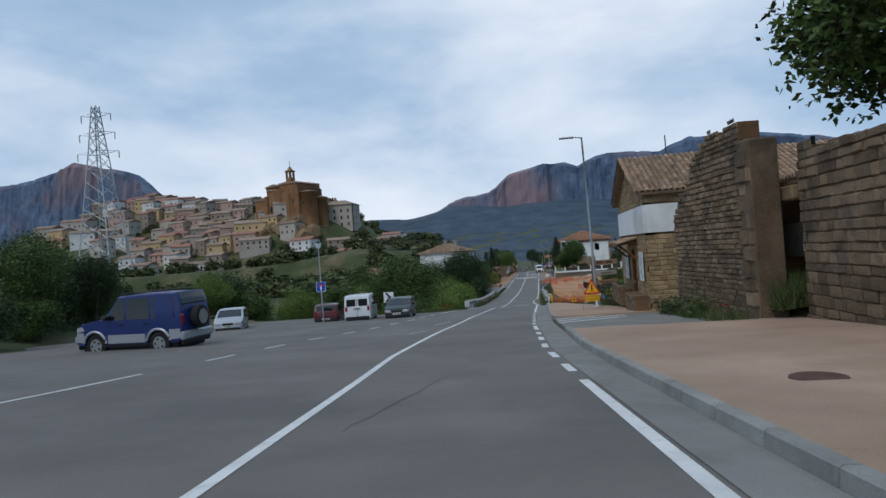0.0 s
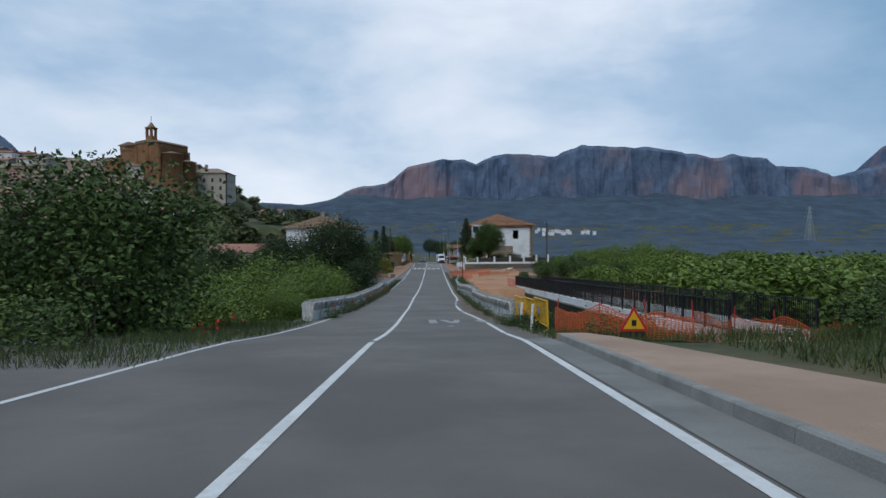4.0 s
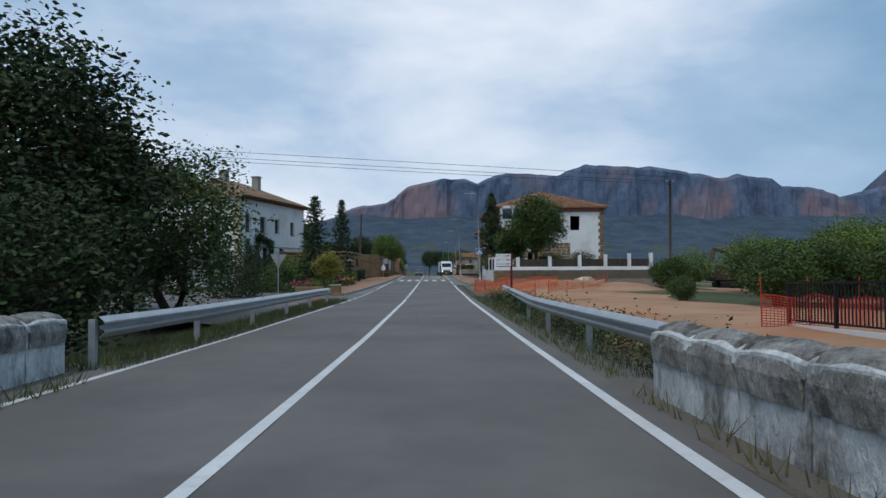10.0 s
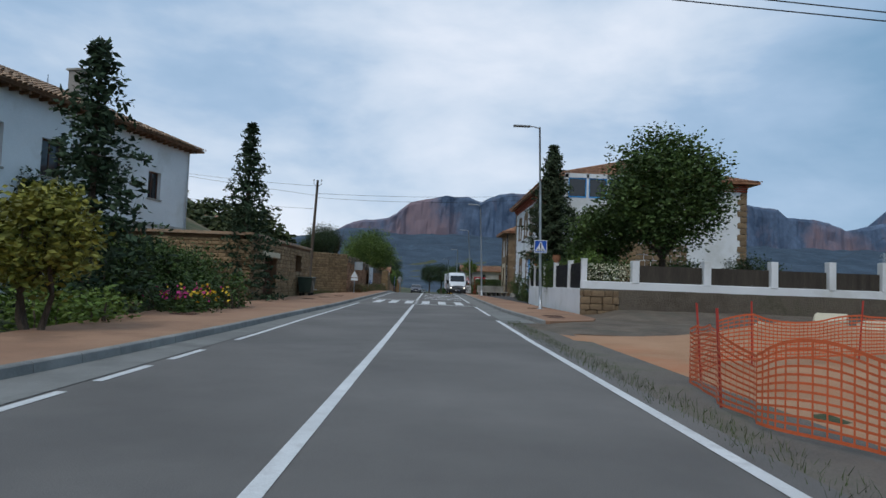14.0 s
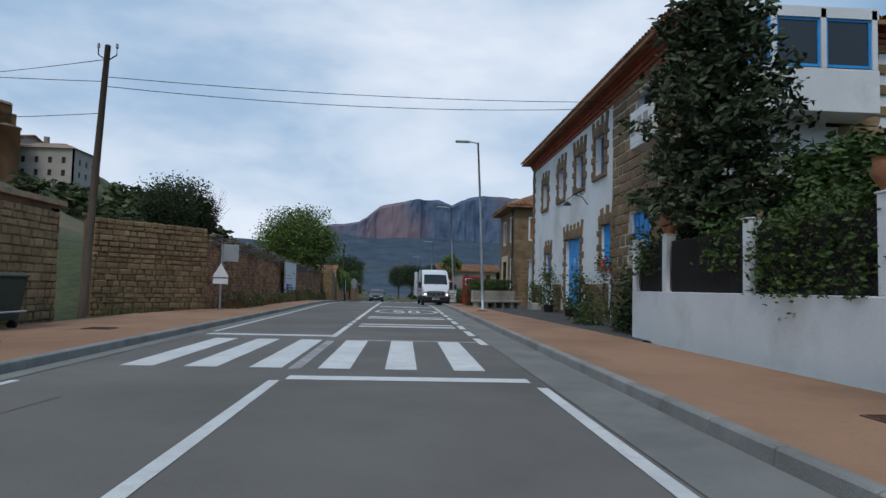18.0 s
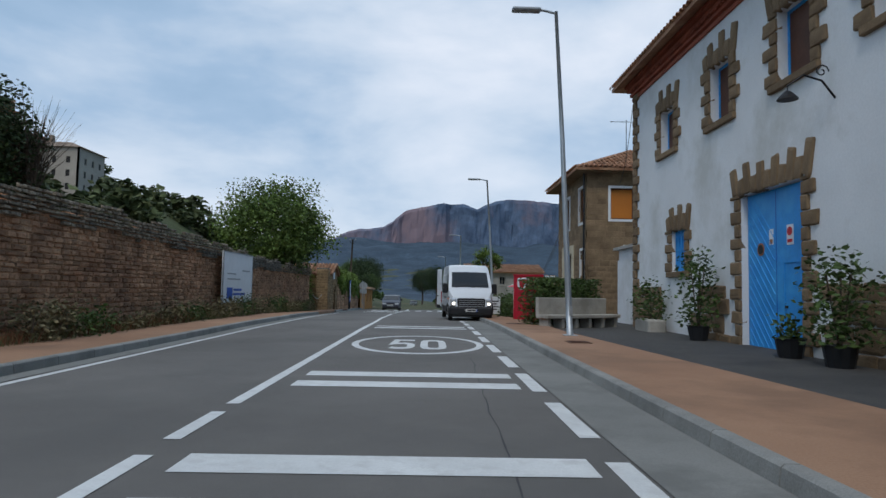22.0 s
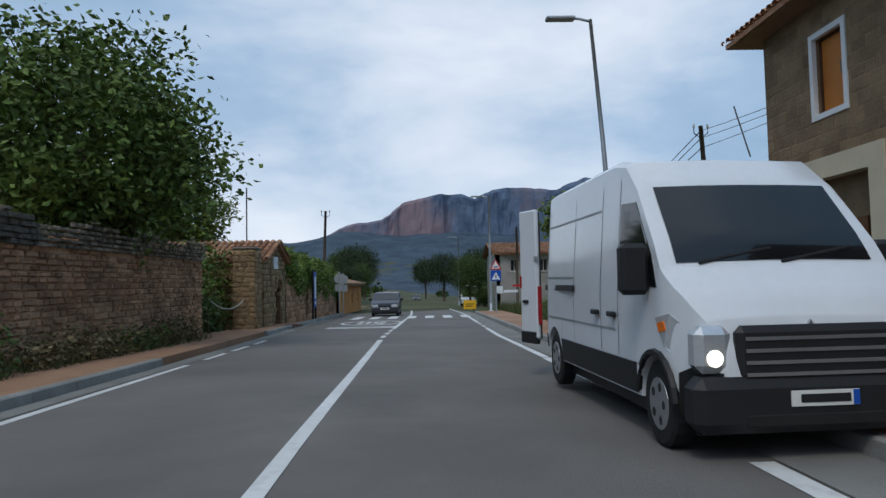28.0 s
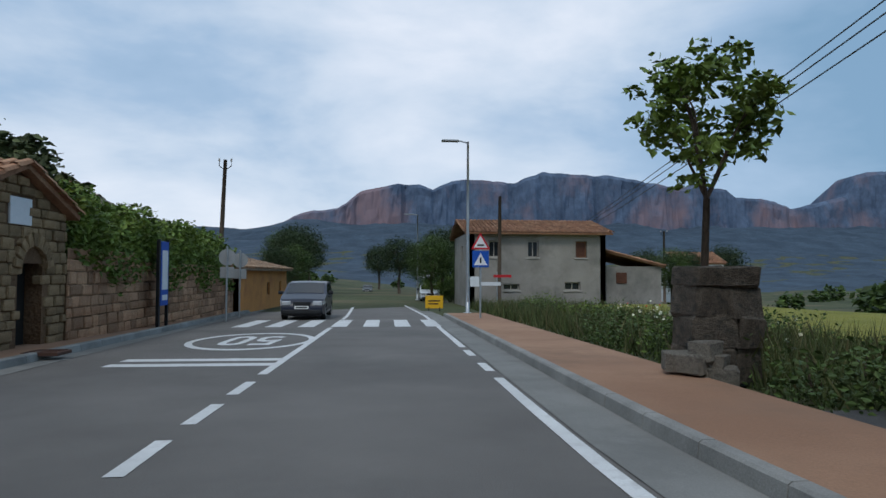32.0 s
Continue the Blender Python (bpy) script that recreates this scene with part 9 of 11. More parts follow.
for z in (0.22, 0.62):
    part("rail", rod([(4.4, 212.66, gz(212) + z), (10.3, 213.85, gz(212) + z)], 0.03, 4), M["old_wood"], fence)
tb = thing("terrace_table", (5.3, 210.9, gz(211)), "dark wooden terrace table behind the hedge", "table")
part("tabletop", box(-0.6, -0.4, 0.7, 0.6, 0.4, 0.75, 0.01), M["wood"], tb)
for sx in (-0.5, 0.5):
    for sy in (-0.3, 0.3):
        part("leg", box(sx - 0.03, sy - 0.03, -0.05, sx + 0.03, sy + 0.03, 0.7), M["wood"], tb)
pot = thing("yellow_pot", (5.3, 210.9, gz(211) + 0.75), "small yellow pot on the terrace table", "pot")
part("pot", tube(bmesh.new(), [(0, 0, 0), (0, 0, 0.18)], [0.06, 0.085], 12), M["sign_yellow"], pot)
fld = bmesh.new()
fv = [[fld.verts.new((x, y, land(x, y) + 0.3)) for x in (8.6, 20, 30, 45, 70, 110)] for y in (214.5, 222, 230, 238, 245)]
for r0, r1 in zip(fv, fv[1:]):
    for k in range(5):
        fld.faces.new((r0[k], r0[k + 1], r1[k + 1], r1[k]))
M["crop"] = material("ripening_crop", (0.20, 0.21, 0.03), 0.95, 0.2, 0.5, 30.0, 0.6, tint=(0.28, 0.26, 0.05))
tagged(part("crop_field", fld, M["crop"]), "yellow-green crop field", "field", kind="structure")


def scatter(n, x0, x1, y0, y1, lift=0.0, fn=None):
    out = []
    for _ in range(n):
        y = HR.uniform(y0, y1)
        x = HR.uniform(x0, x1) + (cx(y) + 2 if fn == "road" else 0)
        out.append((x, y, max(land(x, y), gz(y) - 0.12) + lift))
    return out


make_grass("tall_grass", scatter(13000, 4.2, 9.0, 213.2, 244), 0.55, M["grass"], "tall green grass and weeds beside the pavement")
make_grass("dry_grass", scatter(3200, 4.2, 9.0, 213.2, 244), 0.7, M["dry_grass"], "dry seed stalks among the weeds")
for x, y, h, mt in ((5.2, 219.0, 0.8, "leaf_bright"), (5.6, 224, 0.9, "leaf"), (6.5, 229, 0.9, "leaf_bright"), (4.8, 214.4, 0.7, "leaf"), (5.4, 213.2, 0.5, "leaf_bright"), (7.5, 221, 1.0, "leaf"), (5.8, 233.5, 0.9, "leaf"), (7.0, 238, 1.1, "leaf_bright"), (4.9, 221.5, 0.6, "leaf")):
    hedge("weeds", (x - 0.9, y - 1.1, gz(y) - 0.1, x + 0.9, y + 1.1, gz(y) + h * 0.7), 1500, 0.06, M[mt], "leafy green weeds beside the pavement", "weeds")
for nm, mt, c, n in (("poppies", "poppy", (6.3, 221.5), 26), ("daisies", "flower_white", (4.9, 218.8), 120)):
    f = thing(nm, (c[0], c[1], gz(c[1])), "wild %s among the grass" % nm, "flowers")
    o1 = tagged(new("blooms", leaf_mesh("blooms", HR.normal(size=(n, 3)) * np.array([0.4, 1.2, 0.12]) + np.array([0, 0, 0.75]), 0.07, M[mt], flat=1.0, long=1.0)), kind="stuff")
    o1.parent = f
    part("stems", rod([(0, 0, 0), (0, 0, 0.7)], 0.005, 4), M["grass"], f)
for k in range(15):
    y = 184.6 + k * 1.85 + HR.uniform(-0.5, 0.5)
    h = HR.uniform(0.3, 0.75)
    hedge("weeds", (-7.55, y - 0.75, gz(y) - 0.05, -6.95, y + 0.75, gz(y) + h), int(700 + 900 * h), 0.065, (M["scrub_leaf"], M["leaf"], M["scrub_leaf"])[k % 3], "grey-green scrubby weeds at the foot of the red wall", "weeds")
make_grass("wall_weeds", scatter(3800, -7.55, -6.9, 182.5, 212, 0.02), 0.42, M["dry_grass"], "dry brown weeds along the foot of the wall")
make_grass("wall_weeds", scatter(2600, -7.55, -7.0, 186, 212, 0.02), 0.4, M["grass"], "green weeds along the foot of the wall")
M["red_weed"] = material("reddish_weed", (0.16, 0.06, 0.03), 0.9, 0.3, 2.0, 20.0, 0.0, island=0.3)
make_grass("red_weeds", scatter(2400, -7.6, -7.0, 183, 192, 0.02), 0.4, M["red_weed"], "reddish dry weeds along the foot of the wall")
make_grass("corner_weeds", scatter(900, -10.2, -8.6, 177.8, 180.0, 0.02), 0.35, M["dry_grass"], "dry weeds at the foot of the corner wall")


# ---- vehicles ----
M["car_glass"] = glass_like("car_glass", (0.008, 0.010, 0.012), 0.05)
M["tyre"] = material("tyre", (0.018, 0.018, 0.018), 0.85, 0.2, 4.0, 40.0, 0.1)
M["alloy"] = material("alloy_rim", (0.42, 0.44, 0.46), 0.35, 0.1, 4.0, 30.0, 0.02, metal=0.8)
M["silver_car"] = material("silver_car_paint", (0.36, 0.39, 0.42), 0.3, 0.04, 0.5, 10.0, 0.0, metal=0.3, coat=0.25)
M["maroon_car"] = material("maroon_car_paint", (0.085, 0.012, 0.022), 0.3, 0.1, 0.5, 10.0, 0.0, coat=0.2)
M["green_car"] = material("dark_green_car_paint", (0.012, 0.024, 0.022), 0.28, 0.1, 0.5, 10.0, 0.0, coat=0.2)
M["tail_red"] = material("tail_lamp", (0.30, 0.012, 0.015), 0.2, 0.05, 3.0, 20.0, 0.0, coat=0.5)
M["lamp_clear"] = material("headlamp_glass", (0.62, 0.65, 0.68), 0.12, 0.1, 6.0, 30.0, 0.0, metal=0.5, coat=0.8)
M["amber"] = material("amber_lens", (0.70, 0.16, 0.02), 0.2, 0.05, 3.0, 20.0, 0.0)
M["plate"] = material("plate_white", (0.7, 0.7, 0.68), 0.5, 0.05, 3.0, 20.0, 0.0)
lit = bpy.data.materials.new("lit_headlamp")
lit.use_nodes = True
lit.node_tree.nodes["Principled BSDF"].inputs["Emission Color"].default_value = (1.0, 0.9, 0.75, 1)
lit.node_tree.nodes["Principled BSDF"].inputs["Emission Strength"].default_value = 3.5
M["lit"] = lit


car_ribbon = {}


def vehicle(name, at, rz, label, paint, L, W, top, bottom, belt, axles, wr, glass_side, screens, group="", tumble=0.13, plan=0.10, rim=None, low_trim=None):
    """A car body lofted along its length; local x points forward, the base lies on the ground."""
    car = thing(name, at, label, name.replace("_", " ").split()[-1] if name != "parked_car" else "car", group, rz=rz)
    H = max(z for x, z in top)
    tx, tz = [p[0] for p in top], [p[1] for p in top]
    bx, bz = [p[0] for p in bottom], [p[1] for p in bottom]

    def zt(x):
        return float(np.interp(x, tx, tz))

    def zb(x):
        z = float(np.interp(x, bx, bz))
        for a in axles:
            r = wr * 1.16
            if abs(x - a) < r:
                z = max(z, wr + math.sqrt(r * r - (x - a) ** 2))
        return z

    def side(x, z):
        y = W / 2 * (1 - tumble * max(0.0, (z - belt) / (H - belt)) ** 1.15)
        y *= 1 - 0.05 * max(0.0, (0.55 - z)) / 0.5
        e = abs(x) / (L / 2)
        return y * (1 - plan * max(0.0, e - 0.72) ** 2 / 0.0784)

    xs = sorted({*tx, *bx, *(-L / 2 + L * k / 44 for k in range(45)), *(a + s * wr * 1.16 * f for a in axles for s in (-1, 1) for f in (1.0, 0.985, 0.9, 0.7, 0.4, 0.0))})
    bm = bmesh.new()
    rings = []
    fr = (0, 0.12, 0.3, 0.5, 0.66, 0.8, 0.92, 0.975)
    for x in xs:
        a, b = zb(x), zt(x)
        b = max(b, a + 0.05)
        col = [(side(x, a + (b - a) * f), a + (b - a) * f) for f in fr]
        e = min(0.07, (b - a) * 0.2)
        col.append((col[-1][0] - e, b))
        ring = [bm.verts.new((x, -y, z)) for y, z in col] + [bm.verts.new((x, -col[-1][0] * 0.5, b + 0.012)), bm.verts.new((x, 0, b + 0.018)), bm.verts.new((x, col[-1][0] * 0.5, b + 0.012))] + [bm.verts.new((x, y, z)) for y, z in reversed(col)]
        rings.append(ring)
    n = len(rings[0])
    for r0, r1 in zip(rings, rings[1:]):
        for k in range(n):
            bm.faces.new((r0[k], r1[k], r1[(k + 1) % n], r0[(k + 1) % n]))
    bm.faces.new(rings[0])
    bm.faces.new(rings[-1][::-1])
    bmesh.ops.recalc_face_normals(bm, faces=bm.faces)
    body = part("body", bm, paint, car, smooth=True)
    mod = body.modifiers.new("edges", "EDGE_SPLIT")
    mod.split_angle = radians(38)
    part("underside", box(-L / 2 + 0.2, -W / 2 + 0.16, 0.18, L / 2 - 0.2, W / 2 - 0.16, wr * 2.1), M["trim_black"], car)

    def patch(poly, s, off=0.006):
        b2 = bmesh.new()
        f = b2.faces.new([b2.verts.new((x, s * (side(x, z) + off), z)) for x, z in poly])
        if s > 0:
            f.normal_flip()
        g = bmesh.ops.extrude_face_region(b2, geom=list(b2.faces))
        for v in g["geom"]:
            if isinstance(v, bmesh.types.BMVert):
                v.co.y -= s * 0.02
        bmesh.ops.recalc_face_normals(b2, faces=b2.faces)
        return b2

    def ribbon(x0, z0, x1, z1, w, s, off=0.004):
        b2 = bmesh.new()
        rows = []
        for k in range(19):
            x, z = x0 + (x1 - x0) * k / 18, z0 + (z1 - z0) * k / 18
            e = (w / 2, 0) if abs(z1 - z0) > abs(x1 - x0) else (0, w / 2)
            rows.append([b2.verts.new((x + q * e[0], s * (side(x + q * e[0], z + q * e[1]) + off), z + q * e[1])) for q in (-1, 1)])
        for r0, r1 in zip(rows, rows[1:]):
            b2.faces.new((r0[0], r0[1], r1[1], r1[0]))
        return b2

    car_ribbon[name] = ribbon
    for s in (-1, 1):
        for poly in glass_side:
            part("side_window", patch(poly, s), M["car_glass"], car)
    for nm, x0, x1, k in screens:
        b2 = bmesh.new()
        rows = []
        for i in range(7):
            x = x0 + (x1 - x0) * i / 6
            z = zt(x)
            y = side(x, z) * k
            d = Vector((zt(x + 0.01) - zt(x - 0.01), 0, -0.02)).normalized() * -1
            d = d if d.z > 0 else -d
            rows.append([b2.verts.new(Vector((x, y * q, z + 0.014 * (1 - q * q))) + d * 0.012) for q in (-1, -0.5, 0, 0.5, 1)])
        for r0, r1 in zip(rows, rows[1:]):
            for q in range(4):
                b2.faces.new((r0[q], r0[q + 1], r1[q + 1], r1[q]))
        bmesh.ops.recalc_face_normals(b2, faces=b2.faces)
        part(nm, b2, M["car_glass"], car, smooth=True)
    for a in axles:
        for s in (-1, 1):
            y = s * (W / 2 - 0.11)
            wh_ = new("wheel")
            wh_.parent = car
            part("tyre", tube(bmesh.new(), [(a, y - s * 0.1, wr), (a, y - s * 0.08, wr), (a, y + s * 0.07, wr), (a, y + s * 0.09, wr)], [wr * 0.9, wr, wr, wr * 0.9], 22), M["tyre"], wh_)
            part("rim", tube(bmesh.new(), [(a, y + s * 0.05, wr), (a, y + s * 0.094, wr)], [wr * 0.66, wr * 0.6], 18), rim or M["alloy"], wh_)
            for q in range(5):
                t = q * 1.2566
                part("spoke_gap", tube(bmesh.new(), [(a + wr * 0.4 * math.cos(t), y + s * 0.09, wr + wr * 0.4 * math.sin(t)), (a + wr * 0.4 * math.cos(t), y + s * 0.097, wr + wr * 0.4 * math.sin(t))], wr * 0.11, 8), M["trim_black"], wh_)
    return car, body, side, zt, patch


def small_bits(car, side, patch, L, nose_z, tail_z, W, plate_z=0.45, mirror=(0.6, 1.0), lamp_mat=None, handles=((-0.1, 0.85),)):
    """Lamps, bumpers, plates, mirrors and handles of a car."""
    for s in (-1, 1):
        part("headlight", patch([(L / 2 - 0.42, nose_z - 0.02), (L / 2 - 0.06, nose_z - 0.1), (L / 2 - 0.05, nose_z + 0.06), (L / 2 - 0.3, nose_z + 0.1)], s, 0.012), lamp_mat or M["lamp_clear"], car)
        part("headlight", box(L / 2 - 0.05, s * W * 0.34 - 0.17, nose_z - 0.1, L / 2 + 0.012, s * W * 0.34 + 0.17, nose_z + 0.06, 0.02), lamp_mat or M["lamp_clear"], car)
        part("tail_light", box(-L / 2 - 0.012, s * W * 0.40 - 0.09, tail_z - 0.14, -L / 2 + 0.08, s * W * 0.40 + 0.07, tail_z + 0.16, 0.02), M["tail_red"], car)
        part("mirror", box(mirror[0] - 0.1, s * (W / 2 + 0.02) - 0.0 if s > 0 else -(W / 2 + 0.22), mirror[1], mirror[0] + 0.06, s * (W / 2 + 0.22) if s > 0 else -(W / 2 + 0.02), mirror[1] + 0.14, 0.03), M["trim_black"], car)
        for hx, hz in handles:
            part("door_handle", box(hx - 0.1, s * (side(hx, hz) + 0.02) - 0.015, hz, hx + 0.08, s * (side(hx, hz) + 0.02) + 0.015, hz + 0.035), M["trim_black"], car)
        for hx, _ in handles:
            part("door_seam", patch([(hx - 0.14, 0.42), (hx - 0.13, 0.42), (hx - 0.13, 0.92), (hx - 0.14, 0.92)], s, 0.003), M["trim_black"], car)
        part("side_trim", patch([(-L * 0.24, 0.34), (L * 0.23, 0.34), (L * 0.23, 0.42), (-L * 0.24, 0.42)], s, 0.01), M["trim_black"], car)
    part("grille", box(L / 2 - 0.04, -0.32, nose_z - 0.1, L / 2 + 0.014, 0.32, nose_z + 0.03, 0.01), M["trim_black"], car)
    part("bumper", box(L / 2 - 0.1, -W * 0.42, 0.26, L / 2 + 0.03, W * 0.42, 0.42, 0.03), M["trim_black"], car)
    part("bumper", box(-L / 2 - 0.03, -W * 0.43, 0.3, -L / 2 + 0.1, W * 0.43, 0.55, 0.03), M["trim_black"], car)
    for sx in (1, -1):
        pl = part("number_plate", box(sx * (L / 2 + 0.025) - 0.01, -0.26, plate_z, sx * (L / 2 + 0.025) + 0.015, 0.26, plate_z + 0.11), M["plate"], car)
        part("plate_bar", box(sx * (L / 2 + 0.04) - 0.003, -0.2, plate_z + 0.03, sx * (L / 2 + 0.04) + 0.003, 0.2, plate_z + 0.08), M["trim_black"], pl)


def hatchback(at, rz, paint, label, name="parked_car", high=1.45):
    L, W = 3.95, 1.68
    top = [(-1.975, 0.55), (-1.95, 0.95), (-1.7, 1.32), (-1.45, high - 0.03), (-0.4, high), (0.25, high - 0.06), (1.1, 0.98), (1.75, 0.8), (1.93, 0.62), (1.975, 0.5)]
    bot = [(-1.975, 0.42), (-1.8, 0.24), (1.8, 0.24), (1.975, 0.36)]
    gs = [[(-1.45, 0.98), (-0.72, 0.96), (-0.66, high - 0.12), (-1.25, high - 0.14)], [(-0.62, 0.96), (0.12, 0.95), (0.08, high - 0.12), (-0.58, high - 0.11)], [(0.18, 0.95), (0.92, 0.95), (0.3, high - 0.13), (0.14, high - 0.12)]]
    car, body, side, zt, patch = vehicle(name, at, rz, label, paint, L, W, top, bot, 0.9, (-1.22, 1.24), 0.3, gs, [("windscreen", 1.06, 0.3, 0.86), ("rear_window", -1.9, -1.5, 0.84)], "parked cars")
    small_bits(car, side, patch, L, 0.68, 0.9, W, mirror=(0.75, 0.95), handles=((-0.5, 0.82), (0.35, 0.82)))
    return car


def suv(at, rz, paint, label):
    L, W, H = 4.1, 1.8, 1.98
    top = [(-2.05, 0.6), (-2.04, 1.2), (-1.98, 1.72), (-1.85, H - 0.02), (-0.5, H), (0.3, H - 0.05), (0.85, 1.24), (1.8, 1.1), (2.02, 0.9), (2.05, 0.6)]
    bot = [(-2.05, 0.5), (-1.9, 0.4), (1.9, 0.4), (2.05, 0.5)]
    gs = [[(-1.85, 1.2), (-1.0, 1.18), (-0.97, H - 0.14), (-1.75, H - 0.14)], [(-0.9, 1.18), (-0.04, 1.18), (-0.06, H - 0.13), (-0.88, H - 0.13)], [(0.04, 1.18), (0.72, 1.18), (0.36, H - 0.15), (0.02, H - 0.13)]]
    car, body, side, zt, patch = vehicle("parked_car", at, rz, label, paint, L, W, top, bot, 1.1, (-1.22, 1.24), 0.38, gs, [("windscreen", 0.82, 0.34, 0.86), ("rear_window", -2.0, -1.88, 0.84)], "parked cars", 0.09)
    small_bits(car, side, patch, L, 0.92, 1.1, W, 0.55, (0.7, 1.2), handles=((-0.75, 1.02), (0.2, 1.02)))
    for s in (-1, 1):
        part("lower_panel", patch([(1.66, 0.5), (2.0, 0.52), (2.0, 0.82), (1.66, 0.82)], s, 0.016), M["silver_car"], car)
        part("lower_panel", patch([(-2.0, 0.52), (-1.64, 0.5), (-1.64, 0.82), (-2.0, 0.82)], s, 0.016), M["silver_car"], car)
        for ax in (-1.22, 1.24):
            part("arch_trim", tube(bmesh.new(), [(ax + 0.45 * math.cos(t), s * (W / 2 + 0.005), 0.4 + 0.45 * math.sin(t)) for t in [0.2 + k * 0.275 for k in range(11)]], 0.045, 6), M["silver_car"], car)
        part("lower_panel", patch([(-0.72, 0.45), (0.72, 0.45), (0.72, 0.72), (-0.72, 0.72)], s, 0.016), M["silver_car"], car)
    part("bumper", box(-2.14, -0.86, 0.45, -1.98, 0.86, 0.72, 0.05), M["silver_car"], car, "silver bumper")
    part("bumper", box(1.98, -0.84, 0.45, 2.13, 0.84, 0.72, 0.05), M["silver_car"], car, "silver bumper")
    sw_ = part("spare_wheel", tube(bmesh.new(), [(-2.34, 0, 1.12), (-2.32, 0, 1.12), (-2.1, 0, 1.12), (-2.05, 0, 1.12)], [0.3, 0.36, 0.37, 0.33], 20), M["tyre"], car)
    part("wheel_cover", tube(bmesh.new(), [(-2.36, 0, 1.12), (-2.33, 0, 1.12)], 0.24, 20), M["alloy"], sw_)
    for s in (-1, 1):
        part("roof_bar", rod([(-1.6, s * 0.66, H + 0.05), (0.2, s * 0.68, H + 0.04)], 0.025, 6), M["trim_black"], car)
    return car


def people_carrier(at, rz, paint, label):
    L, W, H = 4.45, 1.8, 1.92
    top = [(-2.225, 0.7), (-2.2, 1.3), (-2.1, H - 0.05), (-1.9, H), (0.5, H - 0.04), (1.35, 1.2), (2.05, 0.98), (2.2, 0.75), (2.225, 0.6)]
    bot = [(-2.225, 0.45), (-2.0, 0.28), (2.0, 0.28), (2.225, 0.4)]
    gs = [[(-2.0, 1.14), (-0.95, 1.12), (-0.95, H - 0.2), (-1.95, H - 0.2)], [(-0.88, 1.12), (0.2, 1.12), (0.2, H - 0.2), (-0.88, H - 0.2)], [(0.28, 1.1), (1.15, 1.1), (0.6, H - 0.2), (0.28, H - 0.2)]]
    car, body, side, zt, patch = vehicle("people_carrier", at, rz, label, paint, L, W, top, bot, 1.0, (-1.4, 1.38), 0.31, gs, [("windscreen", 1.3, 0.6, 0.86)], "parked cars", 0.1, 0.07)
    small_bits(car, side, patch, L, 0.86, 1.05, W, 1.02, (0.95, 1.1), handles=((-0.7, 1.0), (0.5, 1.0)))
    for s in (-1, 1):
        part("rear_window", box(-2.225, s * 0.39 - 0.29, 1.22, -2.19, s * 0.39 + 0.29, 1.68, 0.015), M["car_glass"], car)
    part("door_seam", box(-2.236, -0.01, 0.55, -2.215, 0.01, 1.78), M["trim_black"], car)
    return car


hatchback((-17.4, 37.2, land(-17.4, 37.2) + 0.04), -70, M["silver_car"], "silver hatchback parked on the gravel track")
hatchback((-12.95, 42.8, land(-12.95, 42.8) + 0.03), 101, M["maroon_car"], "dark maroon hatchback parked with its tail to the road")
people_carrier((-10.45, 42.2, land(-10.45, 42.2) + 0.03), 99, M["white_car"], "white people carrier van parked with its tail to the road")
hatchback((-7.7, 42.3, land(-7.7, 42.3) + 0.04), -86, M["green_car"], "dark green hatchback parked on the roadside", high=1.42)
M["blue_car"] = material("blue_car_paint", (0.018, 0.032, 0.13), 0.3, 0.1, 0.5, 10.0, 0.0, coat=0.2)
off_road = suv((-13.35, 22.4, land(-13.35, 22.4) + 0.02), 176, M["blue_car"], "dark blue off-road car with silver lower panels parked on the forecourt")
off_road.matrix_basis = off_road.matrix_basis @ Matrix.Diagonal((1.1, 1.1, 1.16, 1))
hatchback((9.6, 200.3, gz(200) - 0.05), -100, M["white_car"], "white hatchback parked behind the bench")
hatchback((11.6, 199.6, gz(200) - 0.05), -100, M["dark_car"], "dark hatchback parked behind the bench")
hatchback((-3.6, 234.0, gz(234.0) + 0.01), -90, M["dark_car"], "dark blue hatchback standing in the opposite lane", "hatchback")
hatchback((3.2, 262.5, gz(262) + 0.0), -90, M["white_car"], "white car parked far along the road")
hatchback((-3.6, 318.0, gz(318) + 0.01), -90, M["green_car"], "dark car far away on the road")

# ---- white delivery van ----
VL, VW, VH = 5.5, 1.98, 2.46
v_top = [(-2.775, 0.7), (-2.77, 1.6), (-2.7, VH - 0.06), (-2.5, VH), (0.75, VH), (1.1, VH - 0.06), (1.42, 2.16), (2.08, 1.42), (2.4, 1.22), (2.62, 1.02), (2.74, 0.8), (2.775, 0.62)]
v_bot = [(-2.775, 0.5), (-2.5, 0.34), (2.3, 0.34), (2.6, 0.26), (2.775, 0.3)]
v_glass = [[(1.0, 1.3), (2.0, 1.26), (1.86, 1.5), (1.42, 2.0), (1.02, 2.02)]]
VX, VY = 1.64, 200.82
van, v_body, v_side, v_zt, v_patch = vehicle("delivery_van", (VX, VY, gz(VY) + 0.02), -86.5, "white delivery van parked by the pavement, rear door open", M["white_car"], VL, VW, v_top, v_bot, 1.15, (-1.7, 1.9), 0.34, v_glass, [("windscreen", 2.06, 1.46, 0.86)], tumble=0.10, plan=0.3)
van["category"] = "van"
v_rib = car_ribbon["delivery_van"]
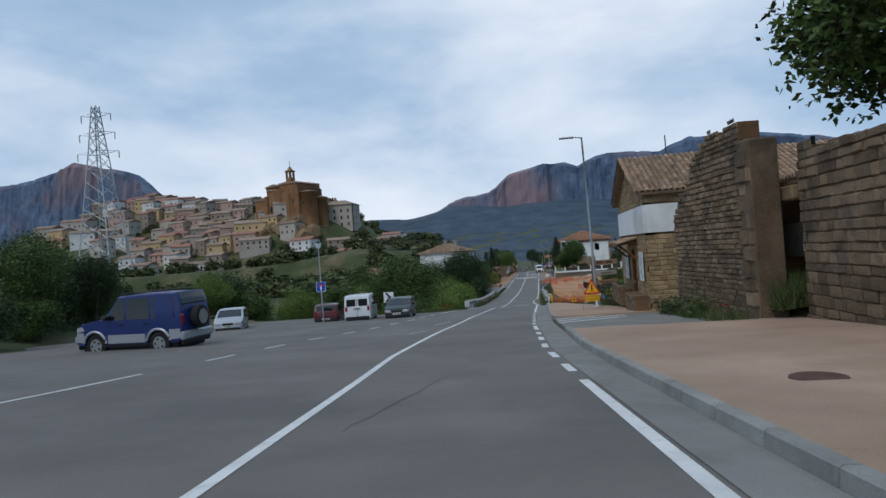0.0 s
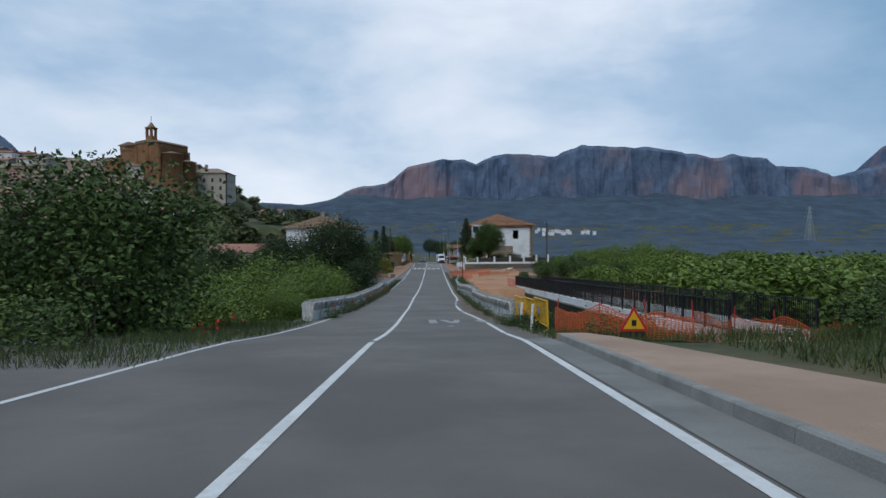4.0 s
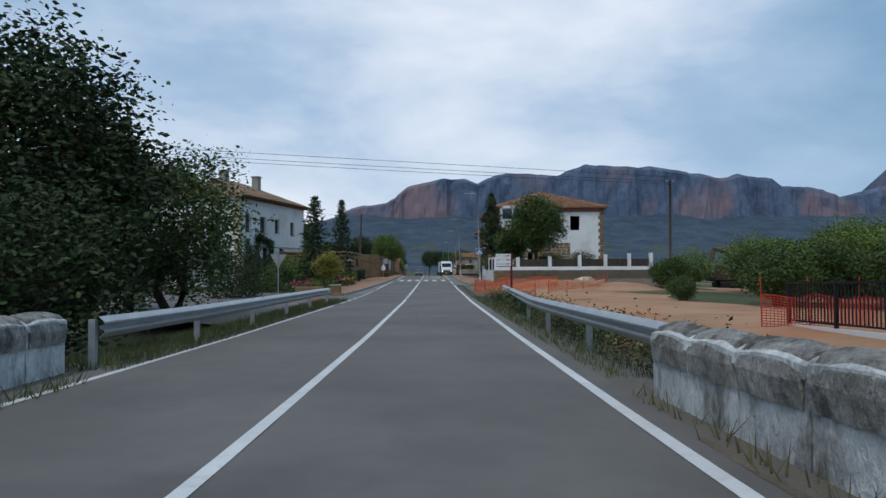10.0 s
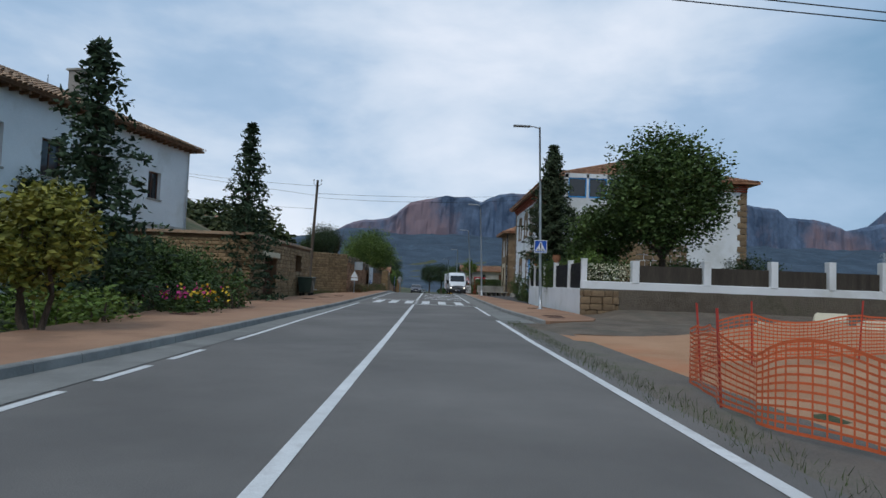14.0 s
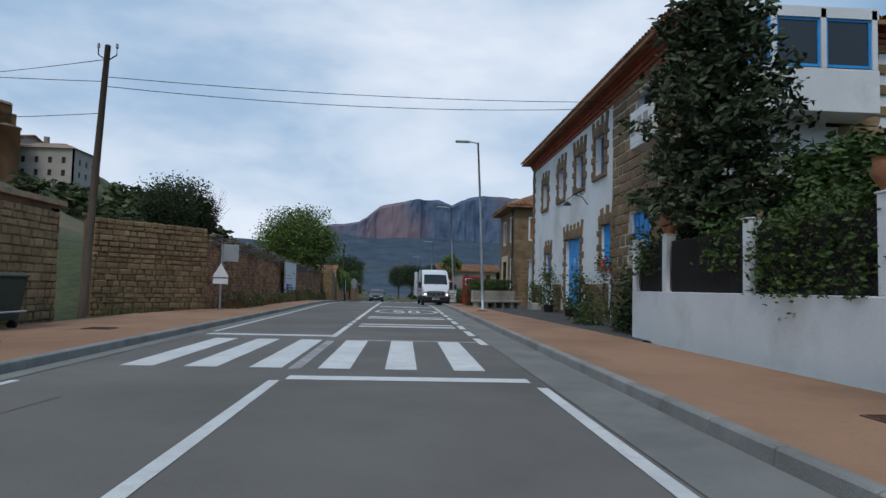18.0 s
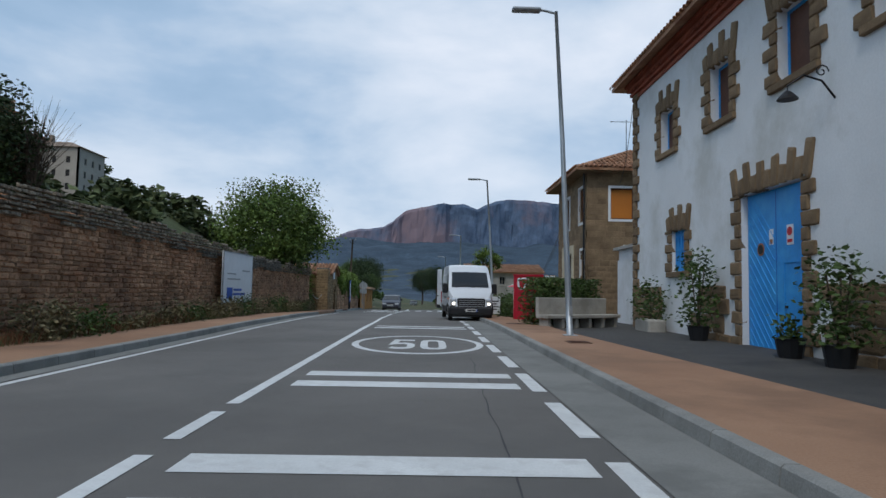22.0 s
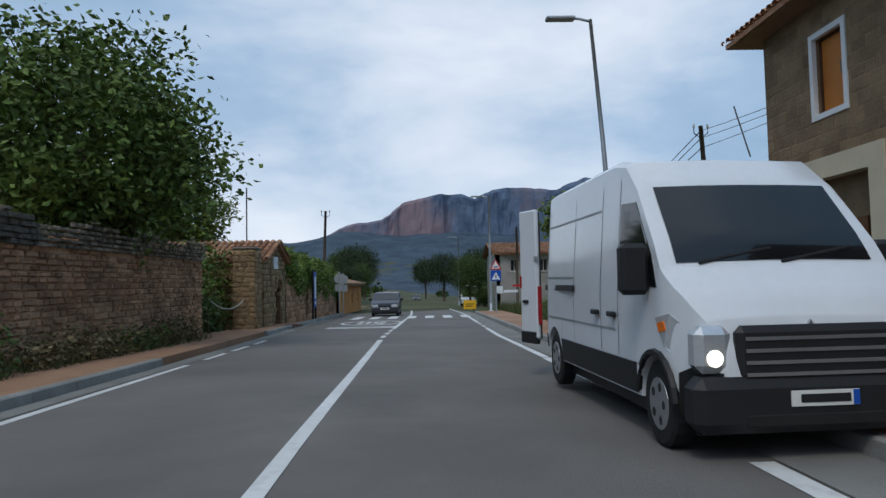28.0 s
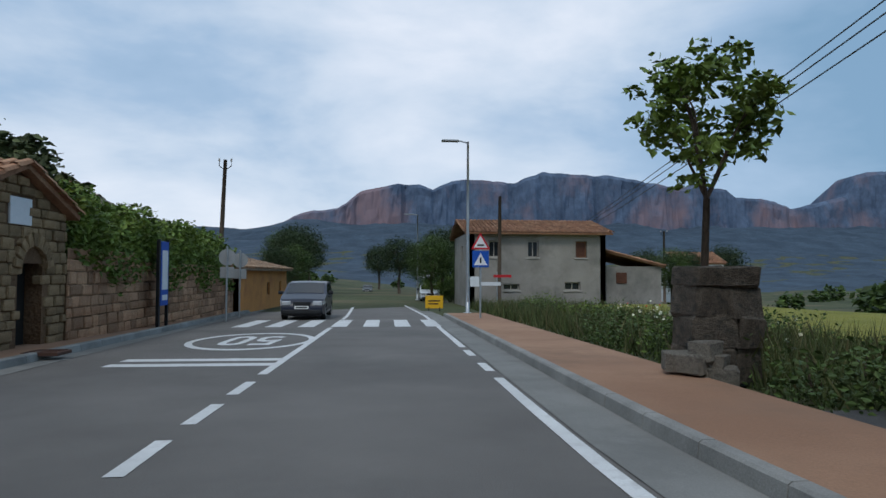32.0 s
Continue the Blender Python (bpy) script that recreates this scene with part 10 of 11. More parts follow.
for s in (-1, 1):
    part("side_trim", v_patch([(-1.28, 0.36), (1.45, 0.36), (1.45, 0.62), (-1.28, 0.62)], s, 0.015), M["trim_black"], van)
    part("side_trim", v_patch([(-2.7, 0.45), (-2.15, 0.45), (-2.15, 0.62), (-2.7, 0.62)], s, 0.015), M["trim_black"], van)
    part("slide_rail", v_patch([(-2.3, 1.2), (-0.62, 1.2), (-0.62, 1.27), (-2.3, 1.27)], s, 0.03), M["trim_black"], van)
    for x in (-2.55, -0.66, 0.42, 0.98):
        part("door_seam", v_rib(x, 0.64, x, 2.25, 0.012, s), M["trim_black"], van)
    # Grey ribbons paint the shade line of each pressed crease in the white body.
    for z0, x0, x1 in ((2.02, -2.55, 0.36), (1.36, -2.55, -0.7), (0.86, -2.6, 0.9)):
        part("panel_crease", v_rib(x0, z0, x1, z0, 0.022, s), M["sign_back"], van)
    for hx, hz in ((0.3, 0.98), (0.85, 0.98)):
        y = s * (v_side(hx, hz) + 0.03)
        part("door_handle", box(hx - 0.09, y - 0.025, hz, hx + 0.09, y + 0.025, hz + 0.05, 0.01), M["trim_black"], van)
    y = s * (VW / 2)
    mi = part("mirror", box(1.7, min(y, y + s * 0.24), 1.2, 1.86, max(y, y + s * 0.24), 1.62, 0.04), M["trim_black"], van)
    part("mirror_arm", box(1.74, min(y - s * 0.1, y), 1.25, 1.82, max(y - s * 0.1, y), 1.36, 0.01), M["trim_black"], mi)
    hl = part("headlight", v_patch([(1.98, 1.02), (2.25, 1.06), (2.6, 0.86), (2.7, 0.66), (2.56, 0.62), (2.16, 0.8)], s, 0.014), M["lamp_clear"], van)
    part("headlight_front", box(2.5, s * 0.78 - 0.14, 0.64, 2.752, s * 0.78 + 0.14, 0.98, 0.06), M["lamp_clear"], van)
    part("bulb", tube(bmesh.new(), [(2.70, s * 0.78, 0.75), (2.765, s * 0.78, 0.75)], 0.06, 12), M["lit"], hl)
    part("indicator", v_patch([(2.04, 0.98), (2.16, 1.0), (2.2, 0.93), (2.08, 0.91)], s, 0.02), M["amber"], hl)
    part("arch_trim", tube(bmesh.new(), [(1.9 + 0.41 * math.cos(t), s * (VW / 2 + 0.005), 0.34 + 0.41 * math.sin(t)) for t in [0.15 + k * 0.285 for k in range(11)]], 0.03, 5), M["trim_black"], van)
    part("tail_light", box(-2.79, s * 0.95 - 0.03, 0.7, -2.755, s * 0.95 + 0.03, 1.25, 0.012), M["tail_red"], van)
gr = part("grille", box(2.66, -0.62, 0.58, 2.8, 0.62, 0.98, 0.05), M["trim_black"], van, "black grille")
for k in range(4):
    part("grille_slat", box(2.79, -0.56, 0.62 + k * 0.085, 2.815, 0.56, 0.645 + k * 0.085), M["alloy"], gr)
sign_board(gr, Matrix.Translation((2.4925, 0, 0.86)) @ Matrix.Rotation(pi / 2, 4, "Z"), [(0, -0.15), (0.1, 0), (0, 0.15), (-0.1, 0)], M["alloy"], 0.03, "badge")
sign_board(gr, Matrix.Translation((2.53, 0, 0.86)) @ Matrix.Rotation(pi / 2, 4, "Z"), [(0, -0.07), (0.045, 0), (0, 0.07), (-0.045, 0)], M["trim_black"], 0.03, "badge")
part("bumper", box(2.5, -0.97, 0.22, 2.86, 0.97, 0.62, 0.08), M["trim_black"], van, "black moulded bumper")
for s in (-1, 1):
    part("bumper_corner", v_patch([(2.32, 0.3), (2.72, 0.3), (2.73, 0.64), (2.52, 0.68), (2.36, 0.62)], s, 0.02), M["trim_black"], van)
part("air_intake", box(2.85, -0.6, 0.27, 2.868, 0.6, 0.36, 0.01), M["tyre"], van)
part("bonnet_seam", box(2.2, -0.75, 1.275, 2.22, 0.75, 1.29), M["sign_back"], van)
vp = part("number_plate", box(2.86, -0.26, 0.41, 2.875, 0.26, 0.52), M["plate"], van)
part("plate_bar", box(2.875, -0.19, 0.435, 2.88, 0.19, 0.495), M["trim_black"], vp)
part("plate_band", box(2.875, 0.21, 0.412, 2.879, 0.258, 0.518), M["sign_blue"], vp)
for y0, y1 in ((-0.65, 0.0), (0.05, 0.7)):
    part("wiper", rod([(2.09, y0, 1.45), (1.98, y1, 1.56)], 0.015, 5), M["trim_black"], van)
part("aerial", rod([(1.05, 0.35, VH), (0.75, 0.36, VH + 0.55)], 0.008, 5), M["trim_black"], van)
# open rear doors
vd = part("rear_door", box(-3.42, -1.0, 0.5, -2.79, -0.93, VH - 0.1, 0.02), M["white_car"], van, "white rear door standing open")
part("door_edge", box(-3.4, -0.93, 0.5, -2.8, -0.91, VH - 0.14), M["trim_black"], vd)
part("tail_light", box(-3.42, -1.012, 1.22, -3.37, -0.995, 1.4), M["tail_red"], vd)
part("handle", box(-3.3, -1.03, 1.0, -3.1, -1.0, 1.05, 0.01), M["trim_black"], vd)
part("door_bumper", box(-3.42, -1.015, 0.42, -2.82, -0.93, 0.6, 0.02), M["trim_black"], vd)
part("hinge", box(-2.84, -1.01, 1.6, -2.74, -0.98, 1.68), M["sign_back"], vd)
vd.matrix_local = Matrix.Translation((-2.8, -0.97, 0)) @ Matrix.Rotation(radians(20), 4, "Z") @ Matrix.Diagonal((0.72, 1, 1, 1)) @ Matrix.Translation((2.8, 0.97, 0))
for ob in van.children_recursive:
    if ob.type == "MESH" and ob.name.split(".")[0] not in ("wheel", "tyre", "rim", "hub", "arch_trim", "badge"):
        for v in ob.data.vertices:
            if v.co.x > 1.9:
                v.co.x = 1.9 + (v.co.x - 1.9) * 0.75
van.matrix_basis = van.matrix_basis @ Matrix.Diagonal((0.83, 0.94, 0.96, 1))


# ---- upper roadside: signs, gardens and site fencing ----
lorry = thing("lorry_exit_sign", (4.45, 33.8, gz(33.8) + 0.13), "yellow triangular warning sign with a lorry exit plate on a trestle", "road sign")
sign_board(lorry, Matrix.Translation((0, -0.1, 0.75)), tri(0.9), M["sign_red"], 0.015, "triangle")
sign_board(lorry, Matrix.Translation((0, -0.108, 0.83)), tri(0.66), M["sign_yellow"], 0.008, "field")
part("symbol", box(-0.035, -0.118, 1.0, 0.035, -0.108, 1.26, 0.01), M["trim_black"], lorry)
part("symbol", box(-0.04, -0.118, 0.9, 0.04, -0.108, 0.97, 0.01), M["trim_black"], lorry)
part("plate", box(-0.36, -0.115, 0.38, 0.36, -0.1, 0.72, 0.01), M["sign_yellow"], lorry)
for k, tx_ in enumerate(("SALIDA DE", "CAMIONES")):
    letters(tx_, 0.135, M["trim_black"], lorry, "lettering", Matrix.Translation((0, -0.117, 0.635 - k * 0.155)) @ Matrix.Rotation(pi / 2, 4, "X"))
for s in (-1, 1):
    part("leg", rod([(s * 0.3, -0.05, 0.36), (s * 0.42, 0.15, 0.3), (s * 0.5, 0.2, -0.02)], 0.018, 6), M["steel"], lorry)
    part("leg", rod([(s * 0.3, -0.08, 0.36), (s * 0.36, -0.25, -0.02)], 0.018, 6), M["steel"], lorry)
ww = thing("wooden_sign", (5.45, 45.1, gz(45.3) + 0.05), "brown wooden signboards between two timber posts", "sign", rz=28)
for x, w in ((0, 0.075), (1.95, 0.06)):
    part("post", tube(bmesh.new(), [(x, 0, -0.2), (x + 0.02, 0, 1.5), (x, 0, 3.05)], [w, w * 0.95, w * 0.9], 9), M["wood"], ww)
M["sign_wood"] = material("pale_sign_wood", (0.30, 0.19, 0.11), 0.8, 0.25, 2.0, 30.0, 0.2, stretch=(0.2, 1, 1), stain=(0.22, 0.12, 0.06), stain_scale=2.0)
M["grey_wood"] = material("grey_sign_wood", (0.36, 0.31, 0.26), 0.8, 0.2, 2.0, 30.0, 0.2, stretch=(0.2, 1, 1))
for z, h, x0, x1, mt, tx_ in ((2.68, 0.34, -0.05, 2.0, "sign_wood", ""), (1.95, 0.3, 0.25, 1.9, "grey_wood", "Aventura"), (1.35, 0.28, 0.25, 1.9, "sign_wood", "Naturaleza")):
    b_ = part("plank", box(x0, -0.1, z, x1, -0.05, z + h, 0.012), M[mt], ww, "weathered wooden plank")
    if tx_:
        letters(tx_, 0.25, M["brown_shutter"], ww, "lettering", Matrix.Translation(((x0 + x1) / 2, -0.105, z + h / 2)) @ Matrix.Rotation(pi / 2, 4, "X"))
    else:
        for a, c in ((0.3, 0.85), (1.05, 1.6)):
            part("text_bar", box(a, -0.108, z + 0.11, c, -0.1, z + 0.24), M["brown_shutter"], b_)
flag = thing("banner_flag", (15.8, 54.0, land(15.8, 54.0)), "tall narrow red feather banner", "flag")
part("pole", rod([(0, 0, 0), (0, 0, 4.9), (0.15, 0, 5.6)], 0.02, 6), M["steel"], flag)
bm = bmesh.new()
fr_ = [[bm.verts.new((0.02 + w * q, 0.05 * math.sin(z * 3 + q * 2), z)) for q in (0, 0.5, 1)] for z, w in ((2.5, 0.5), (3.2, 0.72), (4.0, 0.7), (4.9, 0.5), (5.6, 0.16))]
for r0, r1 in zip(fr_, fr_[1:]):
    for k in range(2):
        bm.faces.new((r0[k], r0[k + 1], r1[k + 1], r1[k]))
so = part("banner", bm, M["sign_red"], flag, "red cloth")
so.modifiers.new("cloth", "SOLIDIFY").thickness = 0.008
cott = thing("cottage", (0, 0, 0), "low rendered cottage with a white window and tiled roof", "house")
cm = wall_frame(25.2, 60.0, 2.5, -1, 0)
part("wall", panel(5.0, 2.9, ((3.1, 1.0, 3.9, 2.1),), 0.3, cm), M["render"], cott)
part("wall", panel(5.0, 2.9, (), 0.3, wall_frame(20.2, 60.0, 2.5, 0, 1)), M["render"], cott)
window_set(cott, cm, 3.1, 1.0, 3.9, 2.1, M["whitewash"], M["glass"], 0.12, 0)
part("window_surround", frame_bars(cm, 3.0, 0.9, 4.0, 2.2, 0.1, 0.06, 0.03), M["whitewash"], cott)
tile_slope((19.9, 62.5, 6.5), (1, 0, 0), (0, -1, -0.4), 5.6, 3.1, mat=M["tile_old"], parent=cott)
fw_ = thing("yellow_flowers", (6.5, 43.6, land(6.5, 43.6)), "rounded clump of bright yellow flowers", "flowers")
o1 = tagged(new("blooms", leaf_mesh("blooms", HR.normal(size=(420, 3)) * np.array([0.15, 0.15, 0.12]) + np.array([0, 0, 0.8]), 0.07, M["flower_yellow"], flat=1.0, long=1.0)), kind="stuff")
o1.parent = fw_
leaves_in((-0.35, -0.35, 0, 0.35, 0.35, 0.85), 700, 0.07, M["leaf"], fw_, "leaves")
fb = thing("blue_flower", (6.0, 43.0, land(6.0, 43.0)), "small bright blue garden ornament on a stick", "ornament")
part("ball", tube(bmesh.new(), [(0, 0, 0.5), (0, 0, 0.54), (0, 0, 0.62), (0, 0, 0.7), (0, 0, 0.74)], [0.02, 0.09, 0.12, 0.09, 0.02], 10), M["sign_blue"], fb)
part("stick", rod([(0, 0, 0), (0, 0, 0.52)], 0.01, 5), M["wood"], fb)
dead = thing("dead_end_sign", (-12.5, 40.2, land(-12.5, 40.2)), "blue square dead end sign on a grey post", "road sign")
part("post", rod([(0, 0, -0.1), (0, 0, 2.9)], 0.035, 8), M["steel"], dead)
part("board", box(-0.32, -0.06, 2.25, 0.32, -0.04, 2.9, 0.01), M["sign_blue"], dead)
part("rim", frame_bars(Matrix.Identity(4), -0.32, 2.25, 0.32, 2.9, 0.02, 0.01, -0.058), M["sign_white"], dead)
part("stem", box(-0.045, -0.072, 2.33, 0.045, -0.06, 2.66), M["sign_white"], dead)
part("bar", box(-0.14, -0.072, 2.62, 0.14, -0.062, 2.74), M["sign_red"], dead)
sl2 = thing("street_lantern", (-12.8, 41.0, land(-12.8, 41.0)), "old style street lantern on a slim pole", "street lamp")
part("pole", tube(bmesh.new(), [(0, 0, -0.1), (0, 0, 1.0), (0, 0, 7.0)], [0.07, 0.06, 0.04], 8), M["steel"], sl2)
part("lantern", tube(bmesh.new(), [(0, 0, 7.0), (0, 0, 7.08), (0, 0, 7.5)], [0.05, 0.16, 0.27], 6), M["sign_white"], sl2)
part("hood", tube(bmesh.new(), [(0, 0, 7.5), (0, 0, 7.7)], [0.3, 0.03], 6), M["dark_metal"], sl2)
sl2.matrix_basis = sl2.matrix_basis @ Matrix.Diagonal((0.9, 0.9, 0.74, 1))
chv = thing("chevron_sign", (-9.3, 45.6, land(-9.3, 45.6) - 0.2), "white and black bend chevron sign", "road sign")
part("board", box(-0.38, -0.03, 1.38, 0.38, 0.0, 2.12, 0.01), M["sign_white"], chv)
sign_board(chv, Matrix.Translation((0, -0.04, 1.75)), [(-0.27, 0.32), (-0.08, 0.32), (0.2, 0), (-0.08, -0.32), (-0.27, -0.32), (0.0, 0)], M["trim_black"], 0.008, "chevron")
part("post", rod([(0, 0.03, -0.1), (0, 0.03, 2.0)], 0.035, 6), M["steel"], chv)
# electricity pylon
py = thing("pylon", (-77, 106, 8.0), "grey lattice steel electricity pylon", "pylon")
H_ = 30.6
legs = [(-1, -1), (1, -1), (1, 1), (-1, 1)]
wd = lambda z: 2.8 * (1 - z / H_) ** 1.1 + 0.45
for sx, sy in legs:
    part("leg", rod([(sx * wd(z), sy * wd(z), z) for z in (0, 8, 16, 24, H_)], 0.11, 5), M["steel"], py)
lvl = [0, 3, 6, 9, 11.5, 14, 16.5, 19, 21, 23, 25, 27, 29, H_]
for (za, zc) in zip(lvl, lvl[1:]):
    for k in range(4):
        a_, b_ = legs[k], legs[(k + 1) % 4]
        part("brace", rod([(a_[0] * wd(za), a_[1] * wd(za), za), (b_[0] * wd(zc), b_[1] * wd(zc), zc)], 0.06, 4), M["steel"], py)
        part("brace", rod([(b_[0] * wd(za), b_[1] * wd(za), za), (a_[0] * wd(zc), a_[1] * wd(zc), zc)], 0.06, 4), M["steel"], py)
for z, w in ((22, 4.2), (25.5, 3.6), (29, 3.0)):
    for s in (-1, 1):
        ar = part("cross_arm", rod([(0, 0, z + 0.5), (s * w, 0, z), (0, 0, z - 0.5)], 0.09, 4), M["steel"], py)
        part("insulator", rod([(s * w, 0, z), (s * w, 0, z - 1.3)], 0.09, 6), M["concrete"], ar)
# yellow barriers and fences by the bridge
for k in range(3):
    y0 = 62.85 - k * 2.12
    cb = thing("crowd_barrier", (2.66 + k * 0.03, y0, gz(y0) + 0.02), "yellow metal crowd barrier beside the bridge", "barrier", "yellow crowd barriers", rz=-89)
    cb.matrix_basis = cb.matrix_basis @ Matrix(((1.16, 0, 0, 0), (0, 1, 0, 0), (0.075, 0, 0.93, 0), (0, 0, 0, 1)))
    part("frame", rod([(0, 0, 0.1), (0, 0, 1.05), (1.8, 0, 1.05), (1.8, 0, 0.1)], 0.025, 6), M["sign_yellow"], cb)
    part("bottom_bar", rod([(0, 0, 0.25), (1.8, 0, 0.25)], 0.02, 6), M["sign_yellow"], cb)
    for q in range(11):
        part("bar", rod([(0.15 + q * 0.15, 0, 0.25), (0.15 + q * 0.15, 0, 1.05)], 0.01, 5), M["sign_yellow"], cb)
    for x in (0.2, 1.6):
        part("foot", rod([(x, -0.2, 0.0), (x, 0, 0.12), (x, 0.2, 0.0)], 0.014, 5), M["sign_yellow"], cb)
    if k in (0, 2):
        part("plate", box(0.5, -0.03, 0.55, 0.85, -0.02, 0.8), M["sign_back"], cb)
for x, y in ((2.5, 60.5), (2.42, 57.6)):
    mk = thing("marker_post", (x, y, gz(y)), "short white road marker post leaning", "marker post", "white marker posts")
    part("post", rod([(0, 0, -0.1), (0.06, 0, 0.8)], 0.045, 8), M["sign_white"], mk)
M["net_orange"] = material("orange_plastic", (0.65, 0.13, 0.045), 0.6, 0.1, 3.0, 30.0, 0.0)
M["net_red"] = material("red_plastic", (0.45, 0.05, 0.035), 0.6, 0.1, 3.0, 30.0, 0.0)


def net_fence(pts, h, step, label, mat, posts=3.0, seed=1, name="net_fence", sag=0.12):
    """Plastic net between posts, built of thin strands."""
    rnd = random.Random(seed)
    nf = thing(name, (0, 0, 0), label, "fence")
    path = []
    for p, q in zip(pts, pts[1:]):
        p, q = Vector(p), Vector(q)
        n = max(1, int((q - p).length / step))
        path += [p.lerp(q, k / n) for k in range(n)]
    path.append(Vector(pts[-1]))
    top = [h * (0.8 + 0.3 * noise.noise(Vector((k * 0.09, seed, 0)))) - sag * abs(math.sin(k * step / posts * math.pi)) for k in range(len(path))]
    verts, faces = [], []

    def strand(a, b, w, nrm):
        i = len(verts)
        verts.extend([tuple(a - w), tuple(b - w), tuple(b + w), tuple(a + w)])
        faces.append((i, i + 1, i + 2, i + 3))

    side = (Vector(pts[-1]) - Vector(pts[0])).cross(Vector((0, 0, 1))).normalized()
    off = [side * 0.12 * noise.noise(Vector((k * 0.15, seed + 5, 0))) for k in range(len(path))]
    rows = max(4, int(h / 0.085))
    for k, p in enumerate(path):
        along = ((path[min(k + 1, len(path) - 1)] - path[max(k - 1, 0)]).normalized()) * 0.009
        strand(p + off[k] + Vector((0, 0, 0.03)), p + off[k] + Vector((0, 0, top[k])), along, None)
        if k + 1 < len(path):
            for r in range(rows + 1):
                f = r / rows
                w = Vector((0, 0, 0.016 if r in (0, rows) else 0.011))
                strand(p + off[k] + Vector((0, 0, 0.03 + (top[k] - 0.03) * f)), path[k + 1] + off[k + 1] + Vector((0, 0, 0.03 + (top[k + 1] - 0.03) * f)), w, None)
    me = bpy.data.meshes.new("net")
    me.from_pydata(verts, [], faces)
    me.materials.append(mat)
    ob = new("net", me)
    ob.parent = nf
    d = 0.0
    k = 0
    while k < len(path):
        p = path[k]
        part("post", rod([p + Vector((0, 0, -0.1)), p + Vector((rnd.uniform(-0.1, 0.1), 0, h * 1.08))], 0.016, 6), M["net_red"], nf)
        k += int(posts / step)
    return nf


net_fence([(2.9, 56.2, gz(56) - 0.05), (4.2, 54.8, gz(55) - 0.05), (5.9, 53.8, gz(54) - 0.15)], 0.95, 0.09, "orange plastic safety net across the end of the pavement", M["net_orange"], 1.4, 2)
net_fence([(5.9, 53.8, gz(54) - 0.15), (9.0, 56.5, 1.2), (12.5, 57.5, 0.9)], 0.95, 0.1, "orange plastic safety net round the works", M["net_orange"], 2.4, 3)
net_fence([(8.2, 111.6, -1.35), (12.5, 111.6, -1.4)], 1.7, 0.1, "red net hung across the end of the footbridge", M["net_red"], 1.4, 7)
warn = thing("works_sign", (4.5, 54.2, gz(54.2) + 0.0), "small yellow triangular roadworks sign", "road sign")
sign_board(warn, Matrix.Translation((0, -0.06, 0.1)), tri(0.75), M["sign_red"], 0.015, "triangle")
sign_board(warn, Matrix.Translation((0, -0.068, 0.17)), tri(0.54), M["sign_yellow"], 0.008, "field")
part("symbol", box(-0.06, -0.075, 0.25, 0.06, -0.067, 0.4), M["trim_black"], warn)
part("leg", box(-0.3, -0.05, -0.05, 0.3, 0.1, 0.1), M["dark_metal"], warn)
# footbridge
fbr = thing("footbridge", (0, 0, 0), "concrete footbridge with black metal railings", "footbridge")
fa, fb_ = Vector((9.8, 60.0, 0.62)), Vector((9.2, 112.0, 0.62))
fdir = (fb_ - fa).normalized()
fn = Vector((fdir.y, -fdir.x, 0))
fmx = wall_frame(fa.x, fa.y, fa.z, fdir.x, fdir.y) @ Matrix(((1, 0, 0, 0), (0, 1, 0, 0), (-0.0356, 0, 1, 0), (0, 0, 0, 1)))
fl_ = (fb_ - fa).length
part("deck", slab(fmx, 0, -0.12, fl_, 0.0, -3.2, 0.2), M["concrete"], fbr)
for w in (0.05, -3.15):
    part("girder", slab(fmx, 0, -1.3, fl_, -0.12, w, w + 0.1), M["dark_metal"], fbr, "dark steel side girder")
part("kerb_strip", slab(fmx, 0, 0.0, fl_, 0.42, 0.0, 0.12), M["whitewash"], fbr, "white concrete upstand")
part("kerb_strip", slab(fmx, 0, 0.0, fl_, 0.42, -3.1, -2.98), M["whitewash"], fbr, "white concrete upstand")
for w in (0.06, -3.04):
    rl = part("railing", slab(fmx, 0, 1.5, fl_, 1.56, w - 0.03, w + 0.03), M["dark_metal"], fbr, "black railing")
    part("bottom_rail", slab(fmx, 0, 0.5, fl_, 0.55, w - 0.02, w + 0.02), M["dark_metal"], rl)
    bars = bmesh.new()
    for k in range(int(fl_ / 0.13)):
        add_box(bars, k * 0.13, w - 0.012, 0.5, k * 0.13 + 0.024, w + 0.012, 1.5, fmx)
    tagged(part("baluster", bars, M["dark_metal"], rl), kind="stuff")
    for k in range(int(fl_ / 2.0) + 1):
        part("post", slab(fmx, k * 2.0 - 0.04, 0.0, k * 2.0 + 0.04, 1.6, w - 0.04, w + 0.04), M["dark_metal"], rl)
for u in (6, 20, 34, 46):
    part("pier", slab(fmx, u, -6, u + 0.9, -0.5, -2.8, -0.2), M["concrete"], fbr)


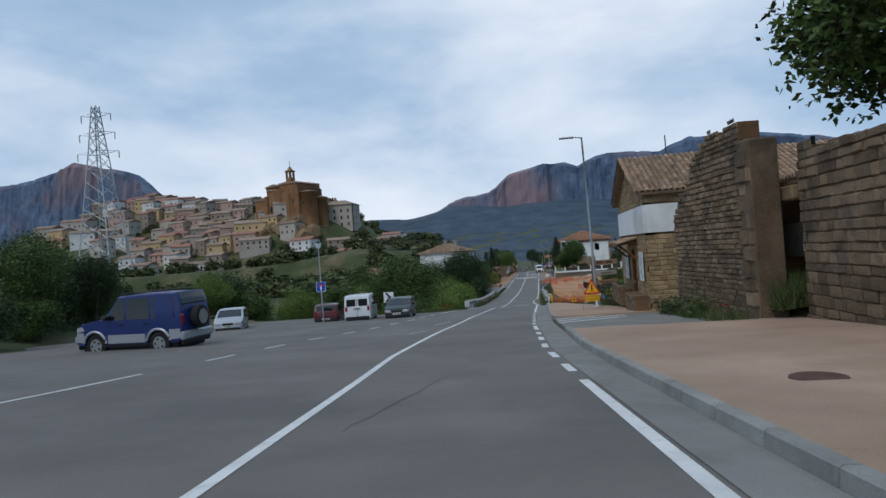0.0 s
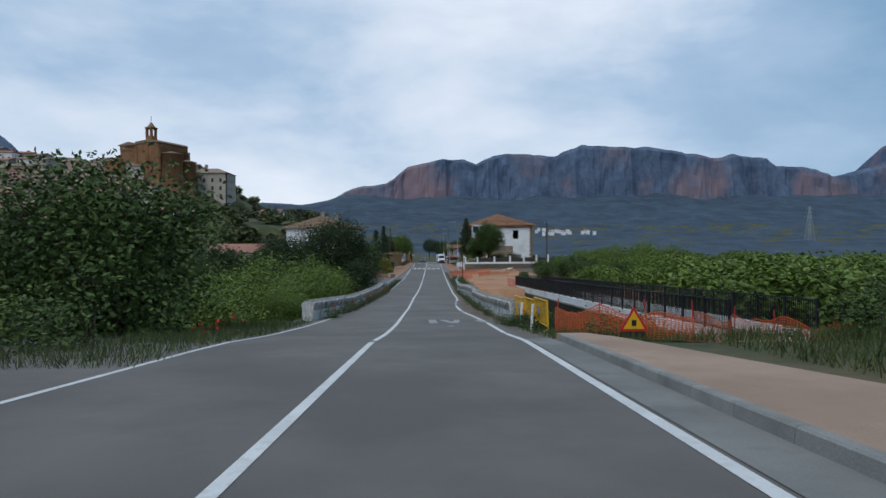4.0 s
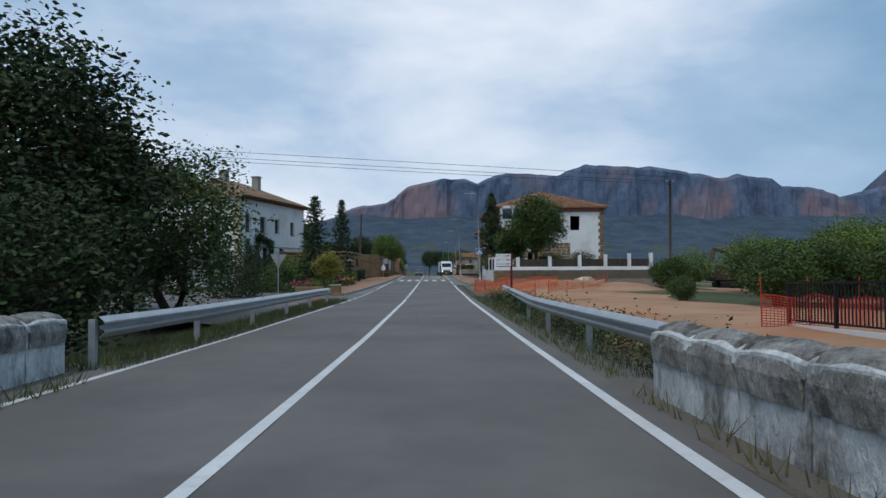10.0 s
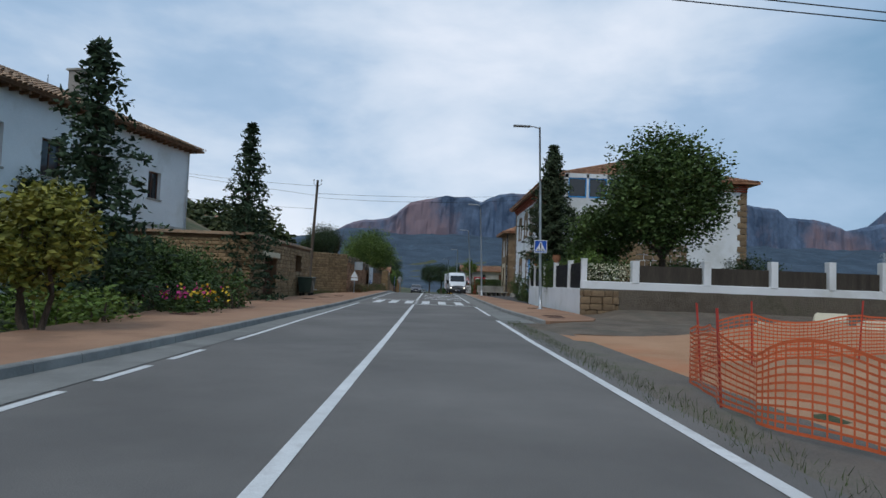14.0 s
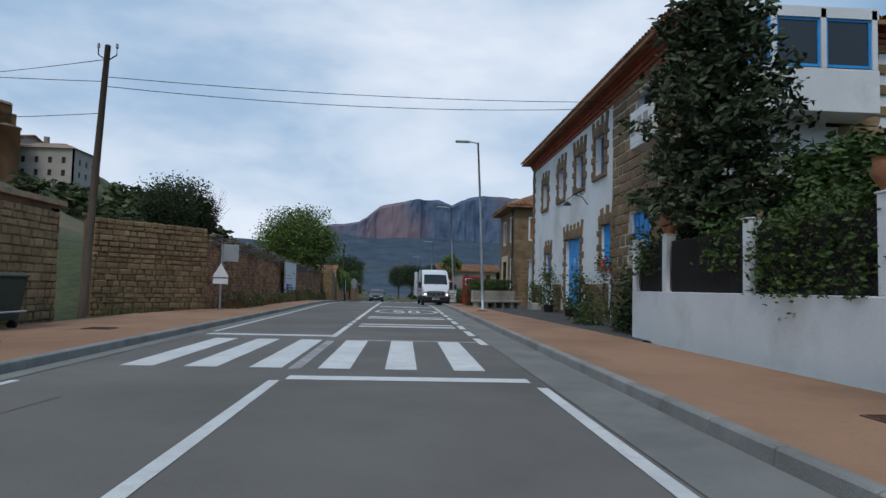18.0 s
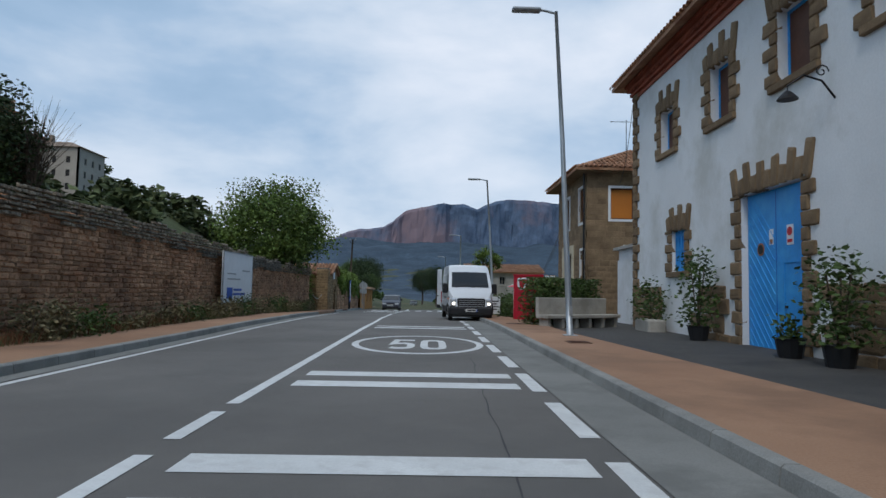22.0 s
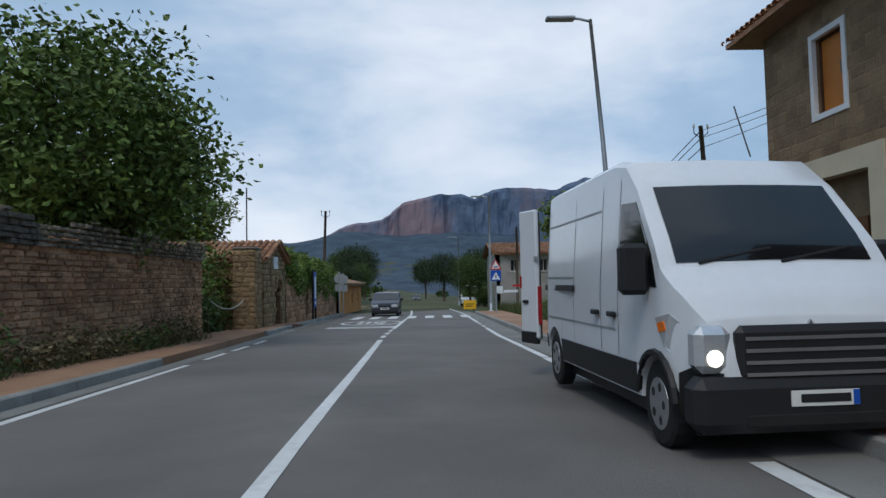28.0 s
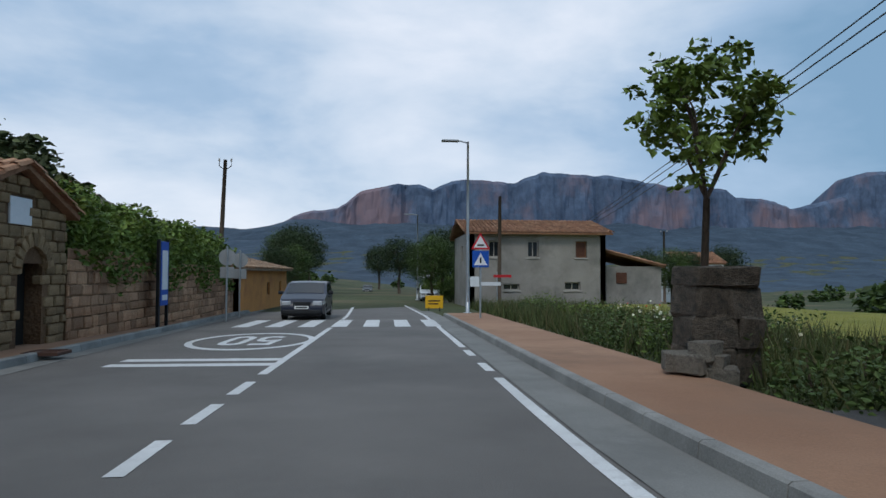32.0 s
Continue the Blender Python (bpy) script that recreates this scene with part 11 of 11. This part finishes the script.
# ---- guard rails ----
def guard_rail(pts, label, face):
    grl = thing("guard_rail", (0, 0, 0), label, "guard rail")
    prof = [(0.0, -0.155), (0.045, -0.115), (0.085, -0.075), (0.085, -0.05), (0.015, -0.02), (0.015, 0.02), (0.085, 0.05), (0.085, 0.075), (0.045, 0.115), (0.0, 0.155)]
    bm = bmesh.new()
    rows = []
    for i, p in enumerate(pts):
        p = Vector(p)
        d = (Vector(pts[min(i + 1, len(pts) - 1)]) - Vector(pts[max(i - 1, 0)])).normalized()
        nn = Vector((d.y, -d.x, 0)) * face
        rows.append([bm.verts.new(p + nn * a + Vector((0, 0, b))) for a, b in prof])
    for r0, r1 in zip(rows, rows[1:]):
        for k in range(len(prof) - 1):
            bm.faces.new((r0[k], r0[k + 1], r1[k + 1], r1[k]))
    rail = part("rail", bm, M["steel"], grl, "galvanised corrugated rail")
    rail.modifiers.new("sheet", "SOLIDIFY").thickness = 0.006
    for i, p in enumerate(pts):
        if i % 2 == 0:
            x, y, z = p
            part("post", box(x - 0.05 - face * 0.08, y - 0.04, z - 0.8, x + 0.05 - face * 0.08, y + 0.04, z + 0.12), M["steel"], grl)
    return grl


guard_rail([(-5.45, y, gz(y) + 0.6) for y in np.arange(104.3, 126.6, 2.05)], "galvanised guard rail beside the grassy verge", 1)
guard_rail([(2.15 + max(0, y - 112) * 0.065, y, gz(y) + 0.62) for y in np.arange(102.1, 129.9, 2.0)], "galvanised guard rail beside the sandy works", -1)
vl = scatter(11000, -6.4, -5.0, 104, 128.5, 0.05)
make_grass("verge_grass", vl, 0.2, M["grass"], "green verge grass under the guard rail")
make_grass("verge_grass", scatter(6500, 1.7, 3.3, 103, 131, 0.05), 0.17, M["grass"], "green verge grass under the guard rail")
make_grass("dry_stalks", scatter(1200, 1.8, 3.6, 103, 131), 0.3, M["dry_grass"], "dry stalks among the verge grass")
make_grass("verge_grass", scatter(3000, 1.55, 2.1, 130, 153), 0.16, M["grass"], "thin grass edge beside the works")
for k, y in enumerate((117.5, 119.6, 121.6, 123.6)):
    hedge("weeds", (2.5, y - 0.8, gz(y) - 0.1, 3.4, y + 0.8, gz(y) + 0.4), 1800, 0.035, M["leaf"], "leafy green weeds below the guard rail", "weeds")
for k in range(15):
    y = 103.0 + k * 1.85
    hedge("weeds", (2.35, y - 0.95, gz(y) - 0.12, 3.7, y + 0.95, gz(y) + (0.42, 0.3, 0.5, 0.36)[k % 4]), 1300, 0.05, (M["leaf_dark"], M["scrub_leaf"], M["leaf"], M["leaf_dark"])[k % 4], "grey-green weeds on the verge behind the guard rail", "weeds")
for x, y, n in ((-5.6, 121.5, 24), (-6.0, 124, 20), (-6.4, 55, 22), (7.4, 20.5, 14), (3.0, 60.2, 12), (2.9, 58.6, 10)):
    f = thing("poppies", (x, y, land(x, y)), "red wild poppies in the verge", "flowers", "poppies in the verges")
    o1 = tagged(new("blooms", leaf_mesh("blooms", HR.normal(size=(n, 3)) * np.array([0.35, 0.9, 0.1]) + np.array([0, 0, 0.45]), 0.08, M["poppy"], flat=1.0, long=1.0)), kind="stuff")
    o1.parent = f
    part("stems", rod([(0, 0, -0.05), (0, 0, 0.42)], 0.005, 4), M["grass"], f)
make_grass("roadside_grass", scatter(6000, -8.5, -5.3, 48, 63), 0.35, M["grass"], "green roadside grass before the bridge")
make_grass("garden_grass", scatter(9000, 5.6, 14.5, 37, 56), 0.38, M["grass"], "green garden grass and weeds behind the pavement")
make_grass("track_grass", scatter(6000, -31, -25.5, 30, 58), 0.4, M["grass"], "green grass on the bank beside the track")
make_grass("doorway_weeds", scatter(2600, 8.0, 10.2, 17.6, 21.0, 0.3), 0.8, M["grass"], "tall green weeds filling the ruined doorway")
make_grass("wall_weeds", scatter(1500, 6.6, 7.5, 18, 28, 0.05), 0.4, M["grass"], "green weeds at the foot of the ruined wall")
make_grass("wall_weeds", [(-5.0 + HR.normal() * 0.08, y, gz(y)) for y in HR.uniform(66, 103, 1500)], 0.22, M["grass"], "weeds along the foot of the parapet")
make_grass("wall_weeds", [(float(np.interp(y, (62, 102), (2.0, 1.7))) + HR.normal() * 0.06, y, gz(y)) for y in HR.uniform(62, 102, 900)], 0.2, M["dry_grass"], "weeds along the foot of the parapet")
for x, y, h, mt in ((8.4, 47.0, 1.0, "leaf"), (9.8, 49.0, 1.3, "leaf"), (11.5, 46.5, 1.5, "leaf"), (8.2, 44.2, 0.7, "leaf_dark"), (10.2, 53.5, 1.1, "leaf"), (7.3, 22.5, 0.7, "leaf"), (7.2, 25.5, 0.6, "leaf_dark"), (6.0, 37.4, 1.3, "leaf"), (-8.5, 51.2, 1.2, "leaf"), (-10.5, 51.8, 1.0, "leaf_bright")):
    z = land(x, y)
    hedge("weeds", (x - 0.8, y - 1.0, z - 0.1, x + 0.8, y + 1.0, z + h), 1500, 0.08, M[mt], "leafy green bushy weeds", "weeds")

# ---- works on the far side of the bridge ----
net_fence([(5.2, 130.2, -1.0), (3.5, 133.2, -1.0), (2.15, 136.3, -1.02), (2.6, 139.0, -1.02), (4.2, 141.5, -1.0), (9.0, 143.0, -0.85)], 1.0, 0.1, "orange plastic safety net along the works", M["net_orange"], 2.6, 4)
net_fence([(6.5, 133.5, -0.9), (12, 142, -0.8), (14.5, 149, -0.8)], 0.9, 0.12, "orange plastic safety net along the works", M["net_orange"], 3.2, 6)
rs2 = random.Random(4)
for k in range(9):
    x, y = rs2.uniform(9, 15), rs2.uniform(146, 154)
    s = rs2.uniform(0.35, 0.9)
    bo = new("boulder", rs2.choice(stone_set(M["cream"])))
    bo.matrix_world = Matrix.Translation((x, y, max(land(x, y), -1.1) + s * 0.3)) @ Matrix.Rotation(rs2.uniform(0, 3), 4, "Z") @ Matrix.Rotation(rs2.uniform(-0.6, 0.6), 4, "X") @ Matrix.Diagonal((s * 1.3, s * 1.6, s * 0.9, 1))
    tagged(bo, "pale angular boulder on the sandy works", "boulder", "boulders on the works")
ds = thing("direction_sign", (3.75, 129.4, gz(129.4)), "white direction board on a dark red post", "direction sign")
part("post", box(-0.055, -0.055, -0.1, 0.055, 0.055, 2.5, 0.01), material("dark_red_post", (0.12, 0.012, 0.016), 0.5, 0.1, 2.0, 20.0, 0.02), ds)
for k, (tx_, tail) in enumerate((("A", "Casa"), ("TR", "Casa"), ("TR", "Natura"))):
    z = 2.2 - k * 0.22
    pl = part("board", box(-0.86, -0.085, z, -0.04, -0.055, z + 0.21, 0.006), M["sign_white"], ds)
    part("arrow", box(-0.8, -0.09, z + 0.095, -0.7, -0.085, z + 0.115), M["trim_black"], pl)
    sign_board(pl, Matrix.Translation((-0.79, -0.09, z + 0.105)), [(-0.04, 0), (0.02, 0.04), (0.02, -0.04)], M["trim_black"], 0.005, "arrow_head")
    letters(tx_, 0.105, M["trim_black"], pl, "lettering", Matrix.Translation((-0.635, -0.087, z + 0.105)) @ Matrix.Rotation(pi / 2, 4, "X"))
    letters(tail, 0.085, M["trim_black"], pl, "lettering", Matrix.Translation((-0.44, -0.087, z + 0.105)) @ Matrix.Rotation(pi / 2, 4, "X"))
    part("text_bar", box(-0.3, -0.089, z + 0.08, -0.1, -0.085, z + 0.13), M["trim_black"], pl)
pole_wood(19.1, 147.0, -2.0, 7.7, "dark utility pole beyond the works", 0.1)
for z, s in ((7.6, 0.1), (7.4, 0.2), (8.0, 0.0)):
    wire((19.2, 147.0, z), (-40.0, 146.0, z + 3.4), s, 0.018)
wire((19.2, 147.0, 7.2), (60, 230, 5.0), 1.0)
ex = thing("excavator", (29.5, 158.0, land(29.5, 158)), "rusty brown excavator standing on the works", "excavator")
part("track", box(-1.6, -1.2, 0, 1.6, -0.7, 0.7, 0.15), M["black"], ex)
part("track", box(-1.6, 0.7, 0, 1.6, 1.2, 0.7, 0.15), M["black"], ex)
part("cab", box(-1.4, -1.0, 0.75, 0.9, 1.0, 2.3, 0.1), M["rust_iron"], ex)
part("boom", tube(bmesh.new(), [(0.8, 0, 1.4), (-0.6, -0.4, 3.6), (-2.2, -0.8, 3.9)], [0.25, 0.22, 0.18], 6), M["rust_iron"], ex)
part("arm", tube(bmesh.new(), [(-2.2, -0.8, 3.9), (-2.7, -1.0, 1.6)], [0.2, 0.14], 6), M["rust_iron"], ex)
part("bucket", box(-3.1, -1.4, 0.8, -2.3, -0.6, 1.6, 0.1), M["dark_metal"], ex)

# worn letter painted on the road before the bridge
for pts in (((-0.72, 61.9), (-0.42, 61.9), (-0.5, 64.1), (-0.8, 64.1)), ((-0.36, 63.9), (-0.1, 63.9), (0.33, 61.9), (0.03, 61.9)), ((0.1, 61.95), (0.36, 61.95), (0.5, 63.9), (0.26, 63.9)), ((-0.1, 59.9), (0.14, 59.9), (0.12, 60.3), (-0.1, 60.3)), ((1.05, 63.7), (1.4, 63.5), (1.35, 62.1), (1.15, 62.6))):
    lm = bmesh.new()
    lm.faces.new([lm.verts.new((x, y, gz(y) + 0.008)) for x, y in pts])
    part("worn_letter", lm, M["old_paint"], road)
hedge("bush", (-13.4, 131.0, -1.2, -10.8, 133.4, 1.7), 5000, 0.1, M["leaf_dark"], "dark green bush before the white house", "bush")
for k, (x, y) in enumerate(((3.4, 60.5), (4.6, 59.0), (3.0, 58.0), (5.8, 57.8), (4.2, 55.6))):
    hedge("weeds", (x - 0.7, y - 1.0, gz(y) - 0.35, x + 0.7, y + 1.0, gz(y) + 0.3), 1700, 0.06, M["leaf"], "dark green weeds beside the barriers", "weeds")
make_grass("verge_grass", scatter(5000, 2.2, 6.0, 53, 62.5, 0.02), 0.25, M["grass"], "green weeds and grass below the barriers")
# white village far down the valley
for k in range(22):
    x, y = 310 + HR.uniform(-60, 55), 1500 + HR.uniform(-60, 60)
    w, h = HR.uniform(2.5, 5.0), HR.uniform(1.5, 3.0)
    vh = thing("house", (x, y, 28 + 0.06 * (y - 1450) + HR.uniform(-5, 3)), "small white house of a far village", "house", "far village houses")
    part("wall", box(-w, -4, -6, w, 4, h), M["whitewash"], vh)
    part("roof", box(-w - 0.4, -4.4, h, w + 0.4, 4.4, h + 1.2), M["tile"], vh)
py2 = copy_thing(py, Matrix.Translation((338, 600, 4)))

# worn white stripes on the concrete driveway
for (x0, y0), (x1, y1) in (((2.35, 26.2), (5.0, 28.3)), ((2.35, 24.7), (5.2, 27.0)), ((2.35, 23.2), (5.0, 25.4))):
    dx_, dy_ = (y1 - y0), -(x1 - x0)
    ln = math.hypot(dx_, dy_)
    dx_, dy_ = dx_ / ln * 0.14, dy_ / ln * 0.14
    sm = bmesh.new()
    sm.faces.new([sm.verts.new((x, y, gz(y) + 0.058)) for x, y in ((x0 + dx_, y0 + dy_), (x1 + dx_, y1 + dy_), (x1 - dx_, y1 - dy_), (x0 - dx_, y0 - dy_))])
    part("driveway_stripe", sm, M["paint"], road)
make_tree("tree", (10.6, 16.2, 4.2), 9.4, (2.9, 2.9, 2.3), 0.16, 8200, 0.17, M["leaf"], 88, "green walnut tree rising behind the ruined wall", 0.5, 1, droop=0.5)
for x, y, h in ((2.1, 61.4, 0.2), (2.2, 60.5, 0.26), (2.5, 59.8, 0.32), (2.75, 59.0, 0.36), (3.0, 58.1, 0.34), (3.3, 57.2, 0.3)):
    hedge("weeds", (x - 0.3, y - 0.55, gz(y) - 0.1, x + 0.6, y + 0.55, gz(y) + h), 1800, 0.035, M["leaf"] if y > 60 else M["leaf_dark"], "dark green weeds in front of the yellow barriers", "weeds")
for y in (66, 70.5, 73, 77, 81.5, 84, 88, 91, 95, 98):
    hedge("weeds", (-5.15, y - 0.7, gz(y) - 0.05, -4.85, y + 0.7, gz(y) + 0.45), 500, 0.05, M["leaf"], "green weeds at the foot of the parapet", "weeds")
    f = thing("poppies", (-5.0, y + 0.6, gz(y)), "red wild poppies in the verge", "flowers", "poppies in the verges")
    o1 = tagged(new("blooms", leaf_mesh("blooms", HR.normal(size=(9, 3)) * np.array([0.08, 0.4, 0.1]) + np.array([0, 0, 0.45]), 0.08, M["poppy"], flat=1.0, long=1.0)), kind="stuff")
    o1.parent = f
    part("stems", rod([(0, 0, -0.05), (0, 0, 0.42)], 0.005, 4), M["grass"], f)
for y in (67, 72, 75.5, 79, 82, 86.5, 92, 96.5):
    hedge("weeds", (1.75, y - 0.5, gz(y) - 0.05, 2.05, y + 0.5, gz(y) + 0.3), 380, 0.045, M["leaf"], "green weeds at the foot of the parapet", "weeds")

# tar seams and cracks in the asphalt
M["tar"] = material("tar_seam", (0.055, 0.055, 0.056), 0.8, 0.2, 3.0, 40.0, 0.1)
tr_ = random.Random(9)
for x0, y0, x1, y1 in ((-3.6, 203.6, -2.9, 204.1), (-1.9, 208.6, 0.2, 208.3), (-0.9, 148.2, 0.9, 148.4), (-4.6, 147.0, -2.6, 147.3), (-4.4, 150.2, -2.9, 150.1), (-1.0, 112, -1.1, 118), (-3.4, 30, -3.0, 38), (-0.2, 6, 0.5, 12), (-4.2, 158, -3.9, 164), (0.6, 176, 0.8, 184), (-4.0, 186, -3.8, 198)):
    n = max(4, int(math.hypot(x1 - x0, y1 - y0) / 0.35))
    ps = [(x0 + (x1 - x0) * k / n + tr_.gauss(0, 0.014), y0 + (y1 - y0) * k / n + tr_.gauss(0, 0.03)) for k in range(n + 1)]
    along = abs(y1 - y0) > abs(x1 - x0)
    bm = bmesh.new()
    rows = []
    for x, y in ps:
        w = tr_.uniform(0.003, 0.009)
        rows.append([bm.verts.new((x - (w if along else 0), y - (0 if along else w), gz(y) + 0.004)), bm.verts.new((x + (w if along else 0), y + (0 if along else w), gz(y) + 0.004))])
    for r0, r1 in zip(rows, rows[1:]):
        bm.faces.new((r0[0], r0[1], r1[1], r1[0]))
    part("road_crack", bm, M["tar"], road)
